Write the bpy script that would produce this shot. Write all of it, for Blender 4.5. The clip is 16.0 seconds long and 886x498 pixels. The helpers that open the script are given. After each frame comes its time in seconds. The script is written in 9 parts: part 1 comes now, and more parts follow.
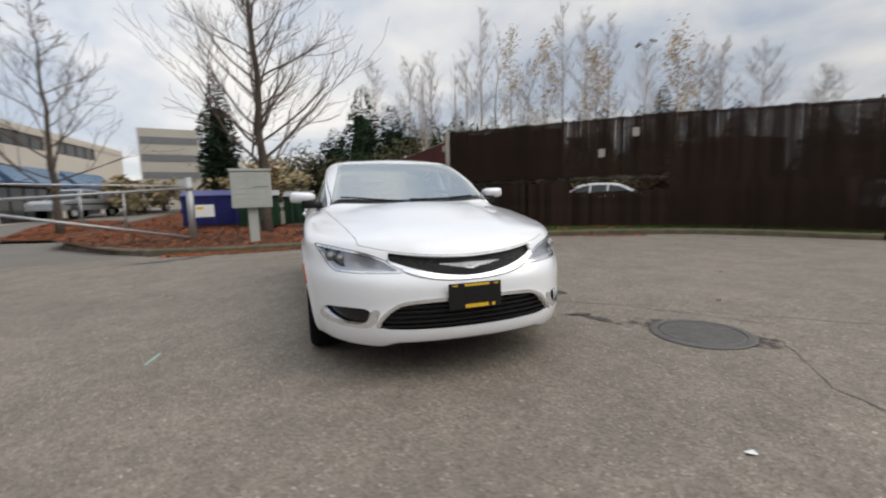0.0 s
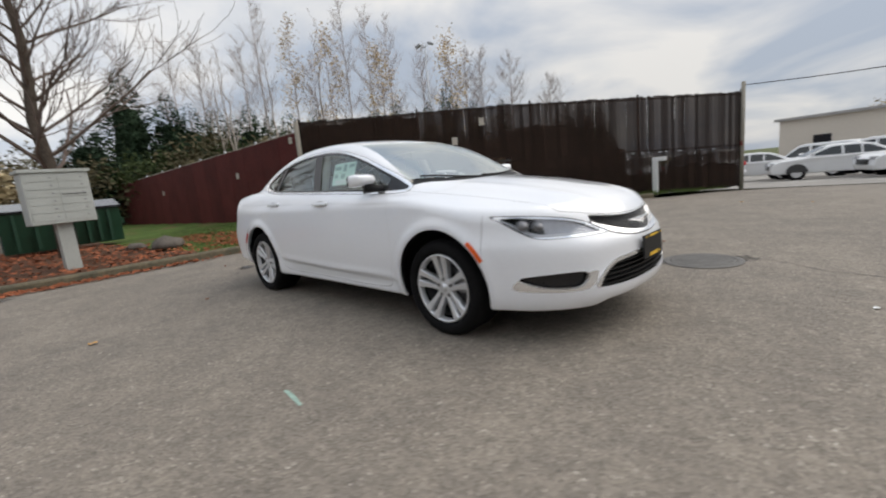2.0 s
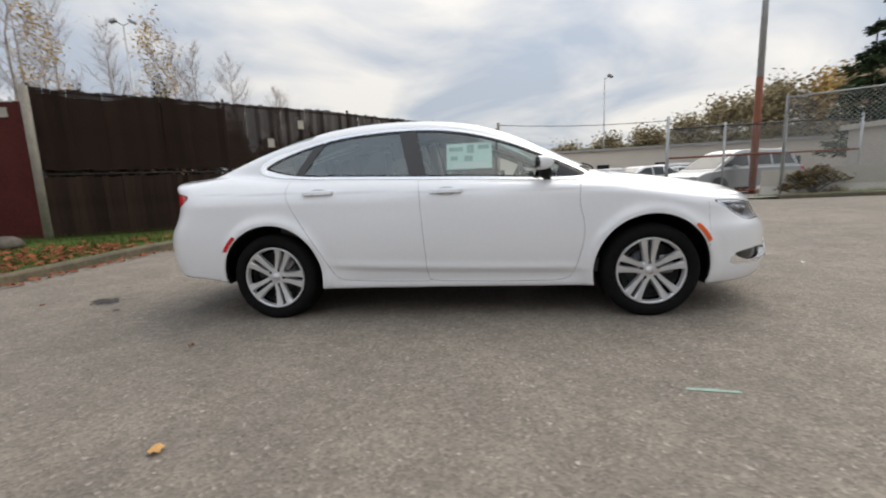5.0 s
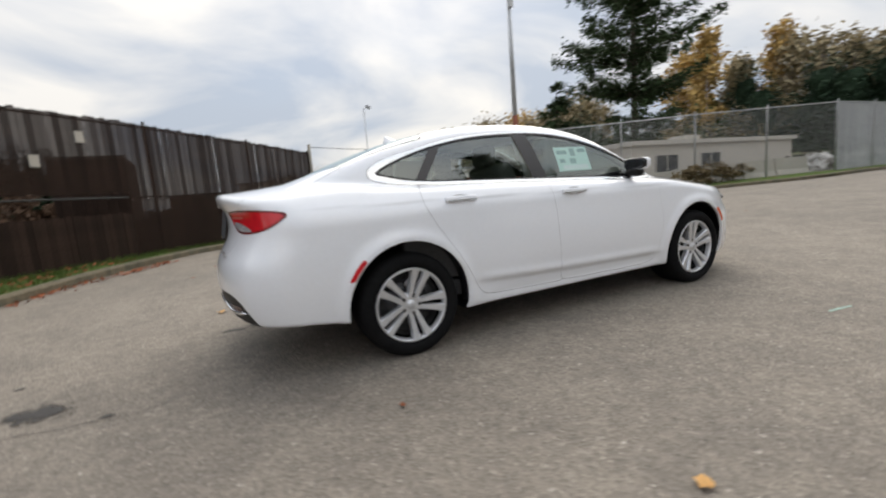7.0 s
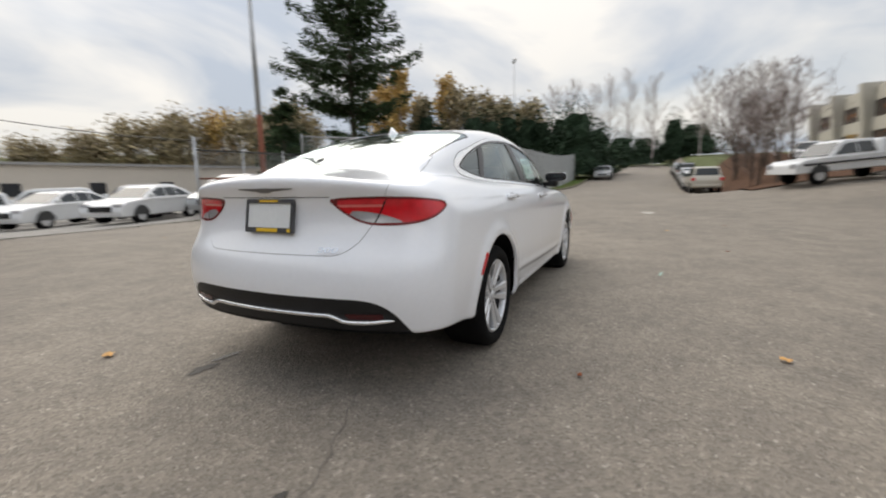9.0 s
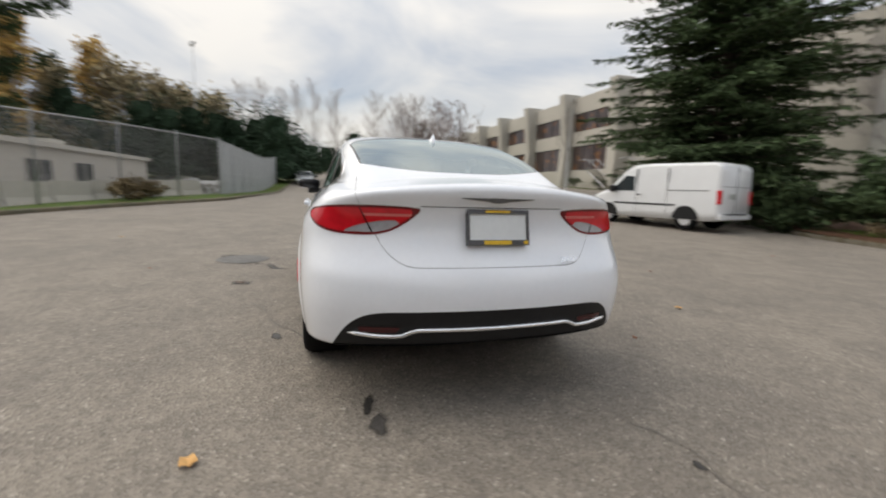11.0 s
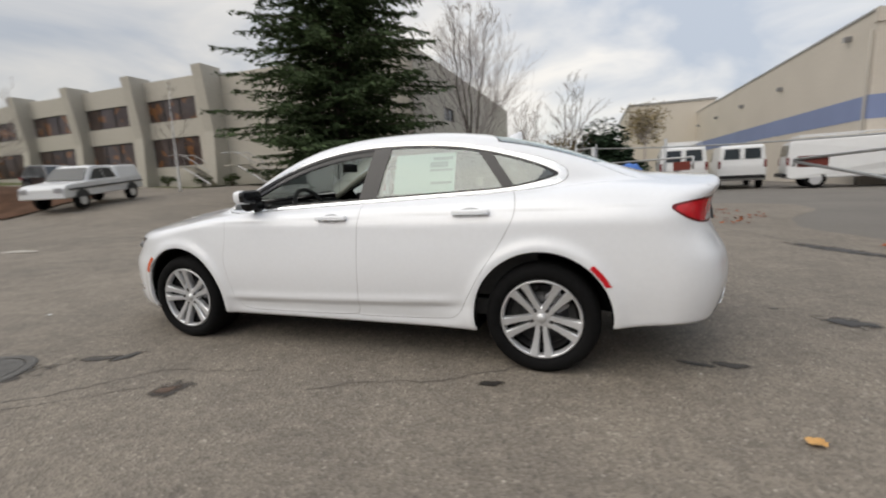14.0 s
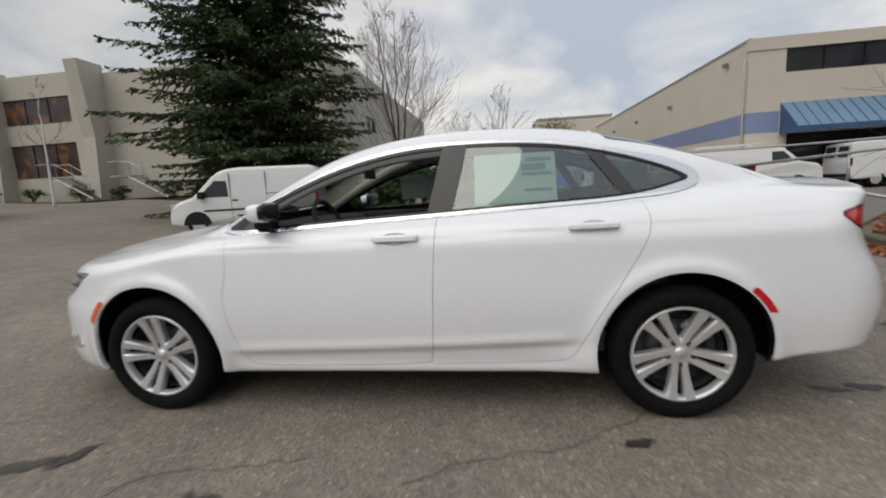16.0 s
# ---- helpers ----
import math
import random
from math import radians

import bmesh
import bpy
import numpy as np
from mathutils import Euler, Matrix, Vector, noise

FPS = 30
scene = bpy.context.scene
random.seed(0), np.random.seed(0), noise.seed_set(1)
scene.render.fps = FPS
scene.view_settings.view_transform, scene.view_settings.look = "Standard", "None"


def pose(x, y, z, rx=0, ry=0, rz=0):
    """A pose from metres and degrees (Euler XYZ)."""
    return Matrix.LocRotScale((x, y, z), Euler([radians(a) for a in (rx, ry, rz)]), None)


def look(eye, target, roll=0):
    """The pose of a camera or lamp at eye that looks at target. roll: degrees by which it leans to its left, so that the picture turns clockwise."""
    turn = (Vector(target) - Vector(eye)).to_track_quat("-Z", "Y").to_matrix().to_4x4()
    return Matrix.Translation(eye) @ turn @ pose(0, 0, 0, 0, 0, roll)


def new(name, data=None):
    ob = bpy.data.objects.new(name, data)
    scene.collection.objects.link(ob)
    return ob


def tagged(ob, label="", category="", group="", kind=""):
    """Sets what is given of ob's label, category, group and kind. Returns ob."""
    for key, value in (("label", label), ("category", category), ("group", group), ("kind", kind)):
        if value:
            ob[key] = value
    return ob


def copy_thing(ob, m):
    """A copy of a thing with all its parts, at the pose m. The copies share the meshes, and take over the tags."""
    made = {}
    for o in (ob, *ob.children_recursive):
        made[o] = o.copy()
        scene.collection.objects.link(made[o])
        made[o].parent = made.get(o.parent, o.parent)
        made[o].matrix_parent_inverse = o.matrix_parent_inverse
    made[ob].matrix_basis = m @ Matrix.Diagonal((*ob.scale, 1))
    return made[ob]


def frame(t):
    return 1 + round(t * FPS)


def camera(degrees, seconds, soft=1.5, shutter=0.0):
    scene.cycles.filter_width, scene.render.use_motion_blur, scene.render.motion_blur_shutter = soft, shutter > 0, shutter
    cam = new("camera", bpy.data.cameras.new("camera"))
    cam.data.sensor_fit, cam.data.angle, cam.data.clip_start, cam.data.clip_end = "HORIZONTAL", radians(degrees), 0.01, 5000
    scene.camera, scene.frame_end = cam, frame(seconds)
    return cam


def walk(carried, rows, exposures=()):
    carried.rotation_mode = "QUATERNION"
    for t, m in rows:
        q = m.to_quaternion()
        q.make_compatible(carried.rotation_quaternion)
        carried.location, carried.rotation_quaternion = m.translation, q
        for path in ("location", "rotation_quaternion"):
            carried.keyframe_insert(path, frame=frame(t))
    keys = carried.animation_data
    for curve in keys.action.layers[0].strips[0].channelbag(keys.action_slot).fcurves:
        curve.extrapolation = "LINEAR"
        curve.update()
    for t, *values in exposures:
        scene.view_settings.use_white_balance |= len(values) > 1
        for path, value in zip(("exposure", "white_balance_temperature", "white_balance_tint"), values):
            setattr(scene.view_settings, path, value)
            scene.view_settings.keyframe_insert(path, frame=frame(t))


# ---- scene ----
cam = camera(92.4, 16.0, soft=2.0, shutter=0.6)
PATH = [
    (0, (4.597, -0.873, 1.058), (2.704, -0.276, 0.815), -1.7),
    (0.5, (4.45, -1.424, 1.058), (2.655, -0.567, 0.855), -2.4),
    (1, (4.191, -1.907, 1.062), (2.509, -0.858, 0.795), -5.9),
    (1.5, (3.778, -2.379, 1.028), (2.247, -1.122, 0.753), -6.3),
    (2, (3.337, -2.827, 1.038), (1.947, -1.426, 0.716), -5.7),
    (2.5, (2.856, -3.202, 1.05), (1.654, -1.64, 0.709), -4.0),
    (3, (2.327, -3.481, 1.041), (1.464, -1.708, 0.707), -3.4),
    (3.5, (1.738, -3.681, 1.066), (1.123, -1.798, 0.791), -4.3),
    (4, (1.138, -3.816, 1.072), (0.686, -1.894, 0.756), -3.1),
    (4.5, (0.542, -3.885, 1.06), (0.261, -1.922, 0.8), -3.3),
    (4.7, (0.467, -3.909, 1.013), (0.182, -1.954, 0.698), -3.1),
    (6.8, (-2.069, -3.39, 1.04), (-1.291, -1.577, 0.714), -2.9),
    (7, (-2.285, -3.299, 1.02), (-1.429, -1.514, 0.74), -4.8),
    (7.5, (-2.825, -3.002, 1.034), (-1.753, -1.33, 0.793), -5.3),
    (8, (-3.275, -2.618, 1.031), (-1.982, -1.112, 0.782), -4.0),
    (8.5, (-3.65, -2.19, 1.014), (-2.086, -0.96, 0.819), -3.5),
    (8.7, (-3.782, -2.014, 1.045), (-2.11, -0.945, 0.793), -2.6),
    (10.8, (-4.288, 0.559, 1.061), (-2.338, 0.181, 0.825), 1.1),
    (11, (-4.22, 0.815, 1.075), (-2.321, 0.252, 0.795), 1.8),
    (11.5, (-4.056, 1.461, 1.092), (-2.311, 0.514, 0.85), -0.0),
    (12, (-3.743, 2.02, 1.128), (-2.178, 0.795, 0.906), -3.1),
    (12.5, (-3.338, 2.533, 1.118), (-1.988, 1.08, 0.859), -3.2),
    (13, (-2.809, 2.89, 1.136), (-1.636, 1.3, 0.826), -2.3),
    (13.5, (-2.223, 3.16, 1.142), (-1.323, 1.404, 0.814), -3.8),
    (14, (-1.649, 3.285, 1.147), (-0.985, 1.427, 0.824), -2.8),
    (14.5, (-1.141, 3.349, 1.135), (-0.75, 1.422, 0.77), -3.7),
    (15, (-0.788, 3.251, 1.157), (-0.479, 1.303, 0.829), -4.1),
    (15.5, (-0.596, 3.216, 1.165), (-0.321, 1.258, 0.867), -3.8),
    (16, (-0.548, 2.918, 1.173), (-0.273, 0.96, 0.878), -3.3),
]
walk(cam, [(t, look(eye, target, roll)) for t, eye, target, roll in PATH], [(0.0, 0.24, 6820, 10), (2.0, 0.32, 6780, 10), (3.5, 0.47, 6880, 10), (4.5, 0.46, 6900, 10), (7.0, 0.56, 6920, 10), (8.0, 0.60, 6980, 10), (8.5, 0.55, 7000, 10), (11.0, 0.45, 7000, 10), (11.5, 0.42, 6950, 10), (12.0, 0.18, 6950, 10), (13.5, 0.18, 6950, 10), (15.0, 0.08, 6900, 10), (16.0, -0.03, 6880, 10)])

# ---- light ----
world = bpy.data.worlds.new("overcast_world")
scene.world = world
world.use_nodes = True
wn, wl = world.node_tree.nodes, world.node_tree.links
wn.clear()


def wnode(kind, **kw):
    n = wn.new(kind)
    for k, v in kw.items():
        n.inputs[k].default_value = v
    return n


SUN_EL, SUN_ROT = 46.0, 38.0
w_out = wn.new("ShaderNodeOutputWorld")
w_bg = wn.new("ShaderNodeBackground")
w_sky = wn.new("ShaderNodeTexSky")
w_sky.sky_type, w_sky.sun_disc = "NISHITA", False
w_sky.sun_elevation, w_sky.sun_rotation = radians(SUN_EL), radians(SUN_ROT)
w_co = wn.new("ShaderNodeTexCoord")
w_sep = wn.new("ShaderNodeSeparateXYZ")
wl.new(w_co.outputs["Generated"], w_sep.inputs[0])
# an overcast sky is about three times brighter overhead than at the horizon
w_pow = wn.new("ShaderNodeMath")
w_pow.operation = "POWER"
w_pow.use_clamp = True
w_pow.inputs[1].default_value = 1.4
wl.new(w_sep.outputs["Z"], w_pow.inputs[0])
w_up = wn.new("ShaderNodeMapRange")
w_up.inputs["From Min"].default_value, w_up.inputs["From Max"].default_value = 0.0, 1.0
w_up.inputs["To Min"].default_value, w_up.inputs["To Max"].default_value = 0.86, 1.42
wl.new(w_pow.outputs[0], w_up.inputs["Value"])
# cloud layer: direction flattened onto a plane overhead
w_add = wn.new("ShaderNodeMath")
w_add.operation = "ADD"
w_add.inputs[1].default_value = 0.28
w_abs = wn.new("ShaderNodeMath")
w_abs.operation = "ABSOLUTE"
wl.new(w_sep.outputs["Z"], w_abs.inputs[0])
wl.new(w_abs.outputs[0], w_add.inputs[0])
w_div = wn.new("ShaderNodeVectorMath")
w_div.operation = "DIVIDE"
w_comb = wn.new("ShaderNodeCombineXYZ")
for i in range(3):
    wl.new(w_add.outputs[0], w_comb.inputs[i])
wl.new(w_co.outputs["Generated"], w_div.inputs[0])
wl.new(w_comb.outputs[0], w_div.inputs[1])
w_n1 = wnode("ShaderNodeTexNoise", Scale=1.3, Detail=7.0, Roughness=0.52, Distortion=0.5)
w_n2 = wnode("ShaderNodeTexNoise", Scale=0.75, Detail=4.0, Roughness=0.5, Distortion=0.3)
wl.new(w_div.outputs[0], w_n1.inputs["Vector"])
wl.new(w_div.outputs[0], w_n2.inputs["Vector"])
w_r1 = wn.new("ShaderNodeValToRGB")
w_r1.color_ramp.elements[0].position, w_r1.color_ramp.elements[0].color = 0.40, (0.60, 0.69, 0.84, 1)
w_r1.color_ramp.elements[1].position, w_r1.color_ramp.elements[1].color = 0.64, (1.12, 1.12, 1.12, 1)
wl.new(w_n1.outputs["Fac"], w_r1.inputs[0])
w_mul = wn.new("ShaderNodeMix")
w_mul.data_type, w_mul.blend_type = "RGBA", "MULTIPLY"
w_mul.inputs["Factor"].default_value = 1.0
wl.new(w_r1.outputs[0], w_mul.inputs["A"])
wl.new(w_up.outputs[0], w_mul.inputs["B"])
w_thin = wn.new("ShaderNodeMapRange")
w_thin.inputs["From Min"].default_value, w_thin.inputs["From Max"].default_value = 0.56, 0.74
w_thin.inputs["To Min"].default_value, w_thin.inputs["To Max"].default_value = 0.06, 0.35
wl.new(w_n2.outputs["Fac"], w_thin.inputs["Value"])
w_skys = wn.new("ShaderNodeMix")
w_skys.data_type, w_skys.blend_type = "RGBA", "MULTIPLY"
w_skys.inputs["Factor"].default_value = 1.0
w_skys.inputs["B"].default_value = (0.12, 0.12, 0.12, 1)
wl.new(w_sky.outputs[0], w_skys.inputs["A"])
w_mix = wn.new("ShaderNodeMix")
w_mix.data_type = "RGBA"
wl.new(w_thin.outputs[0], w_mix.inputs["Factor"])
wl.new(w_mul.outputs["Result"], w_mix.inputs["A"])
wl.new(w_skys.outputs["Result"], w_mix.inputs["B"])
w_dot = wn.new("ShaderNodeVectorMath")
w_dot.operation = "DOT_PRODUCT"
SUN_AZ = radians(90 - SUN_ROT)
w_dot.inputs[1].default_value = (math.cos(SUN_AZ) * math.cos(radians(SUN_EL)), math.sin(SUN_AZ) * math.cos(radians(SUN_EL)), math.sin(radians(SUN_EL)))
wl.new(w_co.outputs["Generated"], w_dot.inputs[0])
w_glow = wn.new("ShaderNodeMapRange")
w_glow.interpolation_type = "SMOOTHSTEP"
w_glow.inputs["From Min"].default_value, w_glow.inputs["From Max"].default_value = 0.0, 1.0
w_glow.inputs["To Min"].default_value, w_glow.inputs["To Max"].default_value = 0.98, 1.38
wl.new(w_dot.outputs["Value"], w_glow.inputs["Value"])
w_fin = wn.new("ShaderNodeMix")
w_fin.data_type, w_fin.blend_type = "RGBA", "MULTIPLY"
w_fin.inputs["Factor"].default_value = 1.0
wl.new(w_mix.outputs["Result"], w_fin.inputs["A"])
wl.new(w_glow.outputs[0], w_fin.inputs["B"])
# the cloud thins low in the south and thickens to slate in the north
w_side = wn.new("ShaderNodeVectorMath")
w_side.operation = "DOT_PRODUCT"
w_side.inputs[1].default_value = (-0.52, -0.72, -0.46)
wl.new(w_co.outputs["Generated"], w_side.inputs[0])
w_thick = wn.new("ShaderNodeMapRange")
w_thick.interpolation_type = "SMOOTHSTEP"
w_thick.inputs["From Min"].default_value, w_thick.inputs["From Max"].default_value = -1.0, 1.0
w_thick.inputs["To Min"].default_value, w_thick.inputs["To Max"].default_value = 0.75, 1.38
wl.new(w_side.outputs["Value"], w_thick.inputs["Value"])
w_end = wn.new("ShaderNodeMix")
w_end.data_type, w_end.blend_type = "RGBA", "MULTIPLY"
w_end.inputs["Factor"].default_value = 1.0
wl.new(w_fin.outputs["Result"], w_end.inputs["A"])
wl.new(w_thick.outputs[0], w_end.inputs["B"])
wl.new(w_end.outputs["Result"], w_bg.inputs["Color"])
w_bg.inputs["Strength"].default_value = 0.65
wl.new(w_bg.outputs[0], w_out.inputs[0])

sun_data = bpy.data.lights.new("sun", "SUN")
sun_data.energy, sun_data.angle, sun_data.color = 1.45, radians(64), (1.0, 0.96, 0.9)
sun = new("sun", sun_data)
sun.rotation_euler = Euler((radians(90 - SUN_EL), 0, radians(180 - SUN_ROT)))


# ---- materials ----
def mat(name, base=(0.5, 0.5, 0.5), rough=0.6, metal=0.0, vary=0.12, scale=3.0, fine=40.0, bump=0.0, bump_scale=60.0,
        rand=0.0, coat=0.0, alt=None, alt_at=(0.5, 0.62), alt_scale=1.5, spec=0.5, island=0.0):
    """Base colour varied at two scales, optional second colour in patches, relief, and a change from piece to piece."""
    m = bpy.data.materials.new(name)
    m.use_nodes = True
    n, l = m.node_tree.nodes, m.node_tree.links
    b = n["Principled BSDF"]
    b.inputs["Roughness"].default_value, b.inputs["Metallic"].default_value = rough, metal
    b.inputs["Specular IOR Level"].default_value = spec
    if coat:
        b.inputs["Coat Weight"].default_value, b.inputs["Coat Roughness"].default_value = coat, 0.04
    co = n.new("ShaderNodeTexCoord")

    def noisy(s, detail=5.0):
        t = n.new("ShaderNodeTexNoise")
        t.inputs["Scale"].default_value, t.inputs["Detail"].default_value = s, detail
        l.new(co.outputs["Object"], t.inputs["Vector"])
        return t

    def mixed(a, fac, bcol, blend="MIX"):
        x = n.new("ShaderNodeMix")
        x.data_type, x.blend_type = "RGBA", blend
        if isinstance(fac, float):
            x.inputs["Factor"].default_value = fac
        else:
            l.new(fac, x.inputs["Factor"])
        for key, v in (("A", a), ("B", bcol)):
            if isinstance(v, tuple):
                x.inputs[key].default_value = (*v, 1) if len(v) == 3 else v
            else:
                l.new(v, x.inputs[key])
        return x.outputs["Result"]

    col = tuple(base)
    if alt:
        t = noisy(alt_scale)
        r = n.new("ShaderNodeMapRange")
        r.inputs["From Min"].default_value, r.inputs["From Max"].default_value = alt_at
        l.new(t.outputs["Fac"], r.inputs["Value"])
        col = mixed(col, r.outputs[0], tuple(alt))
    if vary:
        big, small = noisy(scale), noisy(fine)
        add = n.new("ShaderNodeMath")
        add.operation = "ADD"
        l.new(big.outputs["Fac"], add.inputs[0])
        l.new(small.outputs["Fac"], add.inputs[1])
        r = n.new("ShaderNodeMapRange")
        r.inputs["From Min"].default_value, r.inputs["From Max"].default_value = 0.6, 1.4
        r.inputs["To Min"].default_value, r.inputs["To Max"].default_value = 1 - vary * 1.6, 1 + vary * 1.6
        l.new(add.outputs[0], r.inputs["Value"])
        col = mixed(col, 1.0, r.outputs[0], "MULTIPLY")
    for amount, kind, socket in ((rand, "ShaderNodeObjectInfo", "Random"), (island, "ShaderNodeNewGeometry", "Random Per Island")):
        if amount:
            o = n.new(kind)
            r = n.new("ShaderNodeMapRange")
            r.inputs["To Min"].default_value, r.inputs["To Max"].default_value = 1 - amount, 1 + amount
            l.new(o.outputs[socket], r.inputs["Value"])
            col = mixed(col, 1.0, r.outputs[0], "MULTIPLY")
    if isinstance(col, tuple):
        b.inputs["Base Color"].default_value = (*col, 1)
    else:
        l.new(col, b.inputs["Base Color"])
    if bump:
        t = noisy(bump_scale, 3.0)
        bn = n.new("ShaderNodeBump")
        bn.inputs["Strength"].default_value, bn.inputs["Distance"].default_value = min(1.0, bump), 0.02
        l.new(t.outputs["Fac"], bn.inputs["Height"])
        l.new(bn.outputs[0], b.inputs["Normal"])
    return m


def glass(name, tint=(0.8, 0.85, 0.83), see=0.75, rough=0.02, ior=1.9):
    """Thin window glass: part clear and tinted, part mirror by Fresnel."""
    m = bpy.data.materials.new(name)
    m.use_nodes = True
    n, l = m.node_tree.nodes, m.node_tree.links
    n.clear()
    out = n.new("ShaderNodeOutputMaterial")
    tr = n.new("ShaderNodeBsdfTransparent")
    tr.inputs[0].default_value = (*[c * see for c in tint], 1)
    gl = n.new("ShaderNodeBsdfGlossy")
    gl.inputs["Roughness"].default_value = rough
    gl.inputs["Color"].default_value = (*[min(1.0, c * 1.05 / max(tint)) for c in tint], 1)
    lw = n.new("ShaderNodeLayerWeight")
    lw.inputs["Blend"].default_value = 0.5
    pw = n.new("ShaderNodeMath")
    pw.operation = "POWER"
    pw.inputs[1].default_value = 5
    l.new(lw.outputs["Facing"], pw.inputs[0])
    f0 = ((ior - 1) / (ior + 1)) ** 2
    fr = n.new("ShaderNodeMath")
    fr.operation = "MULTIPLY_ADD"
    fr.inputs[1].default_value, fr.inputs[2].default_value = 1 - f0, f0
    l.new(pw.outputs[0], fr.inputs[0])
    mx = n.new("ShaderNodeMixShader")
    l.new(fr.outputs[0], mx.inputs[0])
    l.new(tr.outputs[0], mx.inputs[1])
    l.new(gl.outputs[0], mx.inputs[2])
    l.new(mx.outputs[0], out.inputs[0])
    return m


M_PAINT = mat("white_paint", (0.885, 0.905, 0.945), 0.28, vary=0.015, coat=1.0, scale=1.2)
M_GAP = mat("panel_gap", (0.05, 0.05, 0.05), 0.8, vary=0)
M_PLASTIC = mat("black_plastic", (0.012, 0.012, 0.013), 0.5, vary=0.2, bump=0.05, spec=0.3)
M_GLOSS = mat("gloss_black", (0.012, 0.012, 0.014), 0.18, vary=0.1)
M_CHROME = mat("chrome", (0.80, 0.81, 0.83), 0.12, 1.0, vary=0.03)
M_BRIGHT = mat("bright_trim", (0.92, 0.925, 0.94), 0.2, 0.85, vary=0.03)
M_GUIDE = mat("light_guide_plastic", (0.55, 0.56, 0.58), 0.2, 0.1, vary=0.05)
M_STEELDK = mat("dark_brake_steel", (0.11, 0.11, 0.115), 0.5, 0.8, vary=0.2)
M_PINKL = mat("pale_red_lens", (0.72, 0.16, 0.15), 0.15, vary=0.08, coat=0.8)
M_ALLOY = mat("alloy_wheel", (0.70, 0.71, 0.73), 0.36, 0.6, vary=0.05)
M_STEEL = mat("brake_steel", (0.30, 0.30, 0.31), 0.45, 0.9, vary=0.2)
M_RUBBER = mat("tyre_rubber", (0.008, 0.008, 0.0085), 0.85, spec=0.12, vary=0.25, bump=0.1, bump_scale=90)
M_WIN = glass("car_glass", (0.82, 0.92, 0.90), 1.0, ior=2.15)
M_WIND = glass("windshield_glass", (0.86, 0.95, 0.90), 0.72, ior=6.0)
M_WINR = glass("rear_car_glass", (0.80, 0.90, 0.86), 0.74, ior=2.4)
M_BACKGL = glass("rear_window_glass", (0.78, 0.86, 0.90), 0.4, ior=4.2)
M_BOWL = mat("lamp_bowl_grey", (0.07, 0.073, 0.078), 0.25, 0.5, vary=0.1, scale=12)
M_PILLAR = mat("dark_grey_pillar", (0.055, 0.053, 0.055), 0.35, vary=0.05)
M_LENS = glass("lamp_glass", (0.95, 0.97, 1.0), 0.9, ior=1.5)
M_RED = mat("red_lens", (0.62, 0.012, 0.022), 0.16, vary=0.1, coat=0.3, scale=14)
M_REFLR = mat("smoked_red_lens", (0.055, 0.006, 0.008), 0.25, vary=0.1)
M_REDDK = mat("dark_red_lens", (0.16, 0.01, 0.012), 0.2, vary=0.1)
M_ORANGE = mat("amber_lens", (0.85, 0.12, 0.015), 0.2, vary=0.06, coat=0.6)
M_CLEARL = mat("clear_lens", (0.48, 0.48, 0.50), 0.15, 0.3, vary=0.08, scale=20)
M_TRIM = mat("cabin_trim", (0.07, 0.07, 0.07), 0.7, vary=0.15, bump=0.05)
M_CLOTH = mat("seat_cloth", (0.12, 0.115, 0.11), 0.85, vary=0.15, bump=0.1, bump_scale=200)
M_LINER = mat("headliner", (0.58, 0.55, 0.48), 0.9, vary=0.05)
M_PAPER = mat("window_sticker", (0.62, 0.78, 0.72), 0.6, vary=0.03)
M_PAPERW = mat("white_paper", (0.78, 0.80, 0.80), 0.6, vary=0.03)
M_RECESS = mat("grip_recess_shade", (0.62, 0.625, 0.64), 0.4, vary=0.02)
M_PRINT = mat("pale_print", (0.30, 0.42, 0.40), 0.7, vary=0.1)
M_YELLOW = mat("yellow_print", (0.80, 0.50, 0.03), 0.5, vary=0.04)
M_ASPHALT = None
M_DIRT = mat("bark_mulch", (0.10, 0.055, 0.035), 0.95, vary=0.35, scale=2.0, fine=25, bump=0.6, bump_scale=40, spec=0.12)
M_GRASS = mat("short_grass", (0.075, 0.115, 0.028), 0.95, vary=0.35, scale=1.4, fine=22, bump=0.6, bump_scale=55, alt=(0.13, 0.085, 0.045), alt_at=(0.57, 0.68), alt_scale=0.9, spec=0.12)
M_GRAVEL = mat("gravel_lot", (0.27, 0.255, 0.235), 0.95, vary=0.2, scale=0.6, fine=18, bump=0.3)
M_FIELD = mat("far_ground", (0.10, 0.115, 0.05), 0.95, vary=0.3, scale=0.08, fine=0.7, spec=0.12)
M_KERB = mat("weathered_kerb", (0.155, 0.138, 0.105), 0.9, vary=0.25, scale=3, fine=25, bump=0.3, alt=(0.10, 0.085, 0.05), alt_at=(0.48, 0.62), alt_scale=2.5)
M_KERBY = mat("kerb_with_old_yellow_paint", (0.15, 0.125, 0.08), 0.85, vary=0.28, fine=25, bump=0.3, alt=(0.085, 0.078, 0.052), alt_at=(0.45, 0.58), alt_scale=3)
M_CONC = mat("beige_concrete", (0.47, 0.44, 0.385), 0.85, vary=0.06, scale=0.3, fine=5, bump=0.1)
M_CONCD = mat("beige_concrete_shade", (0.43, 0.40, 0.355), 0.85, vary=0.07, scale=0.25, fine=5)
M_CREAM = mat("cream_stucco", (0.60, 0.545, 0.475), 0.85, vary=0.05, scale=0.3, fine=8, bump=0.1)
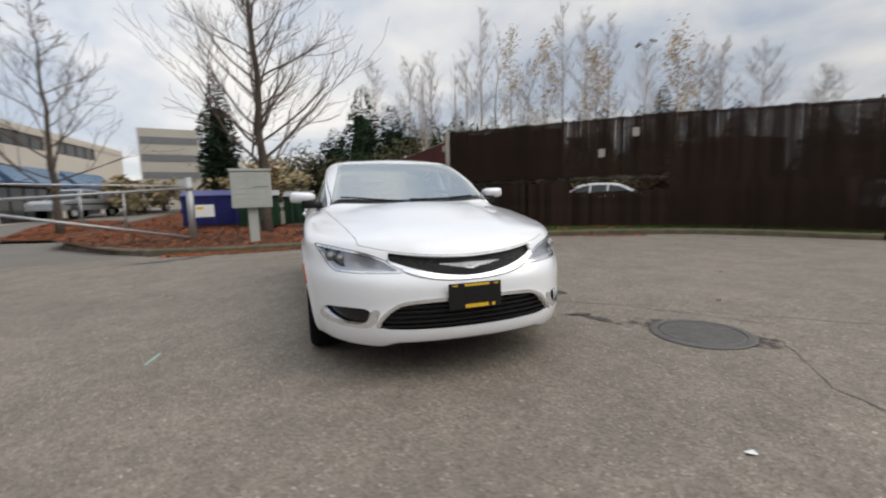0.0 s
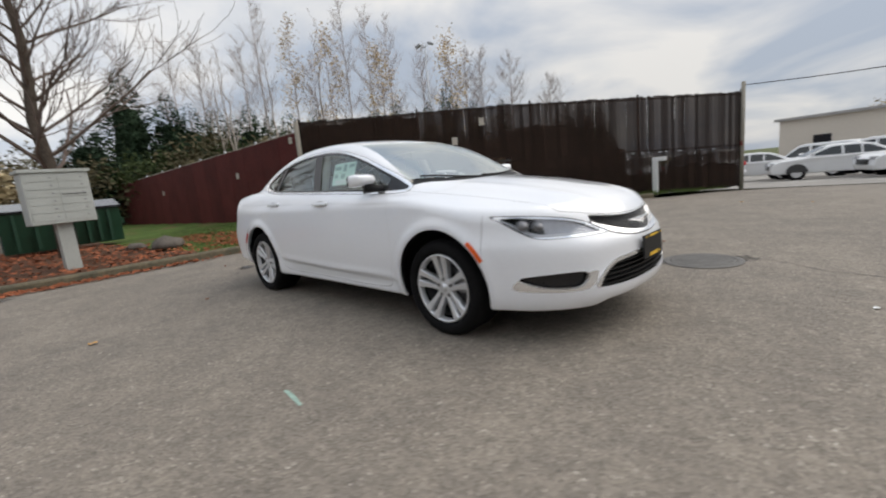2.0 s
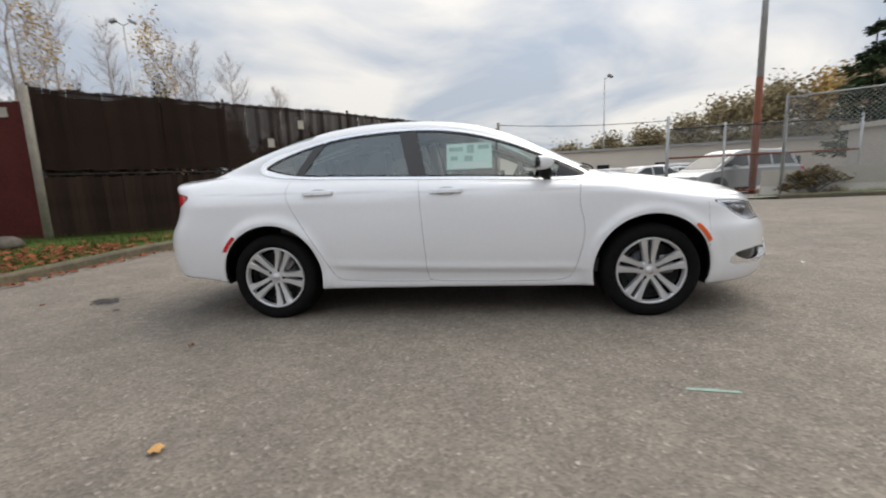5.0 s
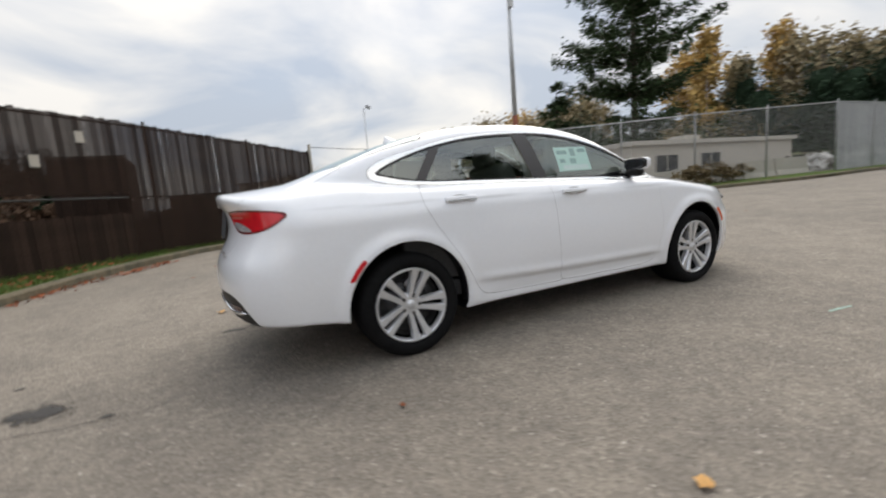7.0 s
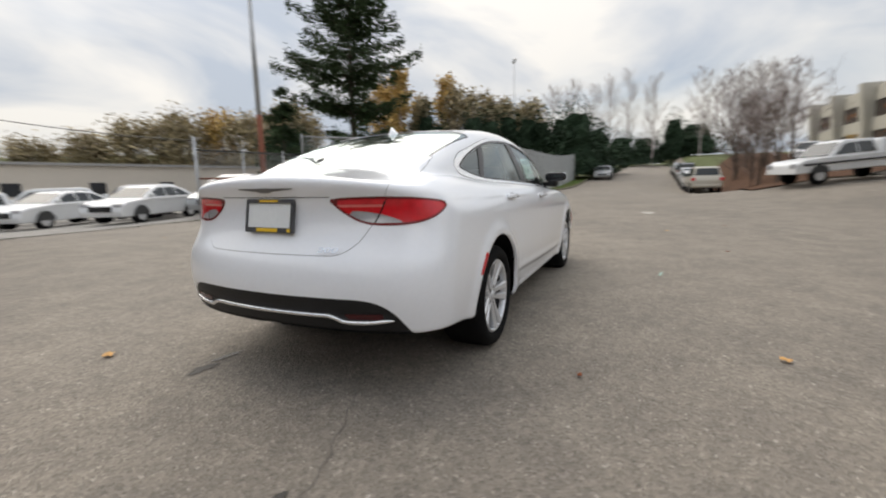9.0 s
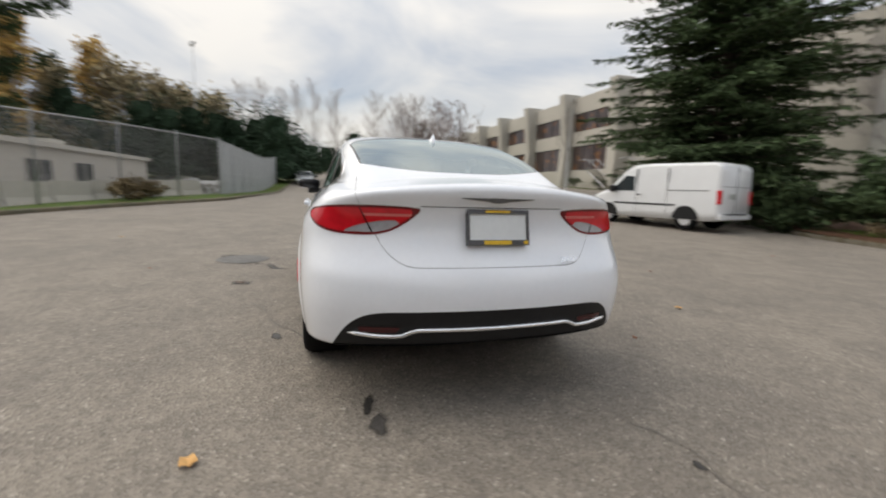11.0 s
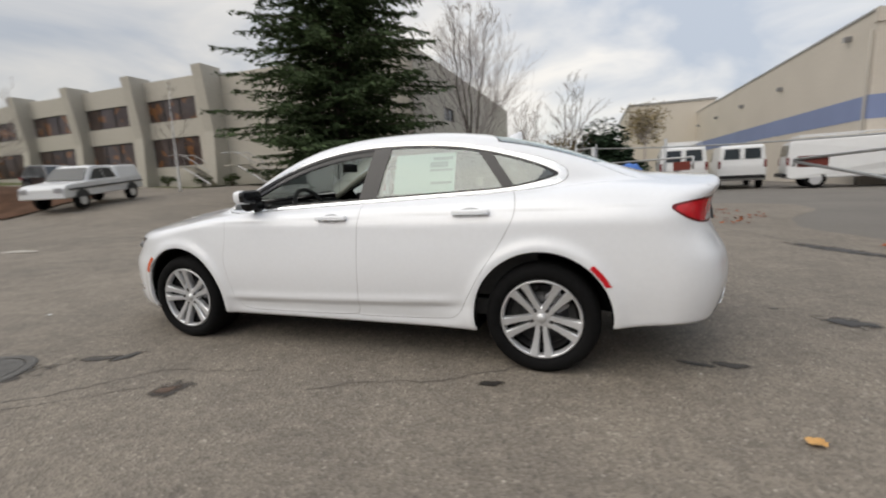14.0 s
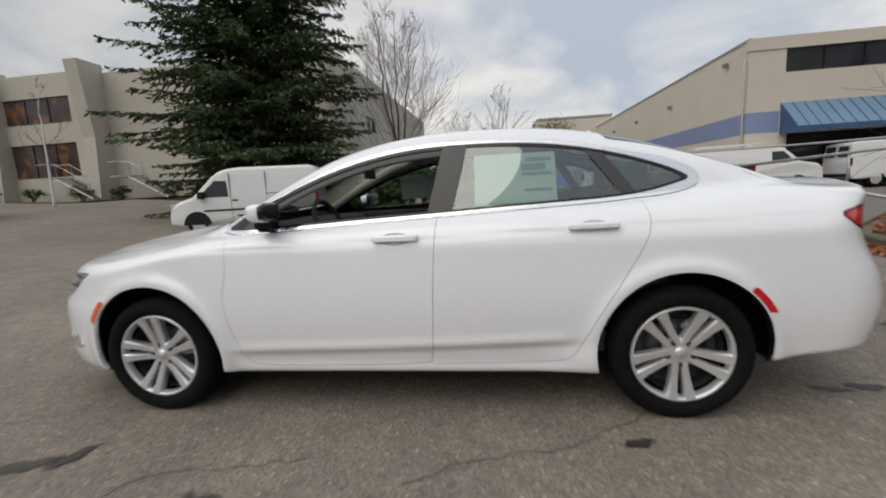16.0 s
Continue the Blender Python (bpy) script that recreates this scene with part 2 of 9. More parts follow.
M_BLUEWALL = mat("blue_painted_band", (0.22, 0.27, 0.44), 0.8, vary=0.06, scale=0.4)
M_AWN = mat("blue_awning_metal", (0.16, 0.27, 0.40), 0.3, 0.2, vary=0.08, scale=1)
# darker copy of the awning blue: shade painted into valance, cheeks and seams
M_AWND = mat("blue_awning_shade", (0.05, 0.10, 0.20), 0.5, vary=0.1)
M_DARKGL = mat("dark_window", (0.02, 0.022, 0.026), 0.06, vary=0.2, scale=0.5)
M_BRONZEGL = mat("bronze_window", (0.075, 0.055, 0.05), 0.08, vary=0.35, scale=0.6, alt=(0.22, 0.10, 0.045), alt_at=(0.56, 0.62), alt_scale=0.9)
M_BANDGR = mat("grey_window_band", (0.16, 0.165, 0.17), 0.4, vary=0.1)
M_ROOF = mat("roof_metal", (0.32, 0.31, 0.30), 0.6, vary=0.1)
M_MESH = mat("grille_mesh", (0.006, 0.006, 0.007), 0.4, vary=0, alt=(0.06, 0.06, 0.063), alt_at=(0.55, 0.6), alt_scale=190, bump=0.5, bump_scale=190, spec=0.3)
M_GALV = mat("galvanised_steel", (0.42, 0.43, 0.44), 0.45, 0.6, vary=0.12, scale=5)
M_SLATG = mat("grey_slat", (0.36, 0.375, 0.38), 0.7, vary=0.1, rand=0.12)
M_SLATB = mat("brown_slat", (0.034, 0.021, 0.016), 0.75, vary=0.25, scale=2, rand=0.3, spec=0.12)
M_SLATM = mat("woven_brown_screen", (0.034, 0.021, 0.016), 0.8, vary=0.25, scale=2, rand=0.3, spec=0.12)
M_REDF = mat("oxblood_board", (0.085, 0.020, 0.018), 0.7, vary=0.2, scale=1.2, fine=15, rand=0.15, spec=0.12)
M_ROCK = mat("dark_boulder", (0.13, 0.115, 0.10), 0.9, vary=0.3, scale=4, fine=30, bump=0.4, spec=0.2)
M_RUBBLE = mat("pale_rubble", (0.46, 0.45, 0.43), 0.9, vary=0.3, scale=3, fine=14, bump=0.8, bump_scale=9, alt=(0.14, 0.12, 0.10), alt_at=(0.52, 0.62), alt_scale=2.5)
M_WOOD = mat("grey_post", (0.28, 0.26, 0.22), 0.9, vary=0.2, fine=30)
M_RUST = mat("rusty_pole", (0.20, 0.065, 0.035), 0.85, vary=0.2)
M_BARK = mat("bark", (0.095, 0.078, 0.064), 0.95, vary=0.3, fine=20, bump=0.5, bump_scale=25, spec=0.12)
M_BARKL = mat("pale_bark", (0.34, 0.30, 0.26), 0.95, vary=0.3, fine=12, spec=0.12)
M_TWIG = mat("bare_twigs", (0.135, 0.105, 0.09), 0.95, vary=0.2, island=0.25, spec=0.12)
# paler copy of bare_twigs, with distance haze put into the colour
M_TWIGF = mat("hazed_bare_twigs", (0.40, 0.355, 0.34), 0.95, vary=0.15, island=0.2, spec=0.12)
M_NEEDLE = mat("spruce_needles", (0.064, 0.094, 0.044), 0.8, vary=0.25, scale=0.6, fine=6, island=0.5, spec=0.12)
M_PINE = mat("pine_needles", (0.05, 0.078, 0.036), 0.8, vary=0.25, scale=0.6, fine=6, island=0.5, spec=0.12)
M_CONIF = mat("far_conifer", (0.030, 0.052, 0.030), 0.85, vary=0.3, scale=0.5, fine=4, island=0.4, spec=0.12)
M_GOLD = mat("autumn_leaves", (0.50, 0.34, 0.13), 0.85, vary=0.2, scale=0.3, island=0.35, spec=0.12)
M_OLIVE = mat("faded_leaves", (0.33, 0.27, 0.165), 0.85, vary=0.25, scale=0.2, island=0.4, spec=0.12)
M_OLIVED = mat("dull_olive_leaves", (0.12, 0.105, 0.062), 0.85, vary=0.25, scale=0.4, island=0.4, spec=0.12)
M_SHRUB = mat("shrub_leaves", (0.055, 0.075, 0.030), 0.8, vary=0.25, scale=1, island=0.45, spec=0.12)
M_DRY = mat("dry_brush", (0.17, 0.13, 0.075), 0.9, vary=0.25, scale=1, island=0.4, spec=0.12)
M_BROWNB = mat("brown_leaves", (0.085, 0.052, 0.034), 0.85, vary=0.25, scale=1, island=0.4, spec=0.12)
M_FALLEN = mat("fallen_leaves", (0.25, 0.085, 0.042), 0.85, vary=0.3, scale=1, island=0.5, spec=0.12)
M_NAVY = mat("navy_steel", (0.018, 0.025, 0.16), 0.5, vary=0.15)
M_GREENST = mat("dark_green_steel", (0.012, 0.055, 0.030), 0.5, vary=0.15)
M_BOX = mat("pale_grey_cabinet", (0.42, 0.44, 0.42), 0.6, vary=0.06)
M_WHITE = mat("white_enamel", (0.74, 0.75, 0.76), 0.35, vary=0.03, coat=0.4)
M_SILVER = mat("silver_paint", (0.42, 0.44, 0.46), 0.3, 0.5, vary=0.04, coat=0.5)
M_DARKCAR = mat("dark_car_paint", (0.02, 0.022, 0.03), 0.25, vary=0.1, coat=0.8)
M_BEIGECAR = mat("sand_paint", (0.52, 0.49, 0.42), 0.3, 0.2, vary=0.03, coat=0.5)
M_CARGL = mat("far_car_glass", (0.03, 0.036, 0.04), 0.07, vary=0.1)
M_TARP = mat("blue_tarp", (0.05, 0.16, 0.50), 0.5, vary=0.15, bump=0.3, bump_scale=6)
M_PINKISH = mat("rust_red_sign", (0.17, 0.035, 0.025), 0.7, vary=0.1)
M_HYD = mat("hydrant_yellow", (0.62, 0.43, 0.03), 0.5, vary=0.1)
M_STAIN = mat("crack_dirt", (0.125, 0.110, 0.094), 0.6, vary=0.3, scale=6, fine=40)
M_PATCH = mat("asphalt_patch", (0.140, 0.127, 0.113), 0.85, vary=0.2, scale=5, fine=60, bump=0.3)
M_IRON = mat("cast_iron", (0.13, 0.125, 0.118), 0.6, 0.4, vary=0.2, scale=8, bump=0.4, bump_scale=60)
M_LEAFY = mat("yellow_leaf", (0.58, 0.33, 0.12), 0.8, vary=0.15)
M_CHALK = mat("pale_green_chalk", (0.30, 0.42, 0.36), 0.9, vary=0.2)


def let_through(m, least, most):
    """Loosely woven: a share of the light passes, more through some pieces than through others."""
    n, l = m.node_tree.nodes, m.node_tree.links
    out = [k for k in n if k.type == "OUTPUT_MATERIAL"][0]
    o = n.new("ShaderNodeObjectInfo")
    r = n.new("ShaderNodeMapRange")
    r.inputs["To Min"].default_value, r.inputs["To Max"].default_value = least, most
    l.new(o.outputs["Random"], r.inputs["Value"])
    tr = n.new("ShaderNodeBsdfTransparent")
    mx = n.new("ShaderNodeMixShader")
    l.new(r.outputs[0], mx.inputs[0])
    l.new(n["Principled BSDF"].outputs[0], mx.inputs[1])
    l.new(tr.outputs[0], mx.inputs[2])
    l.new(mx.outputs[0], out.inputs[0])


let_through(M_SLATM, 0.13, 0.30)


def asphalt():
    """Worn grey asphalt: pale stone grains, dark binder, large soft stains and a few crack lines."""
    m = bpy.data.materials.new("worn_asphalt")
    m.use_nodes = True
    n, l = m.node_tree.nodes, m.node_tree.links
    b = n["Principled BSDF"]
    b.inputs["Roughness"].default_value = 0.82
    co = n.new("ShaderNodeTexCoord")

    def noisy(s, d=4.0, r=0.5):
        t = n.new("ShaderNodeTexNoise")
        t.inputs["Scale"].default_value, t.inputs["Detail"].default_value, t.inputs["Roughness"].default_value = s, d, r
        l.new(co.outputs["Object"], t.inputs["Vector"])
        return t.outputs["Fac"]

    def ramp(src, *stops):
        r = n.new("ShaderNodeValToRGB")
        while len(r.color_ramp.elements) < len(stops):
            r.color_ramp.elements.new(0.5)
        for e, (p, c) in zip(r.color_ramp.elements, stops):
            e.position, e.color = p, (*c, 1)
        l.new(src, r.inputs[0])
        return r.outputs[0]

    def times(a, c, f=1.0):
        x = n.new("ShaderNodeMix")
        x.data_type, x.blend_type = "RGBA", "MULTIPLY"
        x.inputs["Factor"].default_value = f
        l.new(a, x.inputs["A"])
        l.new(c, x.inputs["B"])
        return x.outputs["Result"]

    v = n.new("ShaderNodeTexVoronoi")
    v.inputs["Scale"].default_value = 75.0
    l.new(co.outputs["Object"], v.inputs["Vector"])
    stones = ramp(v.outputs["Color"], (0.0, (0.138, 0.119, 0.099)), (0.45, (0.212, 0.184, 0.153)), (0.82, (0.255, 0.223, 0.188)), (0.93, (0.335, 0.298, 0.255)), (1.0, (0.49, 0.445, 0.39)))
    col = times(stones, ramp(noisy(0.35, 5, 0.55), (0.3, (0.86, 0.86, 0.86)), (0.7, (1.12, 1.11, 1.09))))
    col = times(col, ramp(noisy(2.4, 6, 0.62), (0.3, (0.82, 0.82, 0.83)), (0.7, (1.14, 1.14, 1.13))))
    col = times(col, ramp(noisy(13, 5, 0.65), (0.25, (0.78, 0.78, 0.79)), (0.75, (1.2, 1.2, 1.19))))
    l.new(col, b.inputs["Base Color"])
    bn = n.new("ShaderNodeBump")
    bn.inputs["Strength"].default_value, bn.inputs["Distance"].default_value = 0.5, 0.01
    l.new(v.outputs["Distance"], bn.inputs["Height"])
    l.new(bn.outputs[0], b.inputs["Normal"])
    return m


M_ASPHALT = asphalt()


def soaked(name, base, rough, strength):
    """A stain that fades unevenly into the ground below it."""
    m = mat(name, base, rough, vary=0.3, scale=6, fine=40)
    n, l = m.node_tree.nodes, m.node_tree.links
    out = [k for k in n if k.type == "OUTPUT_MATERIAL"][0]
    co = n.new("ShaderNodeTexCoord")
    d = n.new("ShaderNodeVectorMath")
    d.operation = "DISTANCE"
    d.inputs[1].default_value = (0.5, 0.5, 0.5)
    flat = n.new("ShaderNodeVectorMath")
    flat.operation = "MULTIPLY_ADD"
    flat.inputs[1].default_value, flat.inputs[2].default_value = (1, 1, 0), (0, 0, 0.5)
    l.new(co.outputs["Generated"], flat.inputs[0])
    l.new(flat.outputs[0], d.inputs[0])
    t = n.new("ShaderNodeTexNoise")
    t.inputs["Scale"].default_value, t.inputs["Detail"].default_value = 11.0, 6.0
    l.new(co.outputs["Object"], t.inputs["Vector"])
    add = n.new("ShaderNodeMath")
    add.operation = "MULTIPLY_ADD"
    add.inputs[1].default_value = 0.85
    l.new(t.outputs["Fac"], add.inputs[0])
    l.new(d.outputs["Value"], add.inputs[2])
    r = n.new("ShaderNodeMapRange")
    r.interpolation_type = "SMOOTHSTEP"
    r.inputs["From Min"].default_value, r.inputs["From Max"].default_value = 0.58, 0.86
    r.inputs["To Min"].default_value, r.inputs["To Max"].default_value = strength, 0.0
    l.new(add.outputs[0], r.inputs["Value"])
    tr = n.new("ShaderNodeBsdfTransparent")
    mx = n.new("ShaderNodeMixShader")
    l.new(r.outputs[0], mx.inputs[0])
    l.new(tr.outputs[0], mx.inputs[1])
    l.new(n["Principled BSDF"].outputs[0], mx.inputs[2])
    l.new(mx.outputs[0], out.inputs[0])
    return m


M_CRACK = M_STAIN
M_RUSTP = soaked("rusty_hollow", (0.13, 0.085, 0.062), 0.8, 0.8)
M_STAIN = soaked("oil_stain_soaked", (0.036, 0.032, 0.029), 0.5, 1.0)
M_PATCH = soaked("asphalt_patch_worn", (0.066, 0.059, 0.053), 0.7, 0.95)


# ---- building blocks ----
def thing(name, label, category, at=(0, 0, 0), rz=0, group="", kind=""):
    """An empty at the thing's base, which holds its parts."""
    ob = new(name)
    ob.empty_display_size = 0.1
    ob.matrix_basis = pose(*at, 0, 0, rz)
    return tagged(ob, label, category, group, kind)


def obj(name, verts, faces, material, parent=None, label="", smooth=False, normals=None):
    me = bpy.data.meshes.new(name)
    me.from_pydata([tuple(map(float, v)) for v in verts], [], [tuple(map(int, f)) for f in faces])
    me.materials.append(material)
    if smooth:
        me.polygons.foreach_set("use_smooth", [True] * len(me.polygons))
    me.update()
    if normals is not None:
        me.normals_split_custom_set_from_vertices([tuple(map(float, v)) for v in normals])
    ob = new(name, me)
    if parent is not None:
        ob.parent = parent
    if label:
        tagged(ob, label)
    return ob


def part(name, bm, material, parent=None, label="", smooth=False):
    me = bpy.data.meshes.new(name)
    bm.to_mesh(me)
    bm.free()
    me.materials.append(material)
    if smooth:
        me.polygons.foreach_set("use_smooth", [True] * len(me.polygons))
    ob = new(name, me)
    if parent is not None:
        ob.parent = parent
    if label:
        tagged(ob, label)
    return ob


def add_box(bm, x0, x1, y0, y1, z0, z1, m=None, bevel=0.0):
    r = bmesh.ops.create_cube(bm, size=1.0)
    mm = Matrix.LocRotScale(((x0 + x1) / 2, (y0 + y1) / 2, (z0 + z1) / 2), None, (x1 - x0, y1 - y0, z1 - z0))
    bmesh.ops.transform(bm, matrix=(m @ mm) if m else mm, verts=r["verts"])
    if bevel:
        es = list({e for v in r["verts"] for e in v.link_edges})
        bmesh.ops.bevel(bm, geom=es, offset=bevel, segments=2, affect="EDGES", profile=0.6)


def box(name, x0, x1, y0, y1, z0, z1, material, parent=None, label="", bevel=0.0, m=None):
    bm = bmesh.new()
    add_box(bm, x0, x1, y0, y1, z0, z1, m, bevel)
    return part(name, bm, material, parent, label)


def tube_geo(points, radii, sides=6, verts=None, faces=None, cap=True):
    """A tapered tube along points, appended to verts and faces."""
    verts = [] if verts is None else verts
    faces = [] if faces is None else faces
    base = len(verts)
    pts = [Vector(p) for p in points]
    side = None
    for i, p in enumerate(pts):
        d = (pts[min(i + 1, len(pts) - 1)] - pts[max(i - 1, 0)]).normalized()
        if side is None:
            side = d.cross(Vector((0.31, 0.17, 0.93)) if abs(d.z) < 0.9 else Vector((1, 0, 0))).normalized()
        side = (side - d * side.dot(d)).normalized()
        up = d.cross(side)
        for k in range(sides):
            a = 2 * math.pi * k / sides
            verts.append(p + (side * math.cos(a) + up * math.sin(a)) * radii[i])
    for i in range(len(pts) - 1):
        for k in range(sides):
            a, b2 = base + i * sides + k, base + i * sides + (k + 1) % sides
            faces.append((a, b2, b2 + sides, a + sides))
    if cap:
        faces.append(tuple(base + k for k in reversed(range(sides))))
        e = base + (len(pts) - 1) * sides
        faces.append(tuple(e + k for k in range(sides)))
    return verts, faces


def tube(name, points, radius, material, parent=None, label="", sides=8):
    r = radius if isinstance(radius, (list, tuple)) else [radius] * len(points)
    v, f = tube_geo(points, r, sides)
    return obj(name, v, f, material, parent, label, smooth=sides > 5)


def disc_geo(rings, sides=40, axis="y"):
    """A turned shape: rings of (radius, depth); depth runs along the axis."""
    verts, faces = [], []
    for r, d in rings:
        for k in range(sides):
            a = 2 * math.pi * k / sides
            c, s = r * math.cos(a), r * math.sin(a)
            verts.append((c, d, s) if axis == "y" else (c, s, d))
    for i in range(len(rings) - 1):
        for k in range(sides):
            a, b2 = i * sides + k, i * sides + (k + 1) % sides
            faces.append((a, a + sides, b2 + sides, b2))
    return verts, faces


def spline(xs, ys):
    """A natural cubic spline through a few knots."""
    xs, ys = np.array(xs, float), np.array(ys, float)
    if xs[0] > xs[-1]:
        xs, ys = xs[::-1], ys[::-1]
    n, h = len(xs), np.diff(xs)
    a = np.zeros((n, n))
    r = np.zeros(n)
    a[0, 0] = a[-1, -1] = 1
    for i in range(1, n - 1):
        a[i, i - 1], a[i, i], a[i, i + 1] = h[i - 1], 2 * (h[i - 1] + h[i]), h[i]
        r[i] = 6 * ((ys[i + 1] - ys[i]) / h[i] - (ys[i] - ys[i - 1]) / h[i - 1])
    m2 = np.linalg.solve(a, r)

    def f(x):
        x = np.clip(x, xs[0], xs[-1])
        i = np.clip(np.searchsorted(xs, x) - 1, 0, n - 2)
        d0, d1 = x - xs[i], xs[i + 1] - x
        return (m2[i] * d1**3 + m2[i + 1] * d0**3) / (6 * h[i]) + (ys[i] / h[i] - m2[i] * h[i] / 6) * d1 + (ys[i + 1] / h[i] - m2[i + 1] * h[i] / 6) * d0

    return f


def smax(a, b, k):
    h = np.maximum(k - np.abs(a - b), 0) / k
    return np.maximum(a, b) + h * h * k / 4


def smin(a, b, k):
    return -smax(-a, -b, k)


def step(x, a, b):
    t = np.clip((x - a) / (b - a), 0, 1)
    return t * t * (3 - 2 * t)


def outline(px, pz, poly):
    """Signed distance to a closed outline, negative inside."""
    p = np.array(poly, float)
    d = np.full(px.shape, 1e9)
    inside = np.zeros(px.shape, bool)
    for (ax, az), (bx, bz) in zip(p, np.roll(p, -1, 0)):
        ex, ez = bx - ax, bz - az
        wx, wz = px - ax, pz - az
        t = np.clip((wx * ex + wz * ez) / (ex * ex + ez * ez + 1e-12), 0, 1)
        d = np.minimum(d, (wx - ex * t) ** 2 + (wz - ez * t) ** 2)
        cross = (az > pz) != (bz > pz)
        inside ^= cross & (px < ax + (pz - az) / (bz - az + 1e-12) * ex)
    return np.where(inside, -1, 1) * np.sqrt(d)


def smooth_loop(pts, rounds=2):
    """Chaikin's corner cutting of a closed loop."""
    p = np.array(pts, float)
    for _ in range(rounds):
        q = np.roll(p, -1, 0)
        p = np.stack([p * 0.75 + q * 0.25, p * 0.25 + q * 0.75], 1).reshape(-1, 2)
    return p


class Skin:
    """A surface of points with normals, which can be cut along the zero line of any function."""

    def __init__(self, verts):
        self.v = np.array(verts, float)

    def cut(self, polys, f):
        val = f(self.v)
        inside, outside, fresh, made = [], [], [], {}
        base = len(self.v)
        for p in polys:
            s = [val[i] < 0 for i in p]
            if all(s):
                inside.append(p)
            elif not any(s):
                outside.append(p)
            else:
                a, b = [], []
                for k, i in enumerate(p):
                    j = p[(k + 1) % len(p)]
                    (a if s[k] else b).append(i)
                    if s[k] != s[(k + 1) % len(p)]:
                        key = (min(i, j), max(i, j))
                        if key not in made:
                            t = val[key[0]] / (val[key[0]] - val[key[1]])
                            made[key] = base + len(fresh)
                            fresh.append(self.v[key[0]] * (1 - t) + self.v[key[1]] * t)
                        a.append(made[key])
                        b.append(made[key])
                if len(a) > 2:
                    inside.append(tuple(a))
                if len(b) > 2:
                    outside.append(tuple(b))
        if fresh:
            self.v = np.vstack([self.v, np.array(fresh)])
            if self.v.shape[1] > 3:
                n = self.v[base:, 3:6]
                n /= np.linalg.norm(n, axis=1, keepdims=True) + 1e-9
        return inside, outside

    def geo(self, polys, depth=0.0, rim=0.0, mirror=False):
        """Verts, faces and normals of polys, sunk by depth; rim: also the edge's walls, that much deeper."""
        ids = sorted({i for p in polys for i in p})
        where = {i: k for k, i in enumerate(ids)}
        src = self.v[ids]
        pos, nor = src[:, :3] - src[:, 3:6] * depth, src[:, 3:6].copy()
        faces = [tuple(where[i] for i in p) for p in polys]
        if rim:
            count = {}
            for p in faces:
                for k in range(len(p)):
                    e = (p[k], p[(k + 1) % len(p)])
                    count[e] = count.get(e, 0) + 1
            edge = [e for e in count if (e[1], e[0]) not in count and not (abs(pos[e[0]][1]) < 1e-4 and abs(pos[e[1]][1]) < 1e-4)]
            low = {}
            ext, extn = [], []
            for e in edge:
                for i in e:
                    if i not in low:
                        low[i] = len(pos) + len(ext)
                        ext.append(pos[i] - nor[i] * rim)
                        extn.append(nor[i])
            faces += [(e[1], e[0], low[e[0]], low[e[1]]) for e in edge]
            if ext:
                pos, nor = np.vstack([pos, ext]), np.vstack([nor, extn])
        if mirror:
            pos, nor = pos * (1, -1, 1), nor * (1, -1, 1)
            faces = [tuple(reversed(p)) for p in faces]
        return pos, faces, nor

    def build(self, name, polys, material, parent, label="", depth=0.0, rim=0.0, side=0):
        """side 0: both halves in one mesh; +1: as modelled; -1: mirrored."""
        if not polys:
            return None
        sets = [self.geo(polys, depth, rim, m) for m in {0: (False, True), 1: (False,), -1: (True,)}[side]]
        pos = np.vstack([s[0] for s in sets])
        nor = np.vstack([s[2] for s in sets])
        faces = list(sets[0][1])
        if len(sets) == 2:
            k = len(sets[0][0])
            faces += [tuple(i + k for i in p) for p in sets[1][1]]
        return obj(name, pos, faces, material, parent, label, True, nor)


# ---- the white sedan ----
AX, TYRE_R, HUB_Z = 1.371, 0.329, 0.321
ARCH_Z, ARCH_R = 0.332, 0.393
F_WIDTH = spline([-2.6, -2.4, -2.15, -1.8, -1.371, -0.6, 0.2, 0.9, 1.371, 1.75, 2.0, 2.2, 2.45],
                 [0.82, 0.86, 0.892, 0.912, 0.920, 0.926, 0.928, 0.925, 0.922, 0.900, 0.850, 0.775, 0.64])
F_SIDE = spline([0.15, 0.25, 0.36, 0.46, 0.60, 0.74, 0.84, 0.90, 0.96, 1.02, 1.15],
                [-0.085, -0.045, -0.022, -0.008, 0.0, -0.006, -0.014, -0.022, -0.052, -0.098, -0.20])
F_BOTTOM = spline([-2.55, -2.3, -2.0, -1.72, -1.0, 0.0, 1.0, 1.75, 2.1, 2.45], [0.365, 0.333, 0.316, 0.277, 0.225, 0.22, 0.215, 0.212, 0.208, 0.212])
F_DECK = spline([2.45, 2.3, 2.15, 1.9, 1.6, 1.3, 1.1, 0.7, 0.0, -0.8, -1.4, -1.75, -2.0, -2.25, -2.46],
                [0.70, 0.766, 0.845, 0.918, 0.974, 1.016, 1.037, 1.04, 1.055, 1.085, 1.13, 1.155, 1.137, 1.112, 1.100])
F_CROWN = spline([2.45, 2.1, 1.7, 1.2, 0.7, 0.0, -0.8, -1.5, -2.0, -2.45], [0.05, 0.085, 0.095, 0.085, 0.06, 0.045, 0.045, 0.07, 0.075, 0.075])
F_FRONT = spline([0.15, 0.25, 0.33, 0.42, 0.50, 0.56, 0.61, 0.65, 0.70, 0.76, 0.85, 1.0],
                 [2.277, 2.377, 2.404, 2.394, 2.389, 2.384, 2.363, 2.329, 2.296, 2.275, 2.236, 2.13])
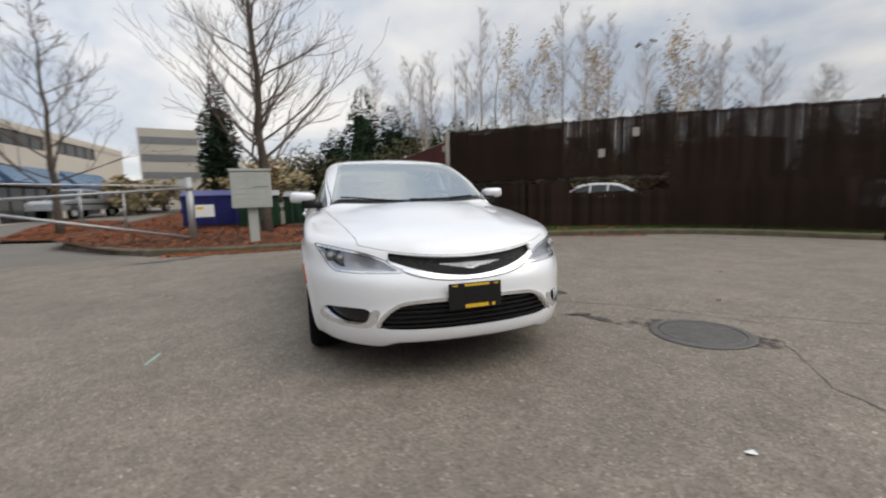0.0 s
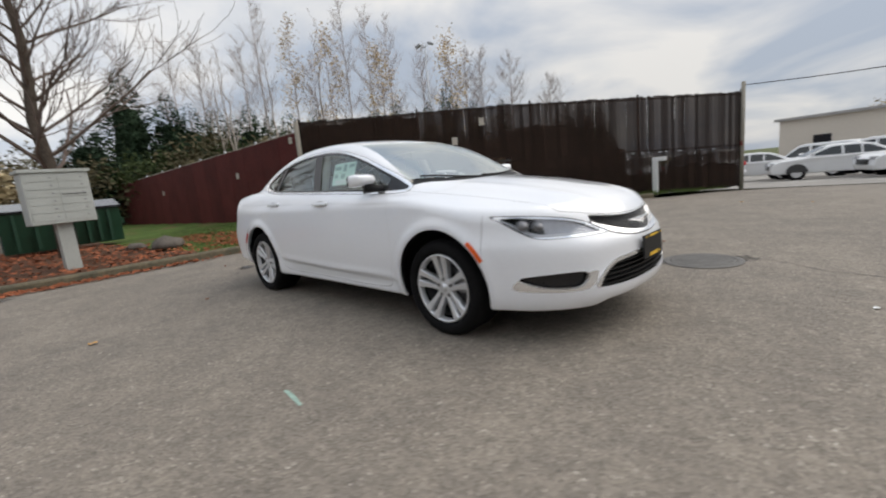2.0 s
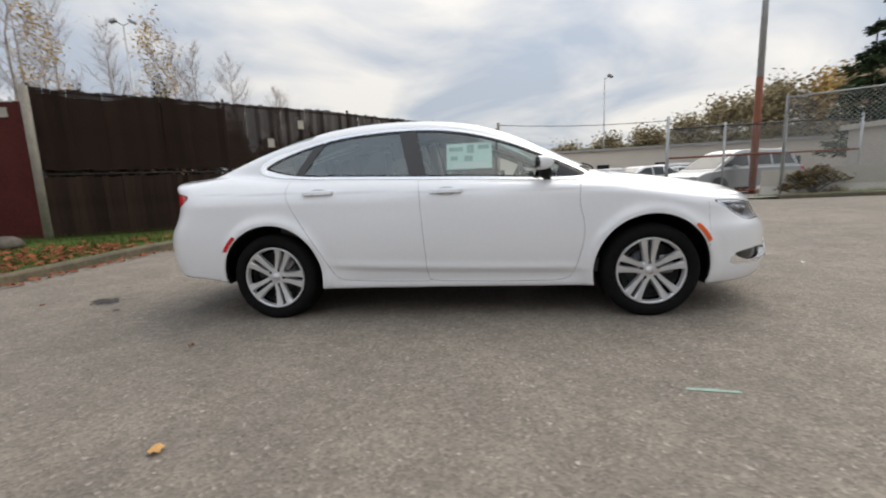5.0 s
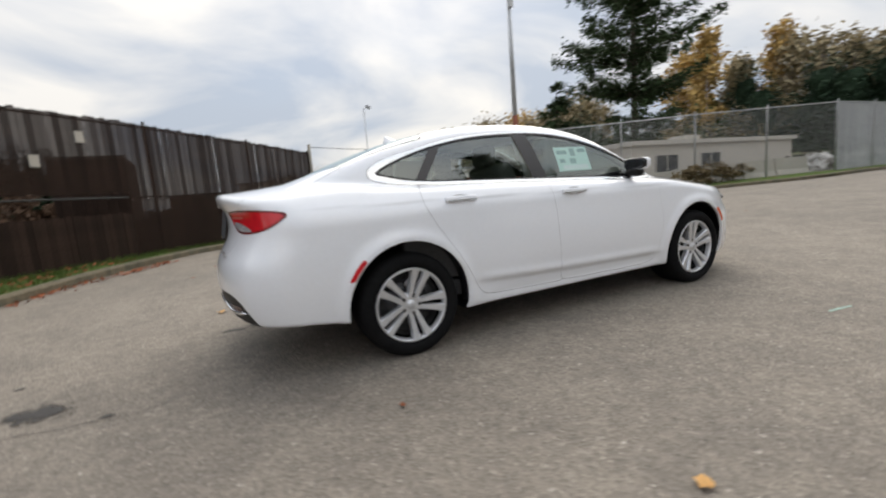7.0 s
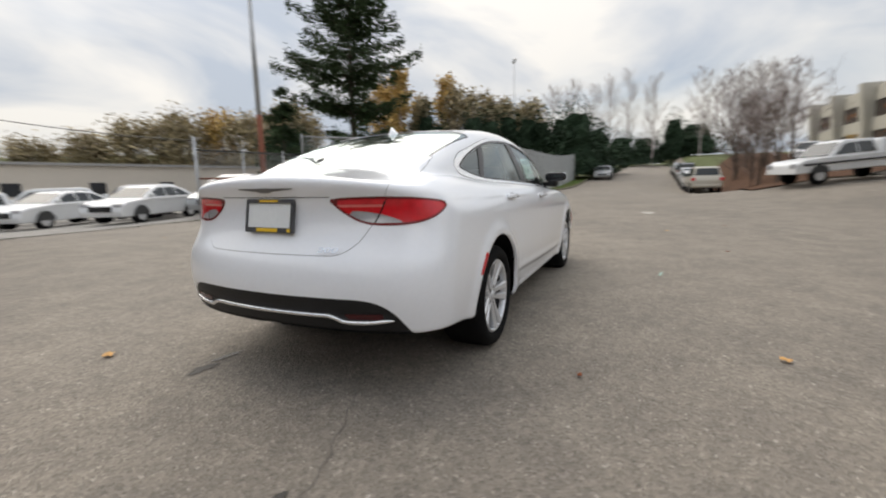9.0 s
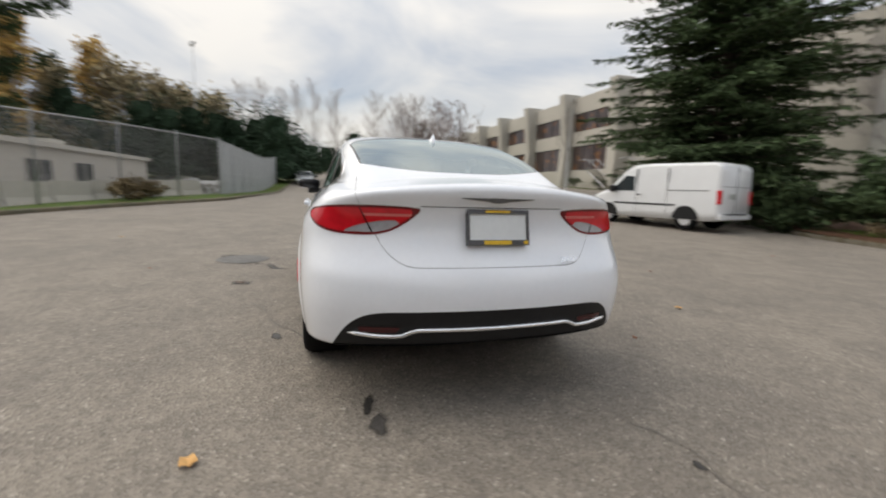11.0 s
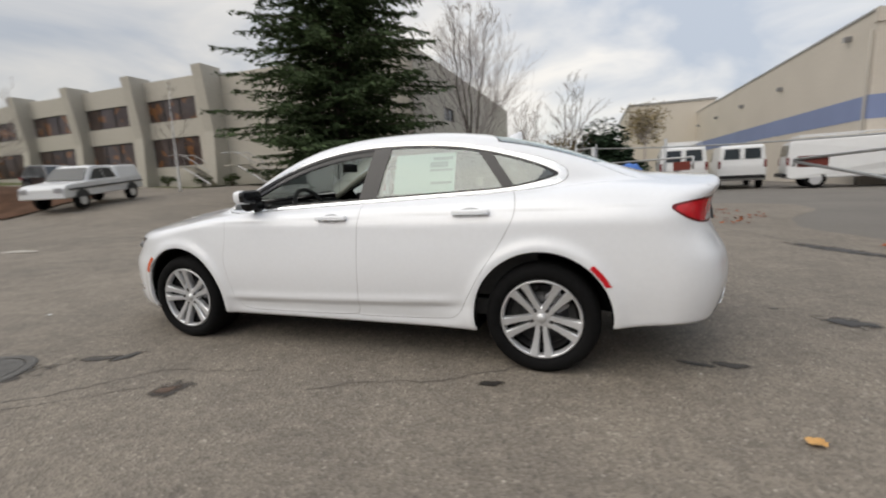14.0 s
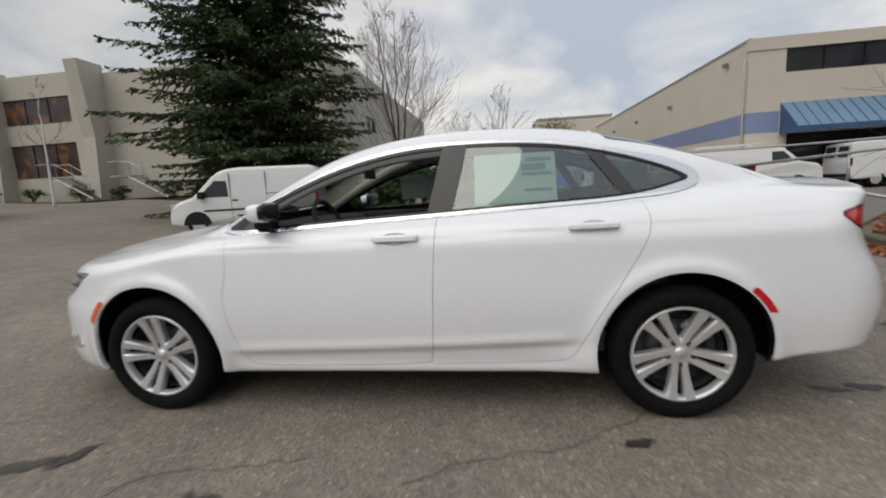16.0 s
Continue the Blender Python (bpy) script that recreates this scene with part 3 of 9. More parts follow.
F_BACK = spline([0.15, 0.30, 0.40, 0.48, 0.54, 0.62, 0.69, 0.74, 0.82, 0.93, 0.985, 1.03, 1.07, 1.10, 1.2],
                [-2.29, -2.385, -2.420, -2.438, -2.445, -2.440, -2.420, -2.392, -2.352, -2.334, -2.346, -2.372, -2.386, -2.388, -2.37])
F_BELTY = spline([1.35, 1.0, 0.6, 0.0, -0.6, -1.2, -1.6, -2.0, -2.3], [0.71, 0.757, 0.790, 0.802, 0.792, 0.755, 0.708, 0.63, 0.55])
F_ROOF = spline([1.9, 1.55, 1.30, 1.12, 0.95, 0.58, 0.30, 0.12, -0.1, -0.35, -0.6, -0.9, -1.2, -1.5, -1.8, -2.0, -2.15, -2.3, -2.7],
                [0.55, 0.79, 0.945, 1.035, 1.115, 1.298, 1.405, 1.447, 1.476, 1.488, 1.484, 1.457, 1.398, 1.309, 1.196, 1.10, 0.97, 0.78, 0.4])
LOW_LINE = spline([0.95, 0.0, -0.7, -1.0], [0.345, 0.365, 0.390, 0.405])


def roof_z(x, y):
    """Top of the cabin: nearly flat across, rounded at the rails."""
    return F_ROOF(x) - 0.030 * (y / 0.6) ** 2 - 0.030 * (y / 0.66) ** 8


def car_shape(x, y, z):
    """Signed field of the bodywork, negative inside."""
    w = F_WIDTH(x) + F_SIDE(z)
    # crease low on the doors, a soft shoulder line and the flared wheel arches
    door = step(x, 1.0, 0.75) * step(x, -1.0, -0.72)
    w = w - 0.012 * step(z, LOW_LINE(x) + 0.012, LOW_LINE(x) - 0.028) * step(z, 0.235, 0.30) * door + 0.008 * np.exp(-((z - LOW_LINE(x) - 0.02) / 0.03) ** 2) * door
    for ax in (AX, -AX):
        d = np.hypot(x - ax, z - ARCH_Z)
        w = w + 0.016 * np.exp(-((d - ARCH_R - 0.018) / 0.045) ** 2) * (z > 0.05)
    # shoulder crease through the door handles, hollow below it
    crease = 0.927 - 0.02 * x
    w = w - 0.004 * step(z, crease + 0.007, crease - 0.007) * np.exp(-((crease - z) / 0.075) ** 2) * step(x, 1.5, 0.9) * step(x, -2.1, -1.6)
    # sill flares out a little ahead of the rear wheel
    w = w + 0.02 * np.exp(-((x + 0.92) / 0.16) ** 2) * step(z, 0.42, 0.26)
    yy = y * y
    body = smax(y - w, x - F_FRONT(z) + 0.25 * yy + 0.47 * yy * yy, 0.20)
    body = smax(body, F_BACK(z) + 0.20 * yy + 0.13 * yy * yy - x, 0.16)
    deck = F_DECK(x) - F_CROWN(x) * (y / 0.75) ** 2
    # two raised lines along the bonnet
    deck = deck + 0.006 * step(x, 1.0, 1.4) * np.exp(-((y - 0.36 - 0.1 * (1.9 - x)) / 0.07) ** 2)
    body = smax(body, z - deck, 0.05 + 0.03 * step(x, 1.3, 2.0))
    body = smax(body, F_BOTTOM(x) + 0.03 * step(y, 0.52, 0.42) * step(x, 1.7, 1.9) - z, 0.03)
    cab = y - (F_BELTY(x) - 0.30 * (z - 1.0) - 0.25 * (z - 1.0) ** 2)
    cab = smax(cab, z - roof_z(x, y), 0.075)
    cab = smax(cab, 0.92 - z, 0.05)
    return smin(body, cab, 0.035)


def car_skin():
    """Rays from an axis inside the body meet the field; the last rows fan out round nose and tail."""
    rows = [(x, 0.0) for x in np.linspace(-1.3, 1.3, 150)]
    fan = np.linspace(0, 90, 76)[1:]
    rows = [(-1.3, -a) for a in fan[::-1]] + rows + [(1.3, a) for a in fan]
    th = np.radians(np.linspace(-90, 90, 182))
    xo = np.array([r[0] for r in rows])[:, None] + 0 * th
    ph = np.radians(np.array([r[1] for r in rows]))[:, None] + 0 * th
    dx, dy, dz = np.sin(ph), np.cos(ph) * np.cos(th), np.cos(ph) * np.sin(th)
    lo, hi = np.full(xo.shape, 0.05), np.full(xo.shape, 1.9)
    zo = 0.56
    for _ in range(34):
        m = (lo + hi) / 2
        out = car_shape(xo + m * dx, m * dy, zo + m * dz) > 0
        hi, lo = np.where(out, m, hi), np.where(out, lo, m)
    p = np.stack([xo + lo * dx, lo * dy, zo + lo * dz], -1)
    e = 0.004
    x, y, z = p[..., 0], p[..., 1], p[..., 2]
    g = np.stack([car_shape(x + e, y, z) - car_shape(x - e, y, z), car_shape(x, y + e, z) - car_shape(x, np.abs(y - e), z), car_shape(x, y, z + e) - car_shape(x, y, z - e)], -1)
    g[:, -1, 1] = 0
    g /= np.linalg.norm(g, axis=-1, keepdims=True) + 1e-9
    nr, nc = p.shape[:2]
    quads = [(i * nc + j, i * nc + j + 1, (i + 1) * nc + j + 1, (i + 1) * nc + j) for i in range(nr - 1) for j in range(nc - 1)]
    p[:, -1, 1] = 0
    return Skin(np.concatenate([p, g], -1).reshape(-1, 6)), quads


skin, quads = car_skin()
sedan = thing("sedan", "white four-door sedan with five-spoke alloy wheels, driver's window open", "car", (0, 0, 0))


def X(v):
    return v[:, 0]


def Y(v):
    return v[:, 1]


def Z(v):
    return v[:, 2]


# wheel openings
for ax in (AX, -AX):
    _, quads = skin.cut(quads, lambda v: np.maximum(np.hypot(X(v) - ax, Z(v) - ARCH_Z) - ARCH_R, 0.48 - Y(v)))
under, quads = skin.cut(quads, lambda v: np.maximum(v[:, 5] + 0.8, Z(v) - 0.4))

# side windows: one outline, divided by the pillars
WIN = smooth_loop([(1.0, 0.985), (0.90, 1.045), (0.68, 1.148), (0.38, 1.272), (0.05, 1.358), (-0.29, 1.385), (-0.73, 1.368), (-1.05, 1.312), (-1.33, 1.225), (-1.475, 1.15),
                   (-1.455, 1.135), (-1.20, 1.072), (-0.72, 1.055), (-0.27, 1.035), (0.25, 1.015), (0.62, 0.995)], 2)


def f_win(v):
    return np.maximum(outline(X(v), Z(v), WIN), 0.45 - Y(v))


daylight, quads = skin.cut(quads, f_win)
chrome, quads = skin.cut(quads, lambda v: f_win(v) - 0.017 - 0.024 * step(-X(v), 1.15, 1.46))
# thin dark strip outside the chrome, painted in as its shadow line
surround_shadow, quads = skin.cut(quads, lambda v: f_win(v) - 0.0205 - 0.024 * step(-X(v), 1.15, 1.46))
seal, daylight = skin.cut(daylight, lambda v: -0.014 - f_win(v))


def band(v, x0, z0, x1, z1, half):
    """Distance from a slanted strip in side view."""
    d = np.hypot(x1 - x0, z1 - z0)
    return np.abs(((X(v) - x0) * (z1 - z0) - (Z(v) - z0) * (x1 - x0)) / d) - half


b_post, daylight = skin.cut(daylight, lambda v: band(v, -0.24, 1.03, -0.325, 1.38, 0.062))
c_post, daylight = skin.cut(daylight, lambda v: band(v, -1.19, 1.06, -1.01, 1.315, 0.030))
front_win, rest = skin.cut(daylight, lambda v: -0.28 - X(v))
quarter_win, rear_win = skin.cut(rest, lambda v: X(v) + 1.10)
inner_frame, front_win = skin.cut(front_win, lambda v: np.maximum(-0.046 - f_win(v), 1.10 - Z(v)))
sail, front_win = skin.cut(front_win, lambda v: 0.765 - X(v) + 0.35 * (Z(v) - 1.05))


def f_screen(v):
    top = 0.255 - 0.10 * (Y(v) / 0.6) ** 2
    edge = Y(v) - (0.715 - 0.30 * (Z(v) - 1.03) - 0.15 * (Z(v) - 1.03) ** 2 - 0.03)
    base = X(v) - 1.11 + 0.21 * (Y(v) / 0.7) ** 2
    return np.maximum(np.maximum(top - X(v), edge), np.maximum(base, 0.98 - Z(v)))


windscreen, quads = skin.cut(quads, f_screen)
cowl, quads = skin.cut(quads, lambda v: np.maximum(np.maximum(X(v) - 1.215 + 0.24 * (Y(v) / 0.7) ** 2, 0.9 - X(v)), np.maximum(Y(v) - 0.70, np.maximum(0.99 - Z(v), 0.35 - v[:, 5]))))


def f_backlight(v):
    top = X(v) + 0.93 + 0.12 * (Y(v) / 0.5) ** 2
    base = -1.87 + 0.45 * Y(v) ** 2 + 0.5 * Y(v) ** 4 - X(v)
    edge = Y(v) - (0.598 - 0.035 * (-0.9 - X(v)))
    return np.maximum(np.maximum(top, base), np.maximum(edge, 1.05 - Z(v)))


backlight, quads = skin.cut(quads, f_backlight)
backseal, quads = skin.cut(quads, lambda v: f_backlight(v) - 0.012)

# head lamps, wrapped round the corner
HEAD = smooth_loop([(0.29, 0.642), (0.40, 0.680), (0.50, 0.722), (0.65, 0.755), (0.845, 0.778), (1.0, 0.787), (1.12, 0.792), (1.05, 0.765), (0.97, 0.71), (0.90, 0.668), (0.84, 0.645), (0.70, 0.642), (0.50, 0.643)], 2)


def f_head(v):
    return np.maximum(outline(Y(v) + 0.6 * (2.2 - X(v)), Z(v), HEAD), 1.6 - X(v))


head, quads = skin.cut(quads, f_head)
head_copy = list(head)
head_rim, inner_ = skin.cut(head_copy, lambda v: -0.011 - f_head(v))
HEAD_U = lambda v: Y(v) + 0.6 * (2.2 - X(v))
DRL = smooth_loop([(0.36, 0.645), (0.50, 0.647), (0.70, 0.647), (0.84, 0.650), (0.90, 0.672), (0.98, 0.72), (1.06, 0.772), (1.02, 0.77), (0.93, 0.715), (0.86, 0.682), (0.80, 0.672), (0.60, 0.668), (0.45, 0.665)], 1)
head_drl, head_back = skin.cut(inner_, lambda v: np.maximum(outline(HEAD_U(v), Z(v), DRL), 1.6 - X(v)))
_, head_grey = skin.cut(head_back, lambda v: 0.80 + 0.6 * (Z(v) - 0.72) - HEAD_U(v))


def f_grille(v):
    top = Z(v) - (0.714 + 0.034 * (Y(v) / 0.42) ** 2)
    low = (0.610 + 0.075 * (Y(v) / 0.4) ** 2) - Z(v)
    return np.maximum(np.maximum(top, low), np.maximum(Y(v) - 0.455, 2.0 - X(v)))


grille, quads = skin.cut(quads, f_grille)
TRIM = smooth_loop([(-0.6, 0.588), (0.0, 0.588), (0.15, 0.595), (0.26, 0.609), (0.36, 0.636), (0.43, 0.675), (0.47, 0.712), (0.44, 0.715), (0.36, 0.670), (0.2, 0.630), (0.0, 0.612), (-0.6, 0.612)], 2)
grille_trim, quads = skin.cut(quads, lambda v: np.maximum(outline(Y(v), Z(v), TRIM) + 0.002, 2.0 - X(v)))

# dark strip round the grille trim stands in for its shadow
trim_shadow, quads = skin.cut(quads, lambda v: np.maximum(outline(Y(v), Z(v), TRIM) - 0.0045, 2.0 - X(v)))
lamp_gap, quads = skin.cut(quads, lambda v: f_head(v) - 0.0035)


# lower grille, fog lamp pockets and their bright trim
LOWG = smooth_loop([(-0.6, 0.322), (0.0, 0.322), (0.40, 0.326), (0.545, 0.333), (0.50, 0.40), (0.43, 0.457), (0.35, 0.476), (0.0, 0.484), (-0.6, 0.484)], 2)
FOG = smooth_loop([(0.575, 0.446), (0.74, 0.446), (0.90, 0.434), (0.965, 0.420), (0.90, 0.378), (0.80, 0.352), (0.66, 0.350), (0.605, 0.375)], 2)
FOGT = smooth_loop([(0.985, 0.352), (0.96, 0.408), (0.92, 0.414), (0.74, 0.427), (0.60, 0.427), (0.56, 0.445), (0.52, 0.44), (0.55, 0.37), (0.60, 0.342), (0.66, 0.336), (0.78, 0.335), (0.88, 0.340)], 2)


def front_only(v, f):
    return np.maximum(f, 1.75 - X(v))


def f_lowg(v):
    return front_only(v, outline(Y(v), Z(v), LOWG))


low_grille, quads = skin.cut(quads, f_lowg)
low_trim, quads = skin.cut(quads, lambda v: np.maximum(f_lowg(v) - 0.018, 0.340 - Z(v)))
SS = lambda v: Y(v) + 0.35 * (2.3 - X(v))
fog, quads = skin.cut(quads, lambda v: front_only(v, outline(SS(v), Z(v), FOG)))
fog_trim, quads = skin.cut(quads, lambda v: front_only(v, outline(SS(v), Z(v), FOGT)))

# tail lamps
TAIL = smooth_loop([(0.345, 0.986), (0.55, 0.994), (0.75, 0.992), (0.92, 0.980), (1.03, 0.958), (0.975, 0.902), (0.87, 0.866), (0.70, 0.852), (0.54, 0.860), (0.44, 0.906), (0.355, 0.967)], 2)


def f_tail(v):
    return np.maximum(outline(Y(v) + 0.6 * (X(v) + 2.3), Z(v), TAIL), X(v) + 1.75)


tail, quads = skin.cut(quads, f_tail)
tail_core, tail_rim = skin.cut(tail, lambda v: np.maximum(f_tail(v) + 0.011, 0.858 + 0.010 - Z(v)))
tail_a, tail_b = skin.cut(tail_core, lambda v: Y(v) - 0.599 - 0.5 * (Z(v) - 0.92))
tail_slot, tail_b = skin.cut(tail_b, lambda v: Y(v) - 0.607 - 0.5 * (Z(v) - 0.92))
tail_core = tail_a + tail_b
tail_clear, tail_red = skin.cut(tail_core, lambda v: outline(Y(v), Z(v), smooth_loop([(0.45, 0.929), (0.56, 0.921), (0.66, 0.895), (0.71, 0.869), (0.70, 0.85), (0.55, 0.85), (0.46, 0.88)], 2)))
tail_inner, tail_outer = skin.cut(tail_red, lambda v: Y(v) - 0.604 - 0.5 * (Z(v) - 0.92))
tail_up, tail_low = skin.cut(tail_inner, lambda v: 0.956 - Z(v))
tail_band, tail_low = skin.cut(tail_low, lambda v: 0.944 - Z(v))
tail_inner = tail_up + tail_low

# black lower rear bumper with bright strip and red reflectors
DIFF = smooth_loop([(-0.7, 0.20), (0.78, 0.20), (0.835, 0.28), (0.785, 0.37), (0.715, 0.462), (0.615, 0.512), (0.45, 0.520), (0.0, 0.522), (-0.7, 0.522)], 2)
diffuser, quads = skin.cut(quads, lambda v: np.maximum(outline(Y(v) + 0.25 * (X(v) + 2.42), Z(v), DIFF), X(v) + 2.05))
reflector, diffuser = skin.cut(diffuser, lambda v: np.maximum(np.abs(Z(v) - 0.428) - 0.014, np.abs(Y(v) - 0.555) - 0.09))

# amber and red side markers on the arch edges
mark = lambda ax, s: (lambda v: np.maximum(np.abs(np.hypot(X(v) - ax, Z(v) - ARCH_Z) - ARCH_R - 0.022) - 0.014, np.maximum(np.abs(s * np.degrees(np.arctan2(Z(v) - HUB_Z, s * (X(v) - ax))) - s * 40) - 11, 0.5 - Y(v))))
mark_f, quads = skin.cut(quads, mark(AX, 1))
mark_r, quads = skin.cut(quads, mark(-AX, -1))

# panels
GAP = 0.0013
DOOR_F = smooth_loop([(0.90, 0.975), (0.895, 0.90), (0.885, 0.80), (0.925, 0.66), (0.905, 0.50), (0.85, 0.31), (0.80, 0.268), (0.60, 0.262), (-0.15, 0.272), (-0.185, 0.30), (-0.20, 0.55),
                      (-0.215, 0.80), (-0.23, 1.0), (-0.235, 1.03), (-0.30, 1.60), (0.40, 1.60), (0.97, 1.02)], 2)
DOOR_R = smooth_loop([(-0.16, 0.30), (-0.17, 0.274), (-0.24, 0.272), (-0.80, 0.285), (-0.88, 0.32), (-0.93, 0.42), (-1.02, 0.58), (-1.10, 0.70), (-1.19, 0.84), (-1.235, 0.95), (-1.225, 1.03), (-1.19, 1.075), (-1.05, 1.30),
                      (-0.95, 1.60), (-0.28, 1.60), (-0.20, 1.03), (-0.19, 0.80), (-0.17, 0.55)], 2)
gaps = []


def panel(name_poly):
    global quads
    fn = lambda v: np.maximum(np.maximum(outline(X(v), Z(v), name_poly), 0.5 - Y(v)), f_top(v))
    mine, quads = skin.cut(quads, fn)
    g, mine = skin.cut(mine, lambda v: -2 * GAP - fn(v))
    gaps.extend(g)
    return mine


def f_top(v):
    """Keeps the door panels below the roof's edge."""
    return Z(v) - 1.125 - 0.0 * X(v)


door_f = panel(DOOR_F)
door_r = panel(DOOR_R)


def f_hood(v):
    side = Y(v) - (0.60 + 0.12 * (2.15 - X(v)))
    back = 1.19 - 0.24 * (Y(v) / 0.7) ** 2 - X(v)
    nose = 0.720 + 0.034 * (Y(v) / 0.42) ** 2 - Z(v)
    return np.maximum(np.maximum(side, back), np.maximum(nose, 0.9 - X(v)))


hood, quads = skin.cut(quads, f_hood)
g, hood = skin.cut(hood, lambda v: -2 * GAP - f_hood(v))
gaps += g


def f_trunk(v):
    edge = np.where(Z(v) < 0.868, 0.575 - 0.62 * (0.868 - Z(v)), np.minimum(0.575 + 0.5 * (Z(v) - 0.868), 0.66))
    side = Y(v) - (edge - 0.10 * np.maximum(X(v) + 2.3, 0))
    front = X(v) + 1.975 - 0.75 * Y(v) ** 2 - 0.6 * Y(v) ** 4
    return np.maximum(smax(side, 0.715 - Z(v), 0.10), front)


trunk, quads = skin.cut(quads, f_trunk)
g, trunk = skin.cut(trunk, lambda v: -2 * GAP - f_trunk(v))
gaps += g
# crease below the lip, from lamp to lamp: its shadow drawn as a dark strip
low_, up_ = skin.cut(trunk, lambda v: np.maximum(Z(v) - 0.994, X(v) + 2.2))
g, low_ = skin.cut(low_, lambda v: np.maximum(0.9895 - Z(v), Y(v) - 0.365))
gaps += g
trunk = up_ + low_
bump_f, quads = skin.cut(quads, lambda v: np.maximum(1.735 - X(v), Z(v) - 0.80))
bump_f, g = skin.cut(bump_f, lambda v: 1.735 + 2 * GAP - X(v))
gaps += g
bump_r, quads = skin.cut(quads, lambda v: np.maximum(X(v) + 1.73 + 0.55 * step(Z(v), 0.70, 0.84), Z(v) - 0.84))

skin.build("body_shell", quads, M_PAINT, sedan, rim=0.02)
gaps += trim_shadow + lamp_gap + surround_shadow
skin.build("panel_gap", gaps, M_GAP, sedan, "dark shut lines and painted shadow lines along trim and boot lip", depth=0.0015)
skin.build("underbody", under, M_PLASTIC, sedan, "black underbody")
skin.build("bonnet", hood, M_PAINT, sedan)
skin.build("boot_lid", trunk, M_PAINT, sedan)
skin.build("front_bumper", bump_f, M_PAINT, sedan, rim=0.02)
rear_bumper = skin.build("rear_bumper", bump_r, M_PAINT, sedan, rim=0.02)
skin.build("lower_bumper", diffuser, M_PLASTIC, rear_bumper, "black plastic lower bumper", depth=0.006, rim=0.01)
strip = []
for k in range(41):
    y = -0.69 + 1.38 * k / 40
    z = 0.398 + 0.032 * float(step(abs(y), 0.47, 0.38)) + 0.012 * float(step(abs(y), 0.55, 0.69))
    xs_ = np.linspace(-2.55, -2.1, 451)
    x = float(xs_[np.argmax(car_shape(xs_, np.full(451, abs(y)), np.full(451, z)) < 0)])
    strip.append((x - 0.001, y, z))
tube("bright_strip", strip, [0.004] + [0.010] * 39 + [0.004], M_BRIGHT, rear_bumper, "chrome strip", 8)
skin.build("windscreen", windscreen, M_WIND, sedan, "clear windscreen", depth=0.004)
skin.build("cowl", cowl, M_PLASTIC, sedan, "black cowl panel", depth=0.012)
skin.build("rear_window", backlight, M_BACKGL, sedan, "tinted rear window", depth=0.004)
skin.build("rear_window_seal", backseal, M_GLOSS, sedan, depth=0.002)
skin.build("grille", grille, M_MESH, sedan, "black mesh grille", depth=0.028)
skin.build("grille_trim", grille_trim, M_BRIGHT, sedan, "chrome grille trim", depth=-0.006, rim=0.03)
skin.build("lower_grille", low_grille, M_GLOSS, sedan, "black lower grille", depth=0.05)
skin.build("lower_grille_trim", low_trim, M_BRIGHT, sedan, "chrome lower trim", depth=-0.009, rim=0.03)
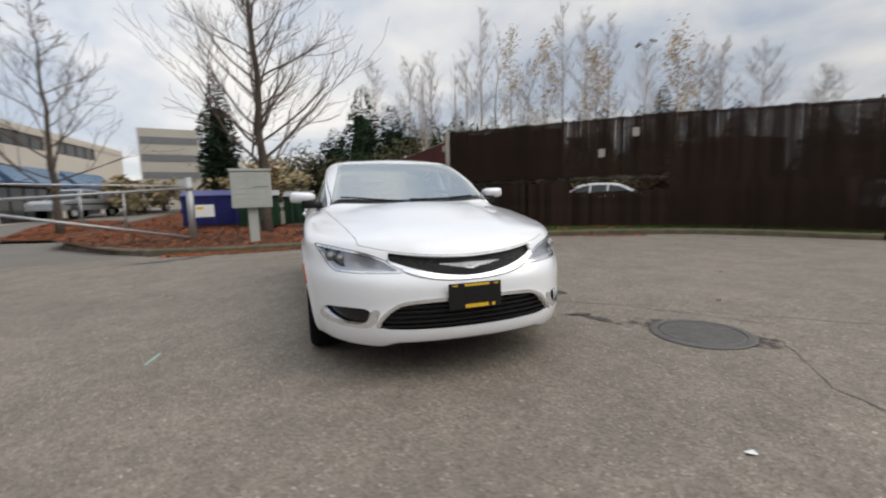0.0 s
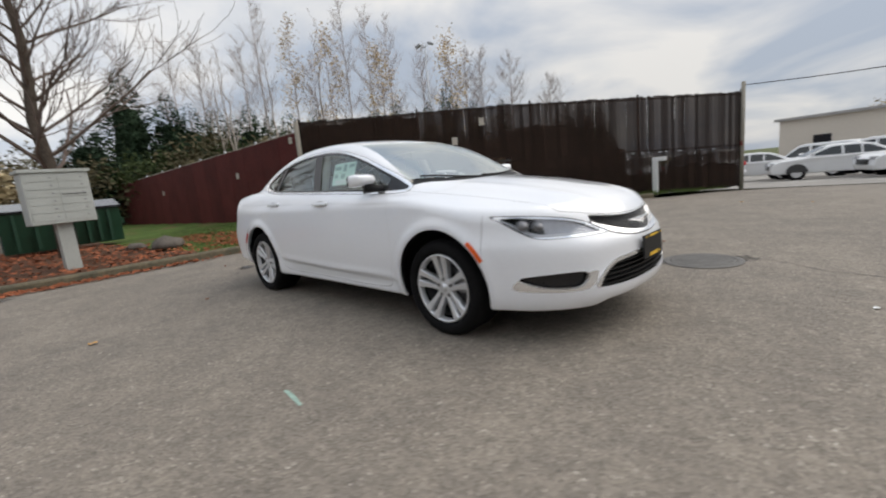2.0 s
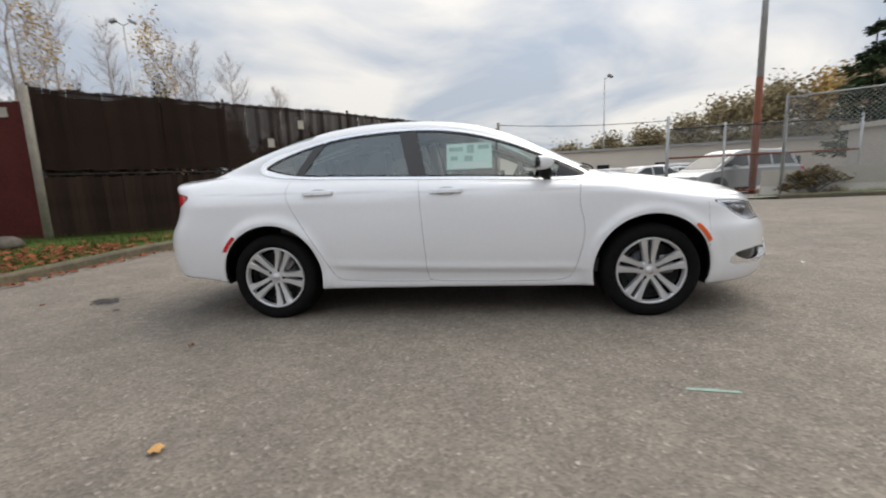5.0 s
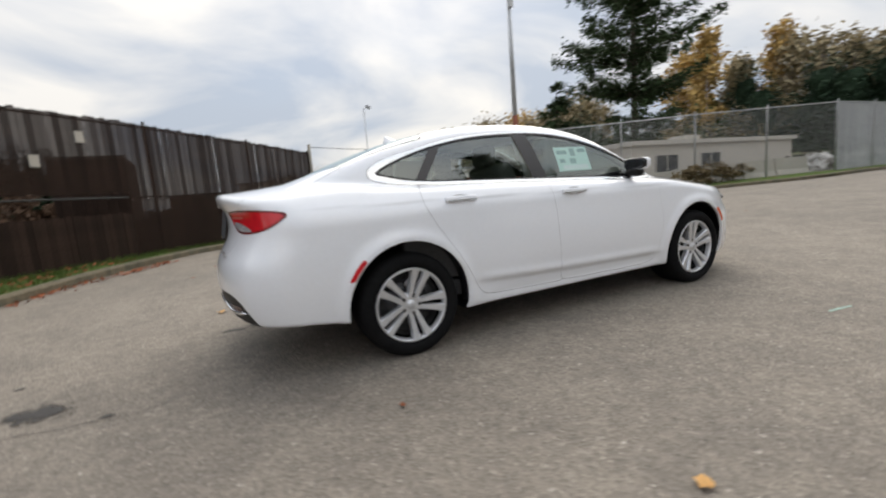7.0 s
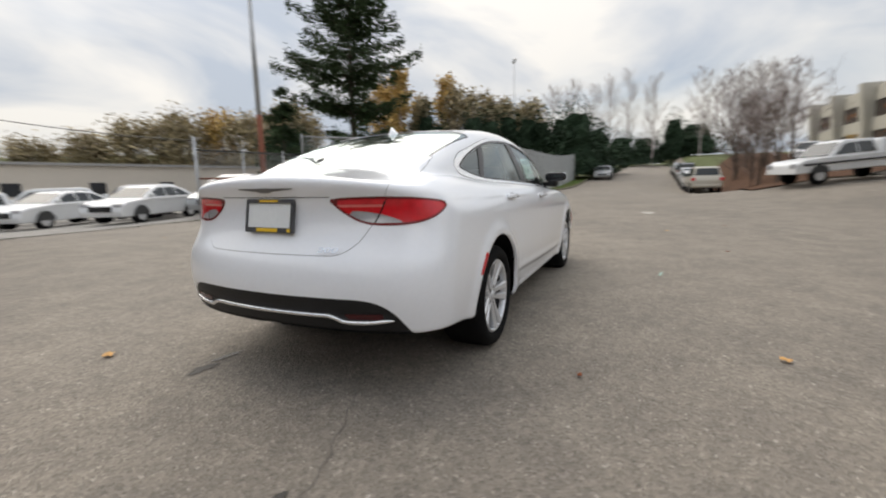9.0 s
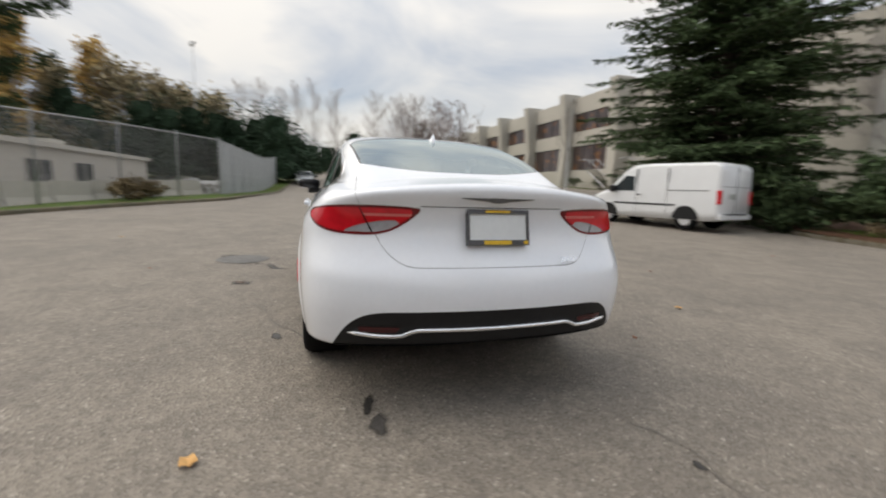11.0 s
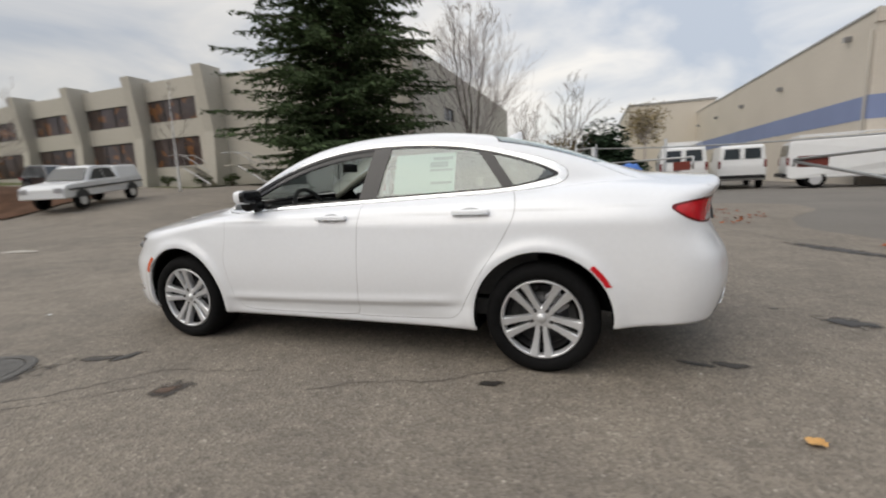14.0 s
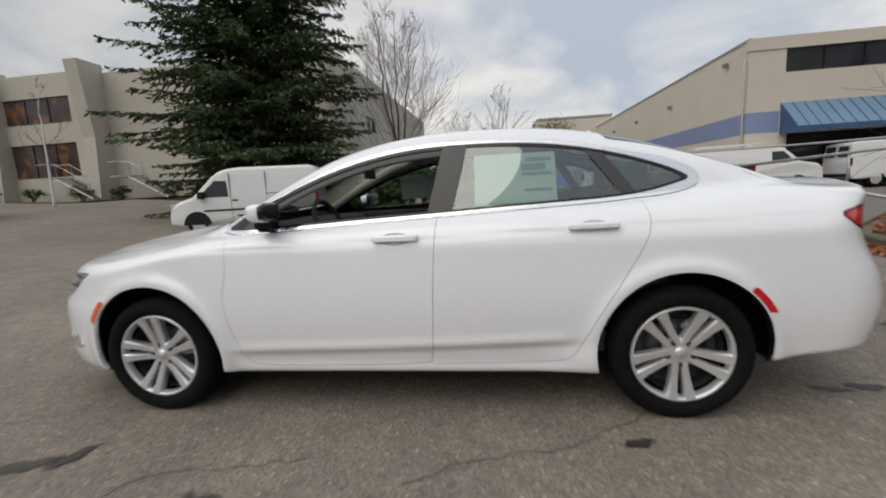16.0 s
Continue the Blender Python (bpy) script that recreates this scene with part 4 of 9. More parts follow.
for s in (1, -1):
    fd = skin.build("front_door", door_f, M_PAINT, sedan, side=s, rim=0.012)
    rd = skin.build("rear_door", door_r, M_PAINT, sedan, side=s, rim=0.012)
    skin.build("window_trim", chrome, M_BRIGHT, sedan, "chrome window surround", depth=-0.003, rim=0.010, side=s)
    skin.build("window_seal", seal, M_GLOSS, sedan, "black rubber seal", depth=0.002, rim=0.012, side=s)
    skin.build("centre_pillar", b_post, M_PILLAR, sedan, "dark grey pillar", depth=0.002, side=s)
    skin.build("window_divider", c_post, M_PILLAR, rd, depth=0.002, side=s)
    skin.build("mirror_sail", sail, M_GLOSS, fd, depth=0.002, side=s)
    if s < 0:
        skin.build("window_pane", front_win + inner_frame, M_WIN, fd, "tinted glass pane", depth=0.008, side=s)
    else:
        skin.build("window_channel", inner_frame, M_GLOSS, fd, "black channel of the lowered window", depth=0.012, rim=0.02, side=s)
    skin.build("window_pane", rear_win, M_WINR, rd, "tinted glass pane", depth=0.008, side=s)
    skin.build("quarter_window", quarter_win, M_WINR, sedan, "tinted glass pane", depth=0.006, side=s)
    lamp = skin.build("headlamp", head, M_LENS, sedan, "clear wraparound headlamp", depth=0.002, side=s)
    skin.build("lamp_bowl", head, M_BOWL, lamp, "dark grey reflector bowl", depth=0.05, side=s)
    skin.build("inner_reflector", head_grey, M_CLEARL, lamp, "grey inner reflector", depth=0.020, rim=0.02, side=s)
    skin.build("light_guide", head_drl, M_GUIDE, lamp, "pale light guide", depth=0.010, rim=0.02, side=s)
    skin.build("lamp_edge", head_rim, M_BRIGHT, lamp, "chrome edge", depth=0.003, rim=0.03, side=s)
    for yy_, xx_, zz_, rr_ in ((0.752, 1.955, 0.722, 0.027), (0.70, 2.02, 0.715, 0.024)):
        pv, pf = disc_geo([(0.0, 0.03), (rr_ * 0.6, 0.024), (rr_ * 0.95, 0.008), (rr_, 0.0), (rr_ * 1.25, 0.004), (rr_ * 1.3, -0.04)], 20)
        pj = obj("projector", pv, pf, M_STEEL, lamp, "projector lens", True)
        pj.matrix_basis = pose(xx_, s * yy_, zz_, 0, 0, -90 + s * 30)
    tl = skin.build("tail_lamp", tail_outer, M_RED, sedan, "red wraparound tail lamp", depth=-0.004, rim=0.012, side=s)
    skin.build("inner_lens", tail_inner, M_RED, tl, depth=-0.004, rim=0.012, side=s)
    skin.build("lamp_surround", tail_rim, M_REDDK, tl, "dark red surround", depth=-0.002, rim=0.012, side=s)
    skin.build("lamp_slot", tail_slot, M_GLOSS, tl, "black gap between the lenses", depth=0.002, side=s)
    skin.build("light_band", tail_band, M_PINKL, tl, "pale red light band", depth=-0.005, side=s)
    skin.build("reversing_lens", tail_clear, M_CLEARL, tl, "clear lens", depth=-0.002, side=s)
    skin.build("fog_pocket", fog, M_GLOSS, sedan, "black fog lamp pocket", depth=0.04, side=s)
    skin.build("fog_trim", fog_trim, M_BRIGHT, sedan, "chrome fog lamp trim", depth=-0.003, rim=0.03, side=s)
    skin.build("side_marker", mark_f, M_ORANGE, sedan, "amber side marker", depth=-0.004, rim=0.008, side=s)
    skin.build("side_marker", mark_r, M_RED, sedan, "red side marker", depth=-0.004, rim=0.008, side=s)
    skin.build("reflector", reflector, M_REFLR, rear_bumper, "dark red reflector", depth=0.003, side=s)

    # wheel housings
    for ax in (AX, -AX):
        v, f = [], []
        n = 28
        for k in range(n + 1):
            a = radians(-9 + 198 * k / n)
            edge = min(0.895, float(F_WIDTH(np.array([ax + 0.4 * math.cos(a)]))[0] + F_SIDE(np.array([ARCH_Z + 0.41 * math.sin(a)]))[0]) - 0.03)
            for yy, rr in ((0.50, ARCH_R + 0.016), (edge, ARCH_R + 0.016), (edge, ARCH_R - 0.003)):
                v.append((ax + rr * math.cos(a), s * yy, ARCH_Z + rr * math.sin(a)))
        for k in range(n):
            for q in range(2):
                i = k * 3 + q
                f.append((i, i + 1, i + 4, i + 3))
        c = len(v)
        v.append((ax, s * 0.50, HUB_Z))
        f += [(c, k * 3, (k + 1) * 3) for k in range(n)]
        obj("wheel_housing", v, f, M_PLASTIC, sedan, "black wheel arch lining", True)

    # door handles
    for x0, z0, up in ((-0.028, 0.931, fd), (-0.972, 0.950, rd)):
        bm = bmesh.new()
        add_box(bm, -0.115, 0.115, -0.012, 0.018, -0.016, 0.016, bevel=0.011)
        ob = part("door_handle", bm, M_PAINT, up, "white door handle with chrome strip", True)
        yy = float(F_WIDTH(np.array([x0]))[0] + F_SIDE(np.array([z0]))[0])
        ob.matrix_basis = pose(x0, s * (yy + 0.012), z0, 8 * s, 0, 0)
        bar = box("handle_strip", -0.105, 0.105, -0.003, 0.003, -0.0025, 0.0015, M_BRIGHT, ob)
        bar.location = (0, s * 0.017, -0.012)
        # shallow dish behind the grip, greyed to stand in for the scoop's shade
        v, f = disc_geo([(0.0, -0.003), (0.6, -0.003), (1.0, 0.001)], 24)
        cup = obj("handle_recess", v, f, M_RECESS, ob, "grip recess with its shade put into the colour", True)
        cup.matrix_basis = pose(0.0, -s * 0.0065, -0.004, 0, 0, 0 if s > 0 else 180) @ Matrix.Diagonal((0.075, 1.0, 0.032, 1.0))

    # door mirrors
    bm = bmesh.new()
    bmesh.ops.create_uvsphere(bm, u_segments=24, v_segments=16, radius=1)
    for vt in bm.verts:
        x, y, z = vt.co
        sq = lambda q, e: math.copysign(abs(q) ** (e * 0.72), q)
        thin = 1.0 if x < 0 else 1 - 0.42 * x
        vt.co = (sq(x, 0.8) * (0.072 if x > 0 else 0.09), sq(y, 0.75) * 0.110 * thin, sq(z, 0.8) * (0.045 + 0.009 * s * y) * thin + 0.006 * x)
        if vt.co.x < -0.042:
            vt.co.x = -0.042
    m = part("door_mirror", bm, M_PAINT, sedan, "white door mirror with black stalk", True)
    m.matrix_basis = pose(0.645, s * 0.905, 1.090, 0, 0, 7 * s)
    bm = bmesh.new()
    bmesh.ops.create_uvsphere(bm, u_segments=20, v_segments=12, radius=1)
    for vt in bm.verts:
        vt.co = (math.copysign(abs(vt.co.x) ** 0.6, vt.co.x) * 0.026 - 0.030, math.copysign(abs(vt.co.y) ** 0.5, vt.co.y) * 0.1115, math.copysign(abs(vt.co.z) ** 0.5, vt.co.z) * 0.0465)
    part("mirror_glass", bm, M_GLOSS, m, "dark mirror glass", True)
    tube("mirror_stalk", [(0.70, s * 0.735, 1.012), (0.69, s * 0.80, 1.02), (0.65, s * 0.90, 1.034)], [0.045, 0.028, 0.048], M_PLASTIC, sedan, "black mirror stalk")


def wheel():
    """Ten spokes in five pairs, rim, hub cap, five bolts, tyre, disc."""
    w = thing("wheel", "silver five-pair-spoke alloy wheel with black tyre", "wheel")
    R = TYRE_R
    v, f = disc_geo([(0.222, -0.10), (0.234, 0.03), (0.247, 0.052), (0.275, 0.060), (0.305, 0.052), (0.322, 0.030), (R, 0.008), (R, -0.19), (0.31, -0.22), (0.24, -0.20)], 64)
    tyre = obj("tyre", v, f, M_RUBBER, w, "black tyre", True)
    # barrel darker than the rim: shade between the spokes put into its colour
    v, f = disc_geo([(0.185, -0.16), (0.198, 0.0)], 48)
    obj("rim_barrel", v, f, M_STEELDK, w, "inner barrel coloured dark for the shade behind the spokes", True)
    v, f = disc_geo([(0.214, 0.004), (0.217, 0.030), (0.221, 0.043), (0.229, 0.046), (0.236, 0.040), (0.238, 0.022)], 64)
    rim = obj("rim", v, f, M_ALLOY, w, "polished alloy rim", True)
    v, f = disc_geo([(0.0, 0.018), (0.045, 0.018), (0.070, 0.012), (0.078, -0.02)], 30)
    hub = obj("hub", v, f, M_ALLOY, w, "", True)
    v, f = disc_geo([(0.0, 0.027), (0.026, 0.025), (0.031, 0.017)], 24)
    obj("centre_cap", v, f, M_ALLOY, hub, "", True)
    for k in range(5):
        a = radians(72 * k + 90)
        v, f = disc_geo([(0.0, 0.0195), (0.009, 0.0195), (0.0135, 0.0185), (0.0145, 0.010)], 12)
        b = obj("bolt", v, f, M_STEELDK, hub, "dark bolt recess")
        b.location = (0.058 * math.cos(a), 0, 0.058 * math.sin(a))
        for e in (-1, 1):
            c = radians(72 * k + 90)
            tips = [(0.045, 0.019 * e, 0.0160, 0.014), (0.11, 0.0265 * e, 0.0180, 0.022), (0.17, 0.0350 * e, 0.0215, 0.032), (0.221, 0.0435 * e, 0.0290, 0.042)]
            vs, fs = [], []
            for rr, off, half, dd in tips:
                for q, d2 in ((-half, dd - 0.006), (-half * 0.7, dd + 0.004), (half * 0.7, dd + 0.004), (half, dd - 0.006), (half, dd - 0.04), (-half, dd - 0.04)):
                    px, pz = rr, off + q
                    vs.append((px * math.cos(c) - pz * math.sin(c), d2, px * math.sin(c) + pz * math.cos(c)))
            for i in range(3):
                for q in range(6):
                    fs.append((i * 6 + q, i * 6 + (q + 1) % 6, i * 6 + 6 + (q + 1) % 6, i * 6 + 6 + q))
            obj("spoke", vs, fs, M_ALLOY, rim)
    v, f = disc_geo([(0.05, -0.06), (0.145, -0.055), (0.148, -0.075)], 40)
    obj("brake_disc", v, f, M_STEELDK, w, "steel brake disc", True)
    # added black disc stands in for the darkness behind the spokes
    v, f = disc_geo([(0.0, -0.085), (0.20, -0.085)], 40)
    obj("wheel_well_back", v, f, M_GAP, w, "", True)
    bm = bmesh.new()
    add_box(bm, -0.05, 0.05, -0.07, -0.02, -0.07, 0.07, bevel=0.02)
    cal = part("brake_caliper", bm, M_STEEL, w)
    cal.location = (-0.125, 0, 0.03)
    return w


for i, (ax, s) in enumerate(((AX, 1), (AX, -1), (-AX, 1), (-AX, -1))):
    if i == 0:
        first_wheel = wheel()
        w = first_wheel
        m = pose(ax, 0.850, HUB_Z, 0, 11, 0)
        w.matrix_basis = m
    else:
        w = copy_thing(first_wheel, pose(ax, s * 0.850, HUB_Z, 0, (11, 3, 36, 50)[i], 0 if s > 0 else 180))
    w.parent = sedan
    for key in ("category", "group", "kind"):
        if key in w:
            del w[key]
    # tyres need to be no deeper than wheel > tyre, so the bolts' hub stays at that level

# wipers
for y0, y1 in ((0.52, -0.06), (-0.12, -0.60)):
    pts_ = []
    for k in range(7):
        y_ = y0 + (y1 - y0) * k / 6
        x_ = 1.15 - 0.22 * (y_ / 0.7) ** 2 - 0.025 * k / 6
        pts_.append((x_, y_, float(roof_z(np.array([x_]), y_)[0]) + 0.014))
    tube("wiper", pts_, 0.007, M_PLASTIC, sedan, "black wiper", 5)
# plates
fp = box("front_plate", 2.404, 2.416, -0.158, 0.158, 0.432, 0.578, M_PLASTIC, sedan, "black dealer plate with yellow print", bevel=0.004)
box("plate_print", 2.4165, 2.4175, -0.065, 0.085, 0.560, 0.573, M_YELLOW, fp)
box("plate_print", 2.4165, 2.4175, -0.135, -0.105, 0.563, 0.570, M_YELLOW, fp)
box("plate_print", 2.4165, 2.4175, 0.11, 0.14, 0.563, 0.570, M_YELLOW, fp)
box("plate_print", 2.4165, 2.4175, -0.062, 0.078, 0.437, 0.458, M_YELLOW, fp)
box("plate_print", 2.4165, 2.4175, 0.10, 0.118, 0.439, 0.456, M_YELLOW, fp)
bm = bmesh.new()
for y0, y1, z0, z1 in ((-0.158, 0.158, 0.925, 0.945), (-0.158, 0.158, 0.777, 0.802), (-0.158, -0.146, 0.802, 0.925), (0.146, 0.158, 0.802, 0.925)):
    add_box(bm, -2.345, -2.322, y0, y1, z0, z1)
rp = part("rear_plate_frame", bm, M_STEELDK, sedan, "dark grey plate frame with yellow print")
box("blank_plate", -2.338, -2.326, -0.147, 0.147, 0.80, 0.927, M_PAPERW, rp, "blank white paper plate")
rp.matrix_basis = pose(-2.356, -0.008, 0.900, 0, 10, 0) @ pose(2.335, 0, -0.861)
box("plate_print", -2.3465, -2.3455, -0.065, 0.075, 0.780, 0.799, M_YELLOW, rp)
box("plate_print", -2.3465, -2.3455, -0.060, 0.065, 0.930, 0.942, M_YELLOW, rp)
box("plate_print", -2.3465, -2.3455, -0.150, -0.13, 0.781, 0.798, M_YELLOW, rp)


def wing_badge(name, x, z, span, facing):
    """A plain winged bar."""
    v, f = [], []
    n = 16
    for k in range(n + 1):
        t = -1 + 2 * k / n
        y = t * span / 2
        half = (0.010 if facing > 0 else 0.008) * (1 - abs(t) ** 1.5) + 0.002 + 0.005 * (abs(t) < 0.2)
        lift = (0.020 if facing > 0 else 0.006) * abs(t)
        for q in (1, -1):
            v.append((x + facing * (0.010 - (0.016 if facing > 0 else 0.007) * t * t), y, z + lift + q * half * (0.55 if q > 0 else 1.0)))
            v.append((x - facing * 0.01, y, z + lift + q * half * 1.1))
    for k in range(n):
        a = k * 4
        f += [(a, a + 4, a + 6, a + 2), (a + 1, a, a + 4, a + 5), (a + 2, a + 6, a + 7, a + 3)]
    return obj(name, v, f, M_BRIGHT if facing > 0 else M_STEEL, sedan, "chrome winged badge", True)


wing_badge("front_badge", 2.340, 0.664, 0.37, 1)
wing_badge("rear_badge", -2.368, 1.030, 0.37, -1)
bm = bmesh.new()
curve = bpy.data.curves.new("model_number", "FONT")
curve.body, curve.size, curve.extrude, curve.shear = "200", 0.036, 0.002, 0.2
num = new("model_number", curve)
curve.materials.append(M_CHROME)
dg = bpy.context.evaluated_depsgraph_get()
num_mesh = bpy.data.meshes.new_from_object(num.evaluated_get(dg))
bpy.data.objects.remove(num)
num = new("model_number", num_mesh)
num.matrix_basis = pose(-2.397, -0.330, 0.735, 60, 0, -78) @ Matrix.Diagonal((2.0, 1.0, 1.0, 1.0))
num.parent = sedan
tagged(num, "chrome model number")

# shark-fin aerial
v = [(-1.02, 0.0, 1.43), (-1.07, 0.022, 1.42), (-1.15, 0.016, 1.40), (-1.14, 0.0, 1.466), (-1.125, 0.0, 1.47), (-1.07, -0.022, 1.42), (-1.15, -0.016, 1.40)]
obj("roof_aerial", v, [(0, 1, 4), (1, 3, 4), (1, 2, 3), (0, 4, 5), (5, 4, 3), (5, 3, 6), (2, 6, 3)], M_PAINT, sedan, "white fin aerial", True)

# bars of both grilles
for k in range(5):
    z0 = 0.346 + 0.027 * k
    n = 24
    v, f = [], []
    half = 0.525 - 0.024 * k
    for q in range(n + 1):
        y = -half + 2 * half * q / n
        xx = float(F_FRONT(np.array([z0]))[0]) - 0.25 * y * y - 0.47 * y**4 - 0.012
        v += [(xx, y, z0 - 0.004), (xx, y, z0 + 0.004), (xx - 0.03, y, z0 + 0.004), (xx - 0.03, y, z0 - 0.004)]
    for q in range(n):
        for e in range(4):
            f.append((q * 4 + e, q * 4 + 4 + e, q * 4 + 4 + (e + 1) % 4, q * 4 + (e + 1) % 4))
    obj("grille_bar", v, f, M_PLASTIC, sedan)

# cabin


def seat(x, y, width, tall=0.62):
    bm = bmesh.new()
    add_box(bm, x - 0.26, x + 0.26, y - width / 2, y + width / 2, 0.50, 0.66, bevel=0.06)
    s1 = part("seat_cushion", bm, M_CLOTH, sedan, "dark cloth seat", True)
    bm = bmesh.new()
    add_box(bm, -0.07, 0.07, y - width / 2, y + width / 2, 0.0, tall, bevel=0.06)
    s2 = part("seat_back", bm, M_CLOTH, sedan, "dark cloth seat back", True)
    s2.matrix_basis = pose(x - 0.22, 0, 0.60, 0, -22, 0)
    return s1, s2


def headrest(x, y, z):
    bm = bmesh.new()
    add_box(bm, x - 0.05, x + 0.05, y - 0.12, y + 0.12, z, z + 0.17, bevel=0.045)
    part("headrest", bm, M_CLOTH, sedan, "dark headrest", True)


for s in (1, -1):
    seat(0.02, 0.37 * s, 0.50)
    headrest(-0.46, 0.37 * s, 1.16)
    headrest(-1.30, 0.36 * s, 1.08)
seat(-0.85, 0, 1.25, 0.52)
bm = bmesh.new()
add_box(bm, 0.62, 1.10, -0.70, 0.70, 0.70, 0.985, bevel=0.06)
part("dashboard", bm, M_TRIM, sedan, "dark dashboard", True)
box("cabin_floor", -1.6, 1.2, -0.78, 0.78, 0.30, 0.40, M_TRIM, sedan)
box("parcel_shelf", -1.75, -1.15, -0.62, 0.62, 1.00, 1.03, M_TRIM, sedan)
box("centre_console", -0.25, 0.75, -0.11, 0.11, 0.4, 0.72, M_TRIM, sedan, bevel=0.03)
v, f = [], []
ring = [(0.185 * math.cos(2 * math.pi * k / 24), 0.185 * math.sin(2 * math.pi * k / 24)) for k in range(25)]
v, f = tube_geo([(0, a, b) for a, b in ring], [0.016] * 25, 8, cap=False)
add = tube_geo([(0, -0.18, 0), (0.02, 0, -0.02), (0, 0.18, 0)], [0.018, 0.05, 0.018], 6, v, f)
sw = obj("steering_wheel", v, f, M_TRIM, sedan, "black steering wheel", True)
sw.matrix_basis = pose(0.50, 0.37, 0.95, 0, 24, 0)
for s in (1, -1):
    bm = bmesh.new()
    add_box(bm, -1.35, 0.85, s * 0.70, s * 0.775, 0.42, 0.985, bevel=0.02)
    part("door_lining", bm, M_TRIM, sedan, "dark door lining", True)
bm = bmesh.new()
add_box(bm, 0.335, 0.355, -0.11, 0.11, 1.245, 1.315, bevel=0.008)
part("rear_view_mirror", bm, M_TRIM, sedan, "black rear-view mirror")
for s in (1, -1):
    tube("pillar_trim", [(0.93, s * 0.66, 1.02), (0.62, s * 0.615, 1.19), (0.30, s * 0.56, 1.335), (0.05, s * 0.53, 1.39)], 0.028, M_LINER, sedan, "beige pillar trim")
    tube("pillar_trim", [(-0.25, s * 0.72, 1.0), (-0.31, s * 0.60, 1.36)], 0.045, M_LINER, sedan, "beige pillar trim")
# roof lining follows the roof, a little below
v, f = [], []
xs, ys = np.linspace(0.10, -1.0, 14), np.linspace(-0.58, 0.58, 13)
for x in xs:
    for y in ys:
        v.append((x, y, float(roof_z(np.array([x]), y)[0]) - 0.04))
f = [(i * 13 + j, i * 13 + j + 1, (i + 1) * 13 + j + 1, (i + 1) * 13 + j) for i in range(13) for j in range(12)]
obj("roof_lining", v, f, M_LINER, sedan, "grey roof lining", True)


def sticker(x0, x1, z0, z1, s):
    """A paper price sheet inside a side window, with printed blocks."""
    n = 6
    yy = lambda x, z: float((F_BELTY(np.array([x])) - 0.30 * (z - 1.0) - 0.25 * (z - 1.0) ** 2)[0]) - 0.022
    v, f = [], []
    for i in range(n + 1):
        for j in range(n + 1):
            x, z = x0 + (x1 - x0) * i / n, z0 + (z1 - z0) * j / n
            v.append((x, s * yy(x, z), z))
    f = [(i * (n + 1) + j, (i + 1) * (n + 1) + j, (i + 1) * (n + 1) + j + 1, i * (n + 1) + j + 1) for i in range(n) for j in range(n)]
    st = obj("price_sticker", v, f, M_PAPER, sedan, "pale green price sheet inside the window")
    return st, yy


def print_bar(st, yy, x0, x1, z0, z1, s, material=None):
    v = [(x, s * (yy(x, z) + 0.002), z) for x, z in ((x0, z0), (x1, z0), (x1, z1), (x0, z1))]
    obj("printed_block", v, [(0, 1, 2, 3)], material or M_PRINT, st)


st, yy = sticker(-0.42, -0.83, 1.065, 1.315, 1)
for x0, x1, z0, z1 in ((-0.68, -0.81, 1.27, 1.29), (-0.66, -0.81, 1.20, 1.215), (-0.67, -0.81, 1.12, 1.135), (-0.66, -0.78, 1.225, 1.26)):
    print_bar(st, yy, x0, x1, z0, z1, 1)
st, yy = sticker(0.30, -0.03, 1.075, 1.262, -1)
for x0, x1, z0, z1 in ((-0.01, 0.09, 1.205, 1.235), (0.12, 0.17, 1.19, 1.25), (0.20, 0.28, 1.215, 1.245), (0.0, 0.05, 1.14, 1.17), (0.10, 0.16, 1.13, 1.17)):
    print_bar(st, yy, x0, x1, z0, z1, -1)
print_bar(st, yy, 0.02, 0.27, 1.085, 1.12, -1, M_PAPERW)


M_LOT = mat("car_park_asphalt", (0.17, 0.155, 0.138), 0.85, vary=0.12, scale=0.6, fine=20, bump=0.2)


# ---- ground ----
def rise(x, y):
    """Height of the ground: level round the turning circle, climbing up the street and the drive, falling to the yard."""
    x, y = np.asarray(x, float), np.asarray(y, float)
    up = 0.02 * np.clip(x - 4, 0, 16) * (1 - 0.9 * step(x, 19, 25) * step(-y, 1, 4)) + 0.055 * np.maximum(x - 33, 0) * step(x, 28, 48)
    s = 0.75 * x - 0.66 * y
    side = 0.07 * np.maximum(s - 12, 0) * step(-y - 2.5 * step(x, 20, 24), 4, 9) * step(x, 6, 14)
    yard = -0.040 * np.clip(y - 8, 0, 22) * step(x, 26, 14)
    lot = 0.032 * np.clip(-x - 13, 0, 22) * step(-y, 3, 6) * step(y, -18.5, -15)
    return np.clip(up + np.minimum(side, 2.0) + yard + lot, -2.0, 9.0)


def h(x, y):
    return float(rise(x, y))


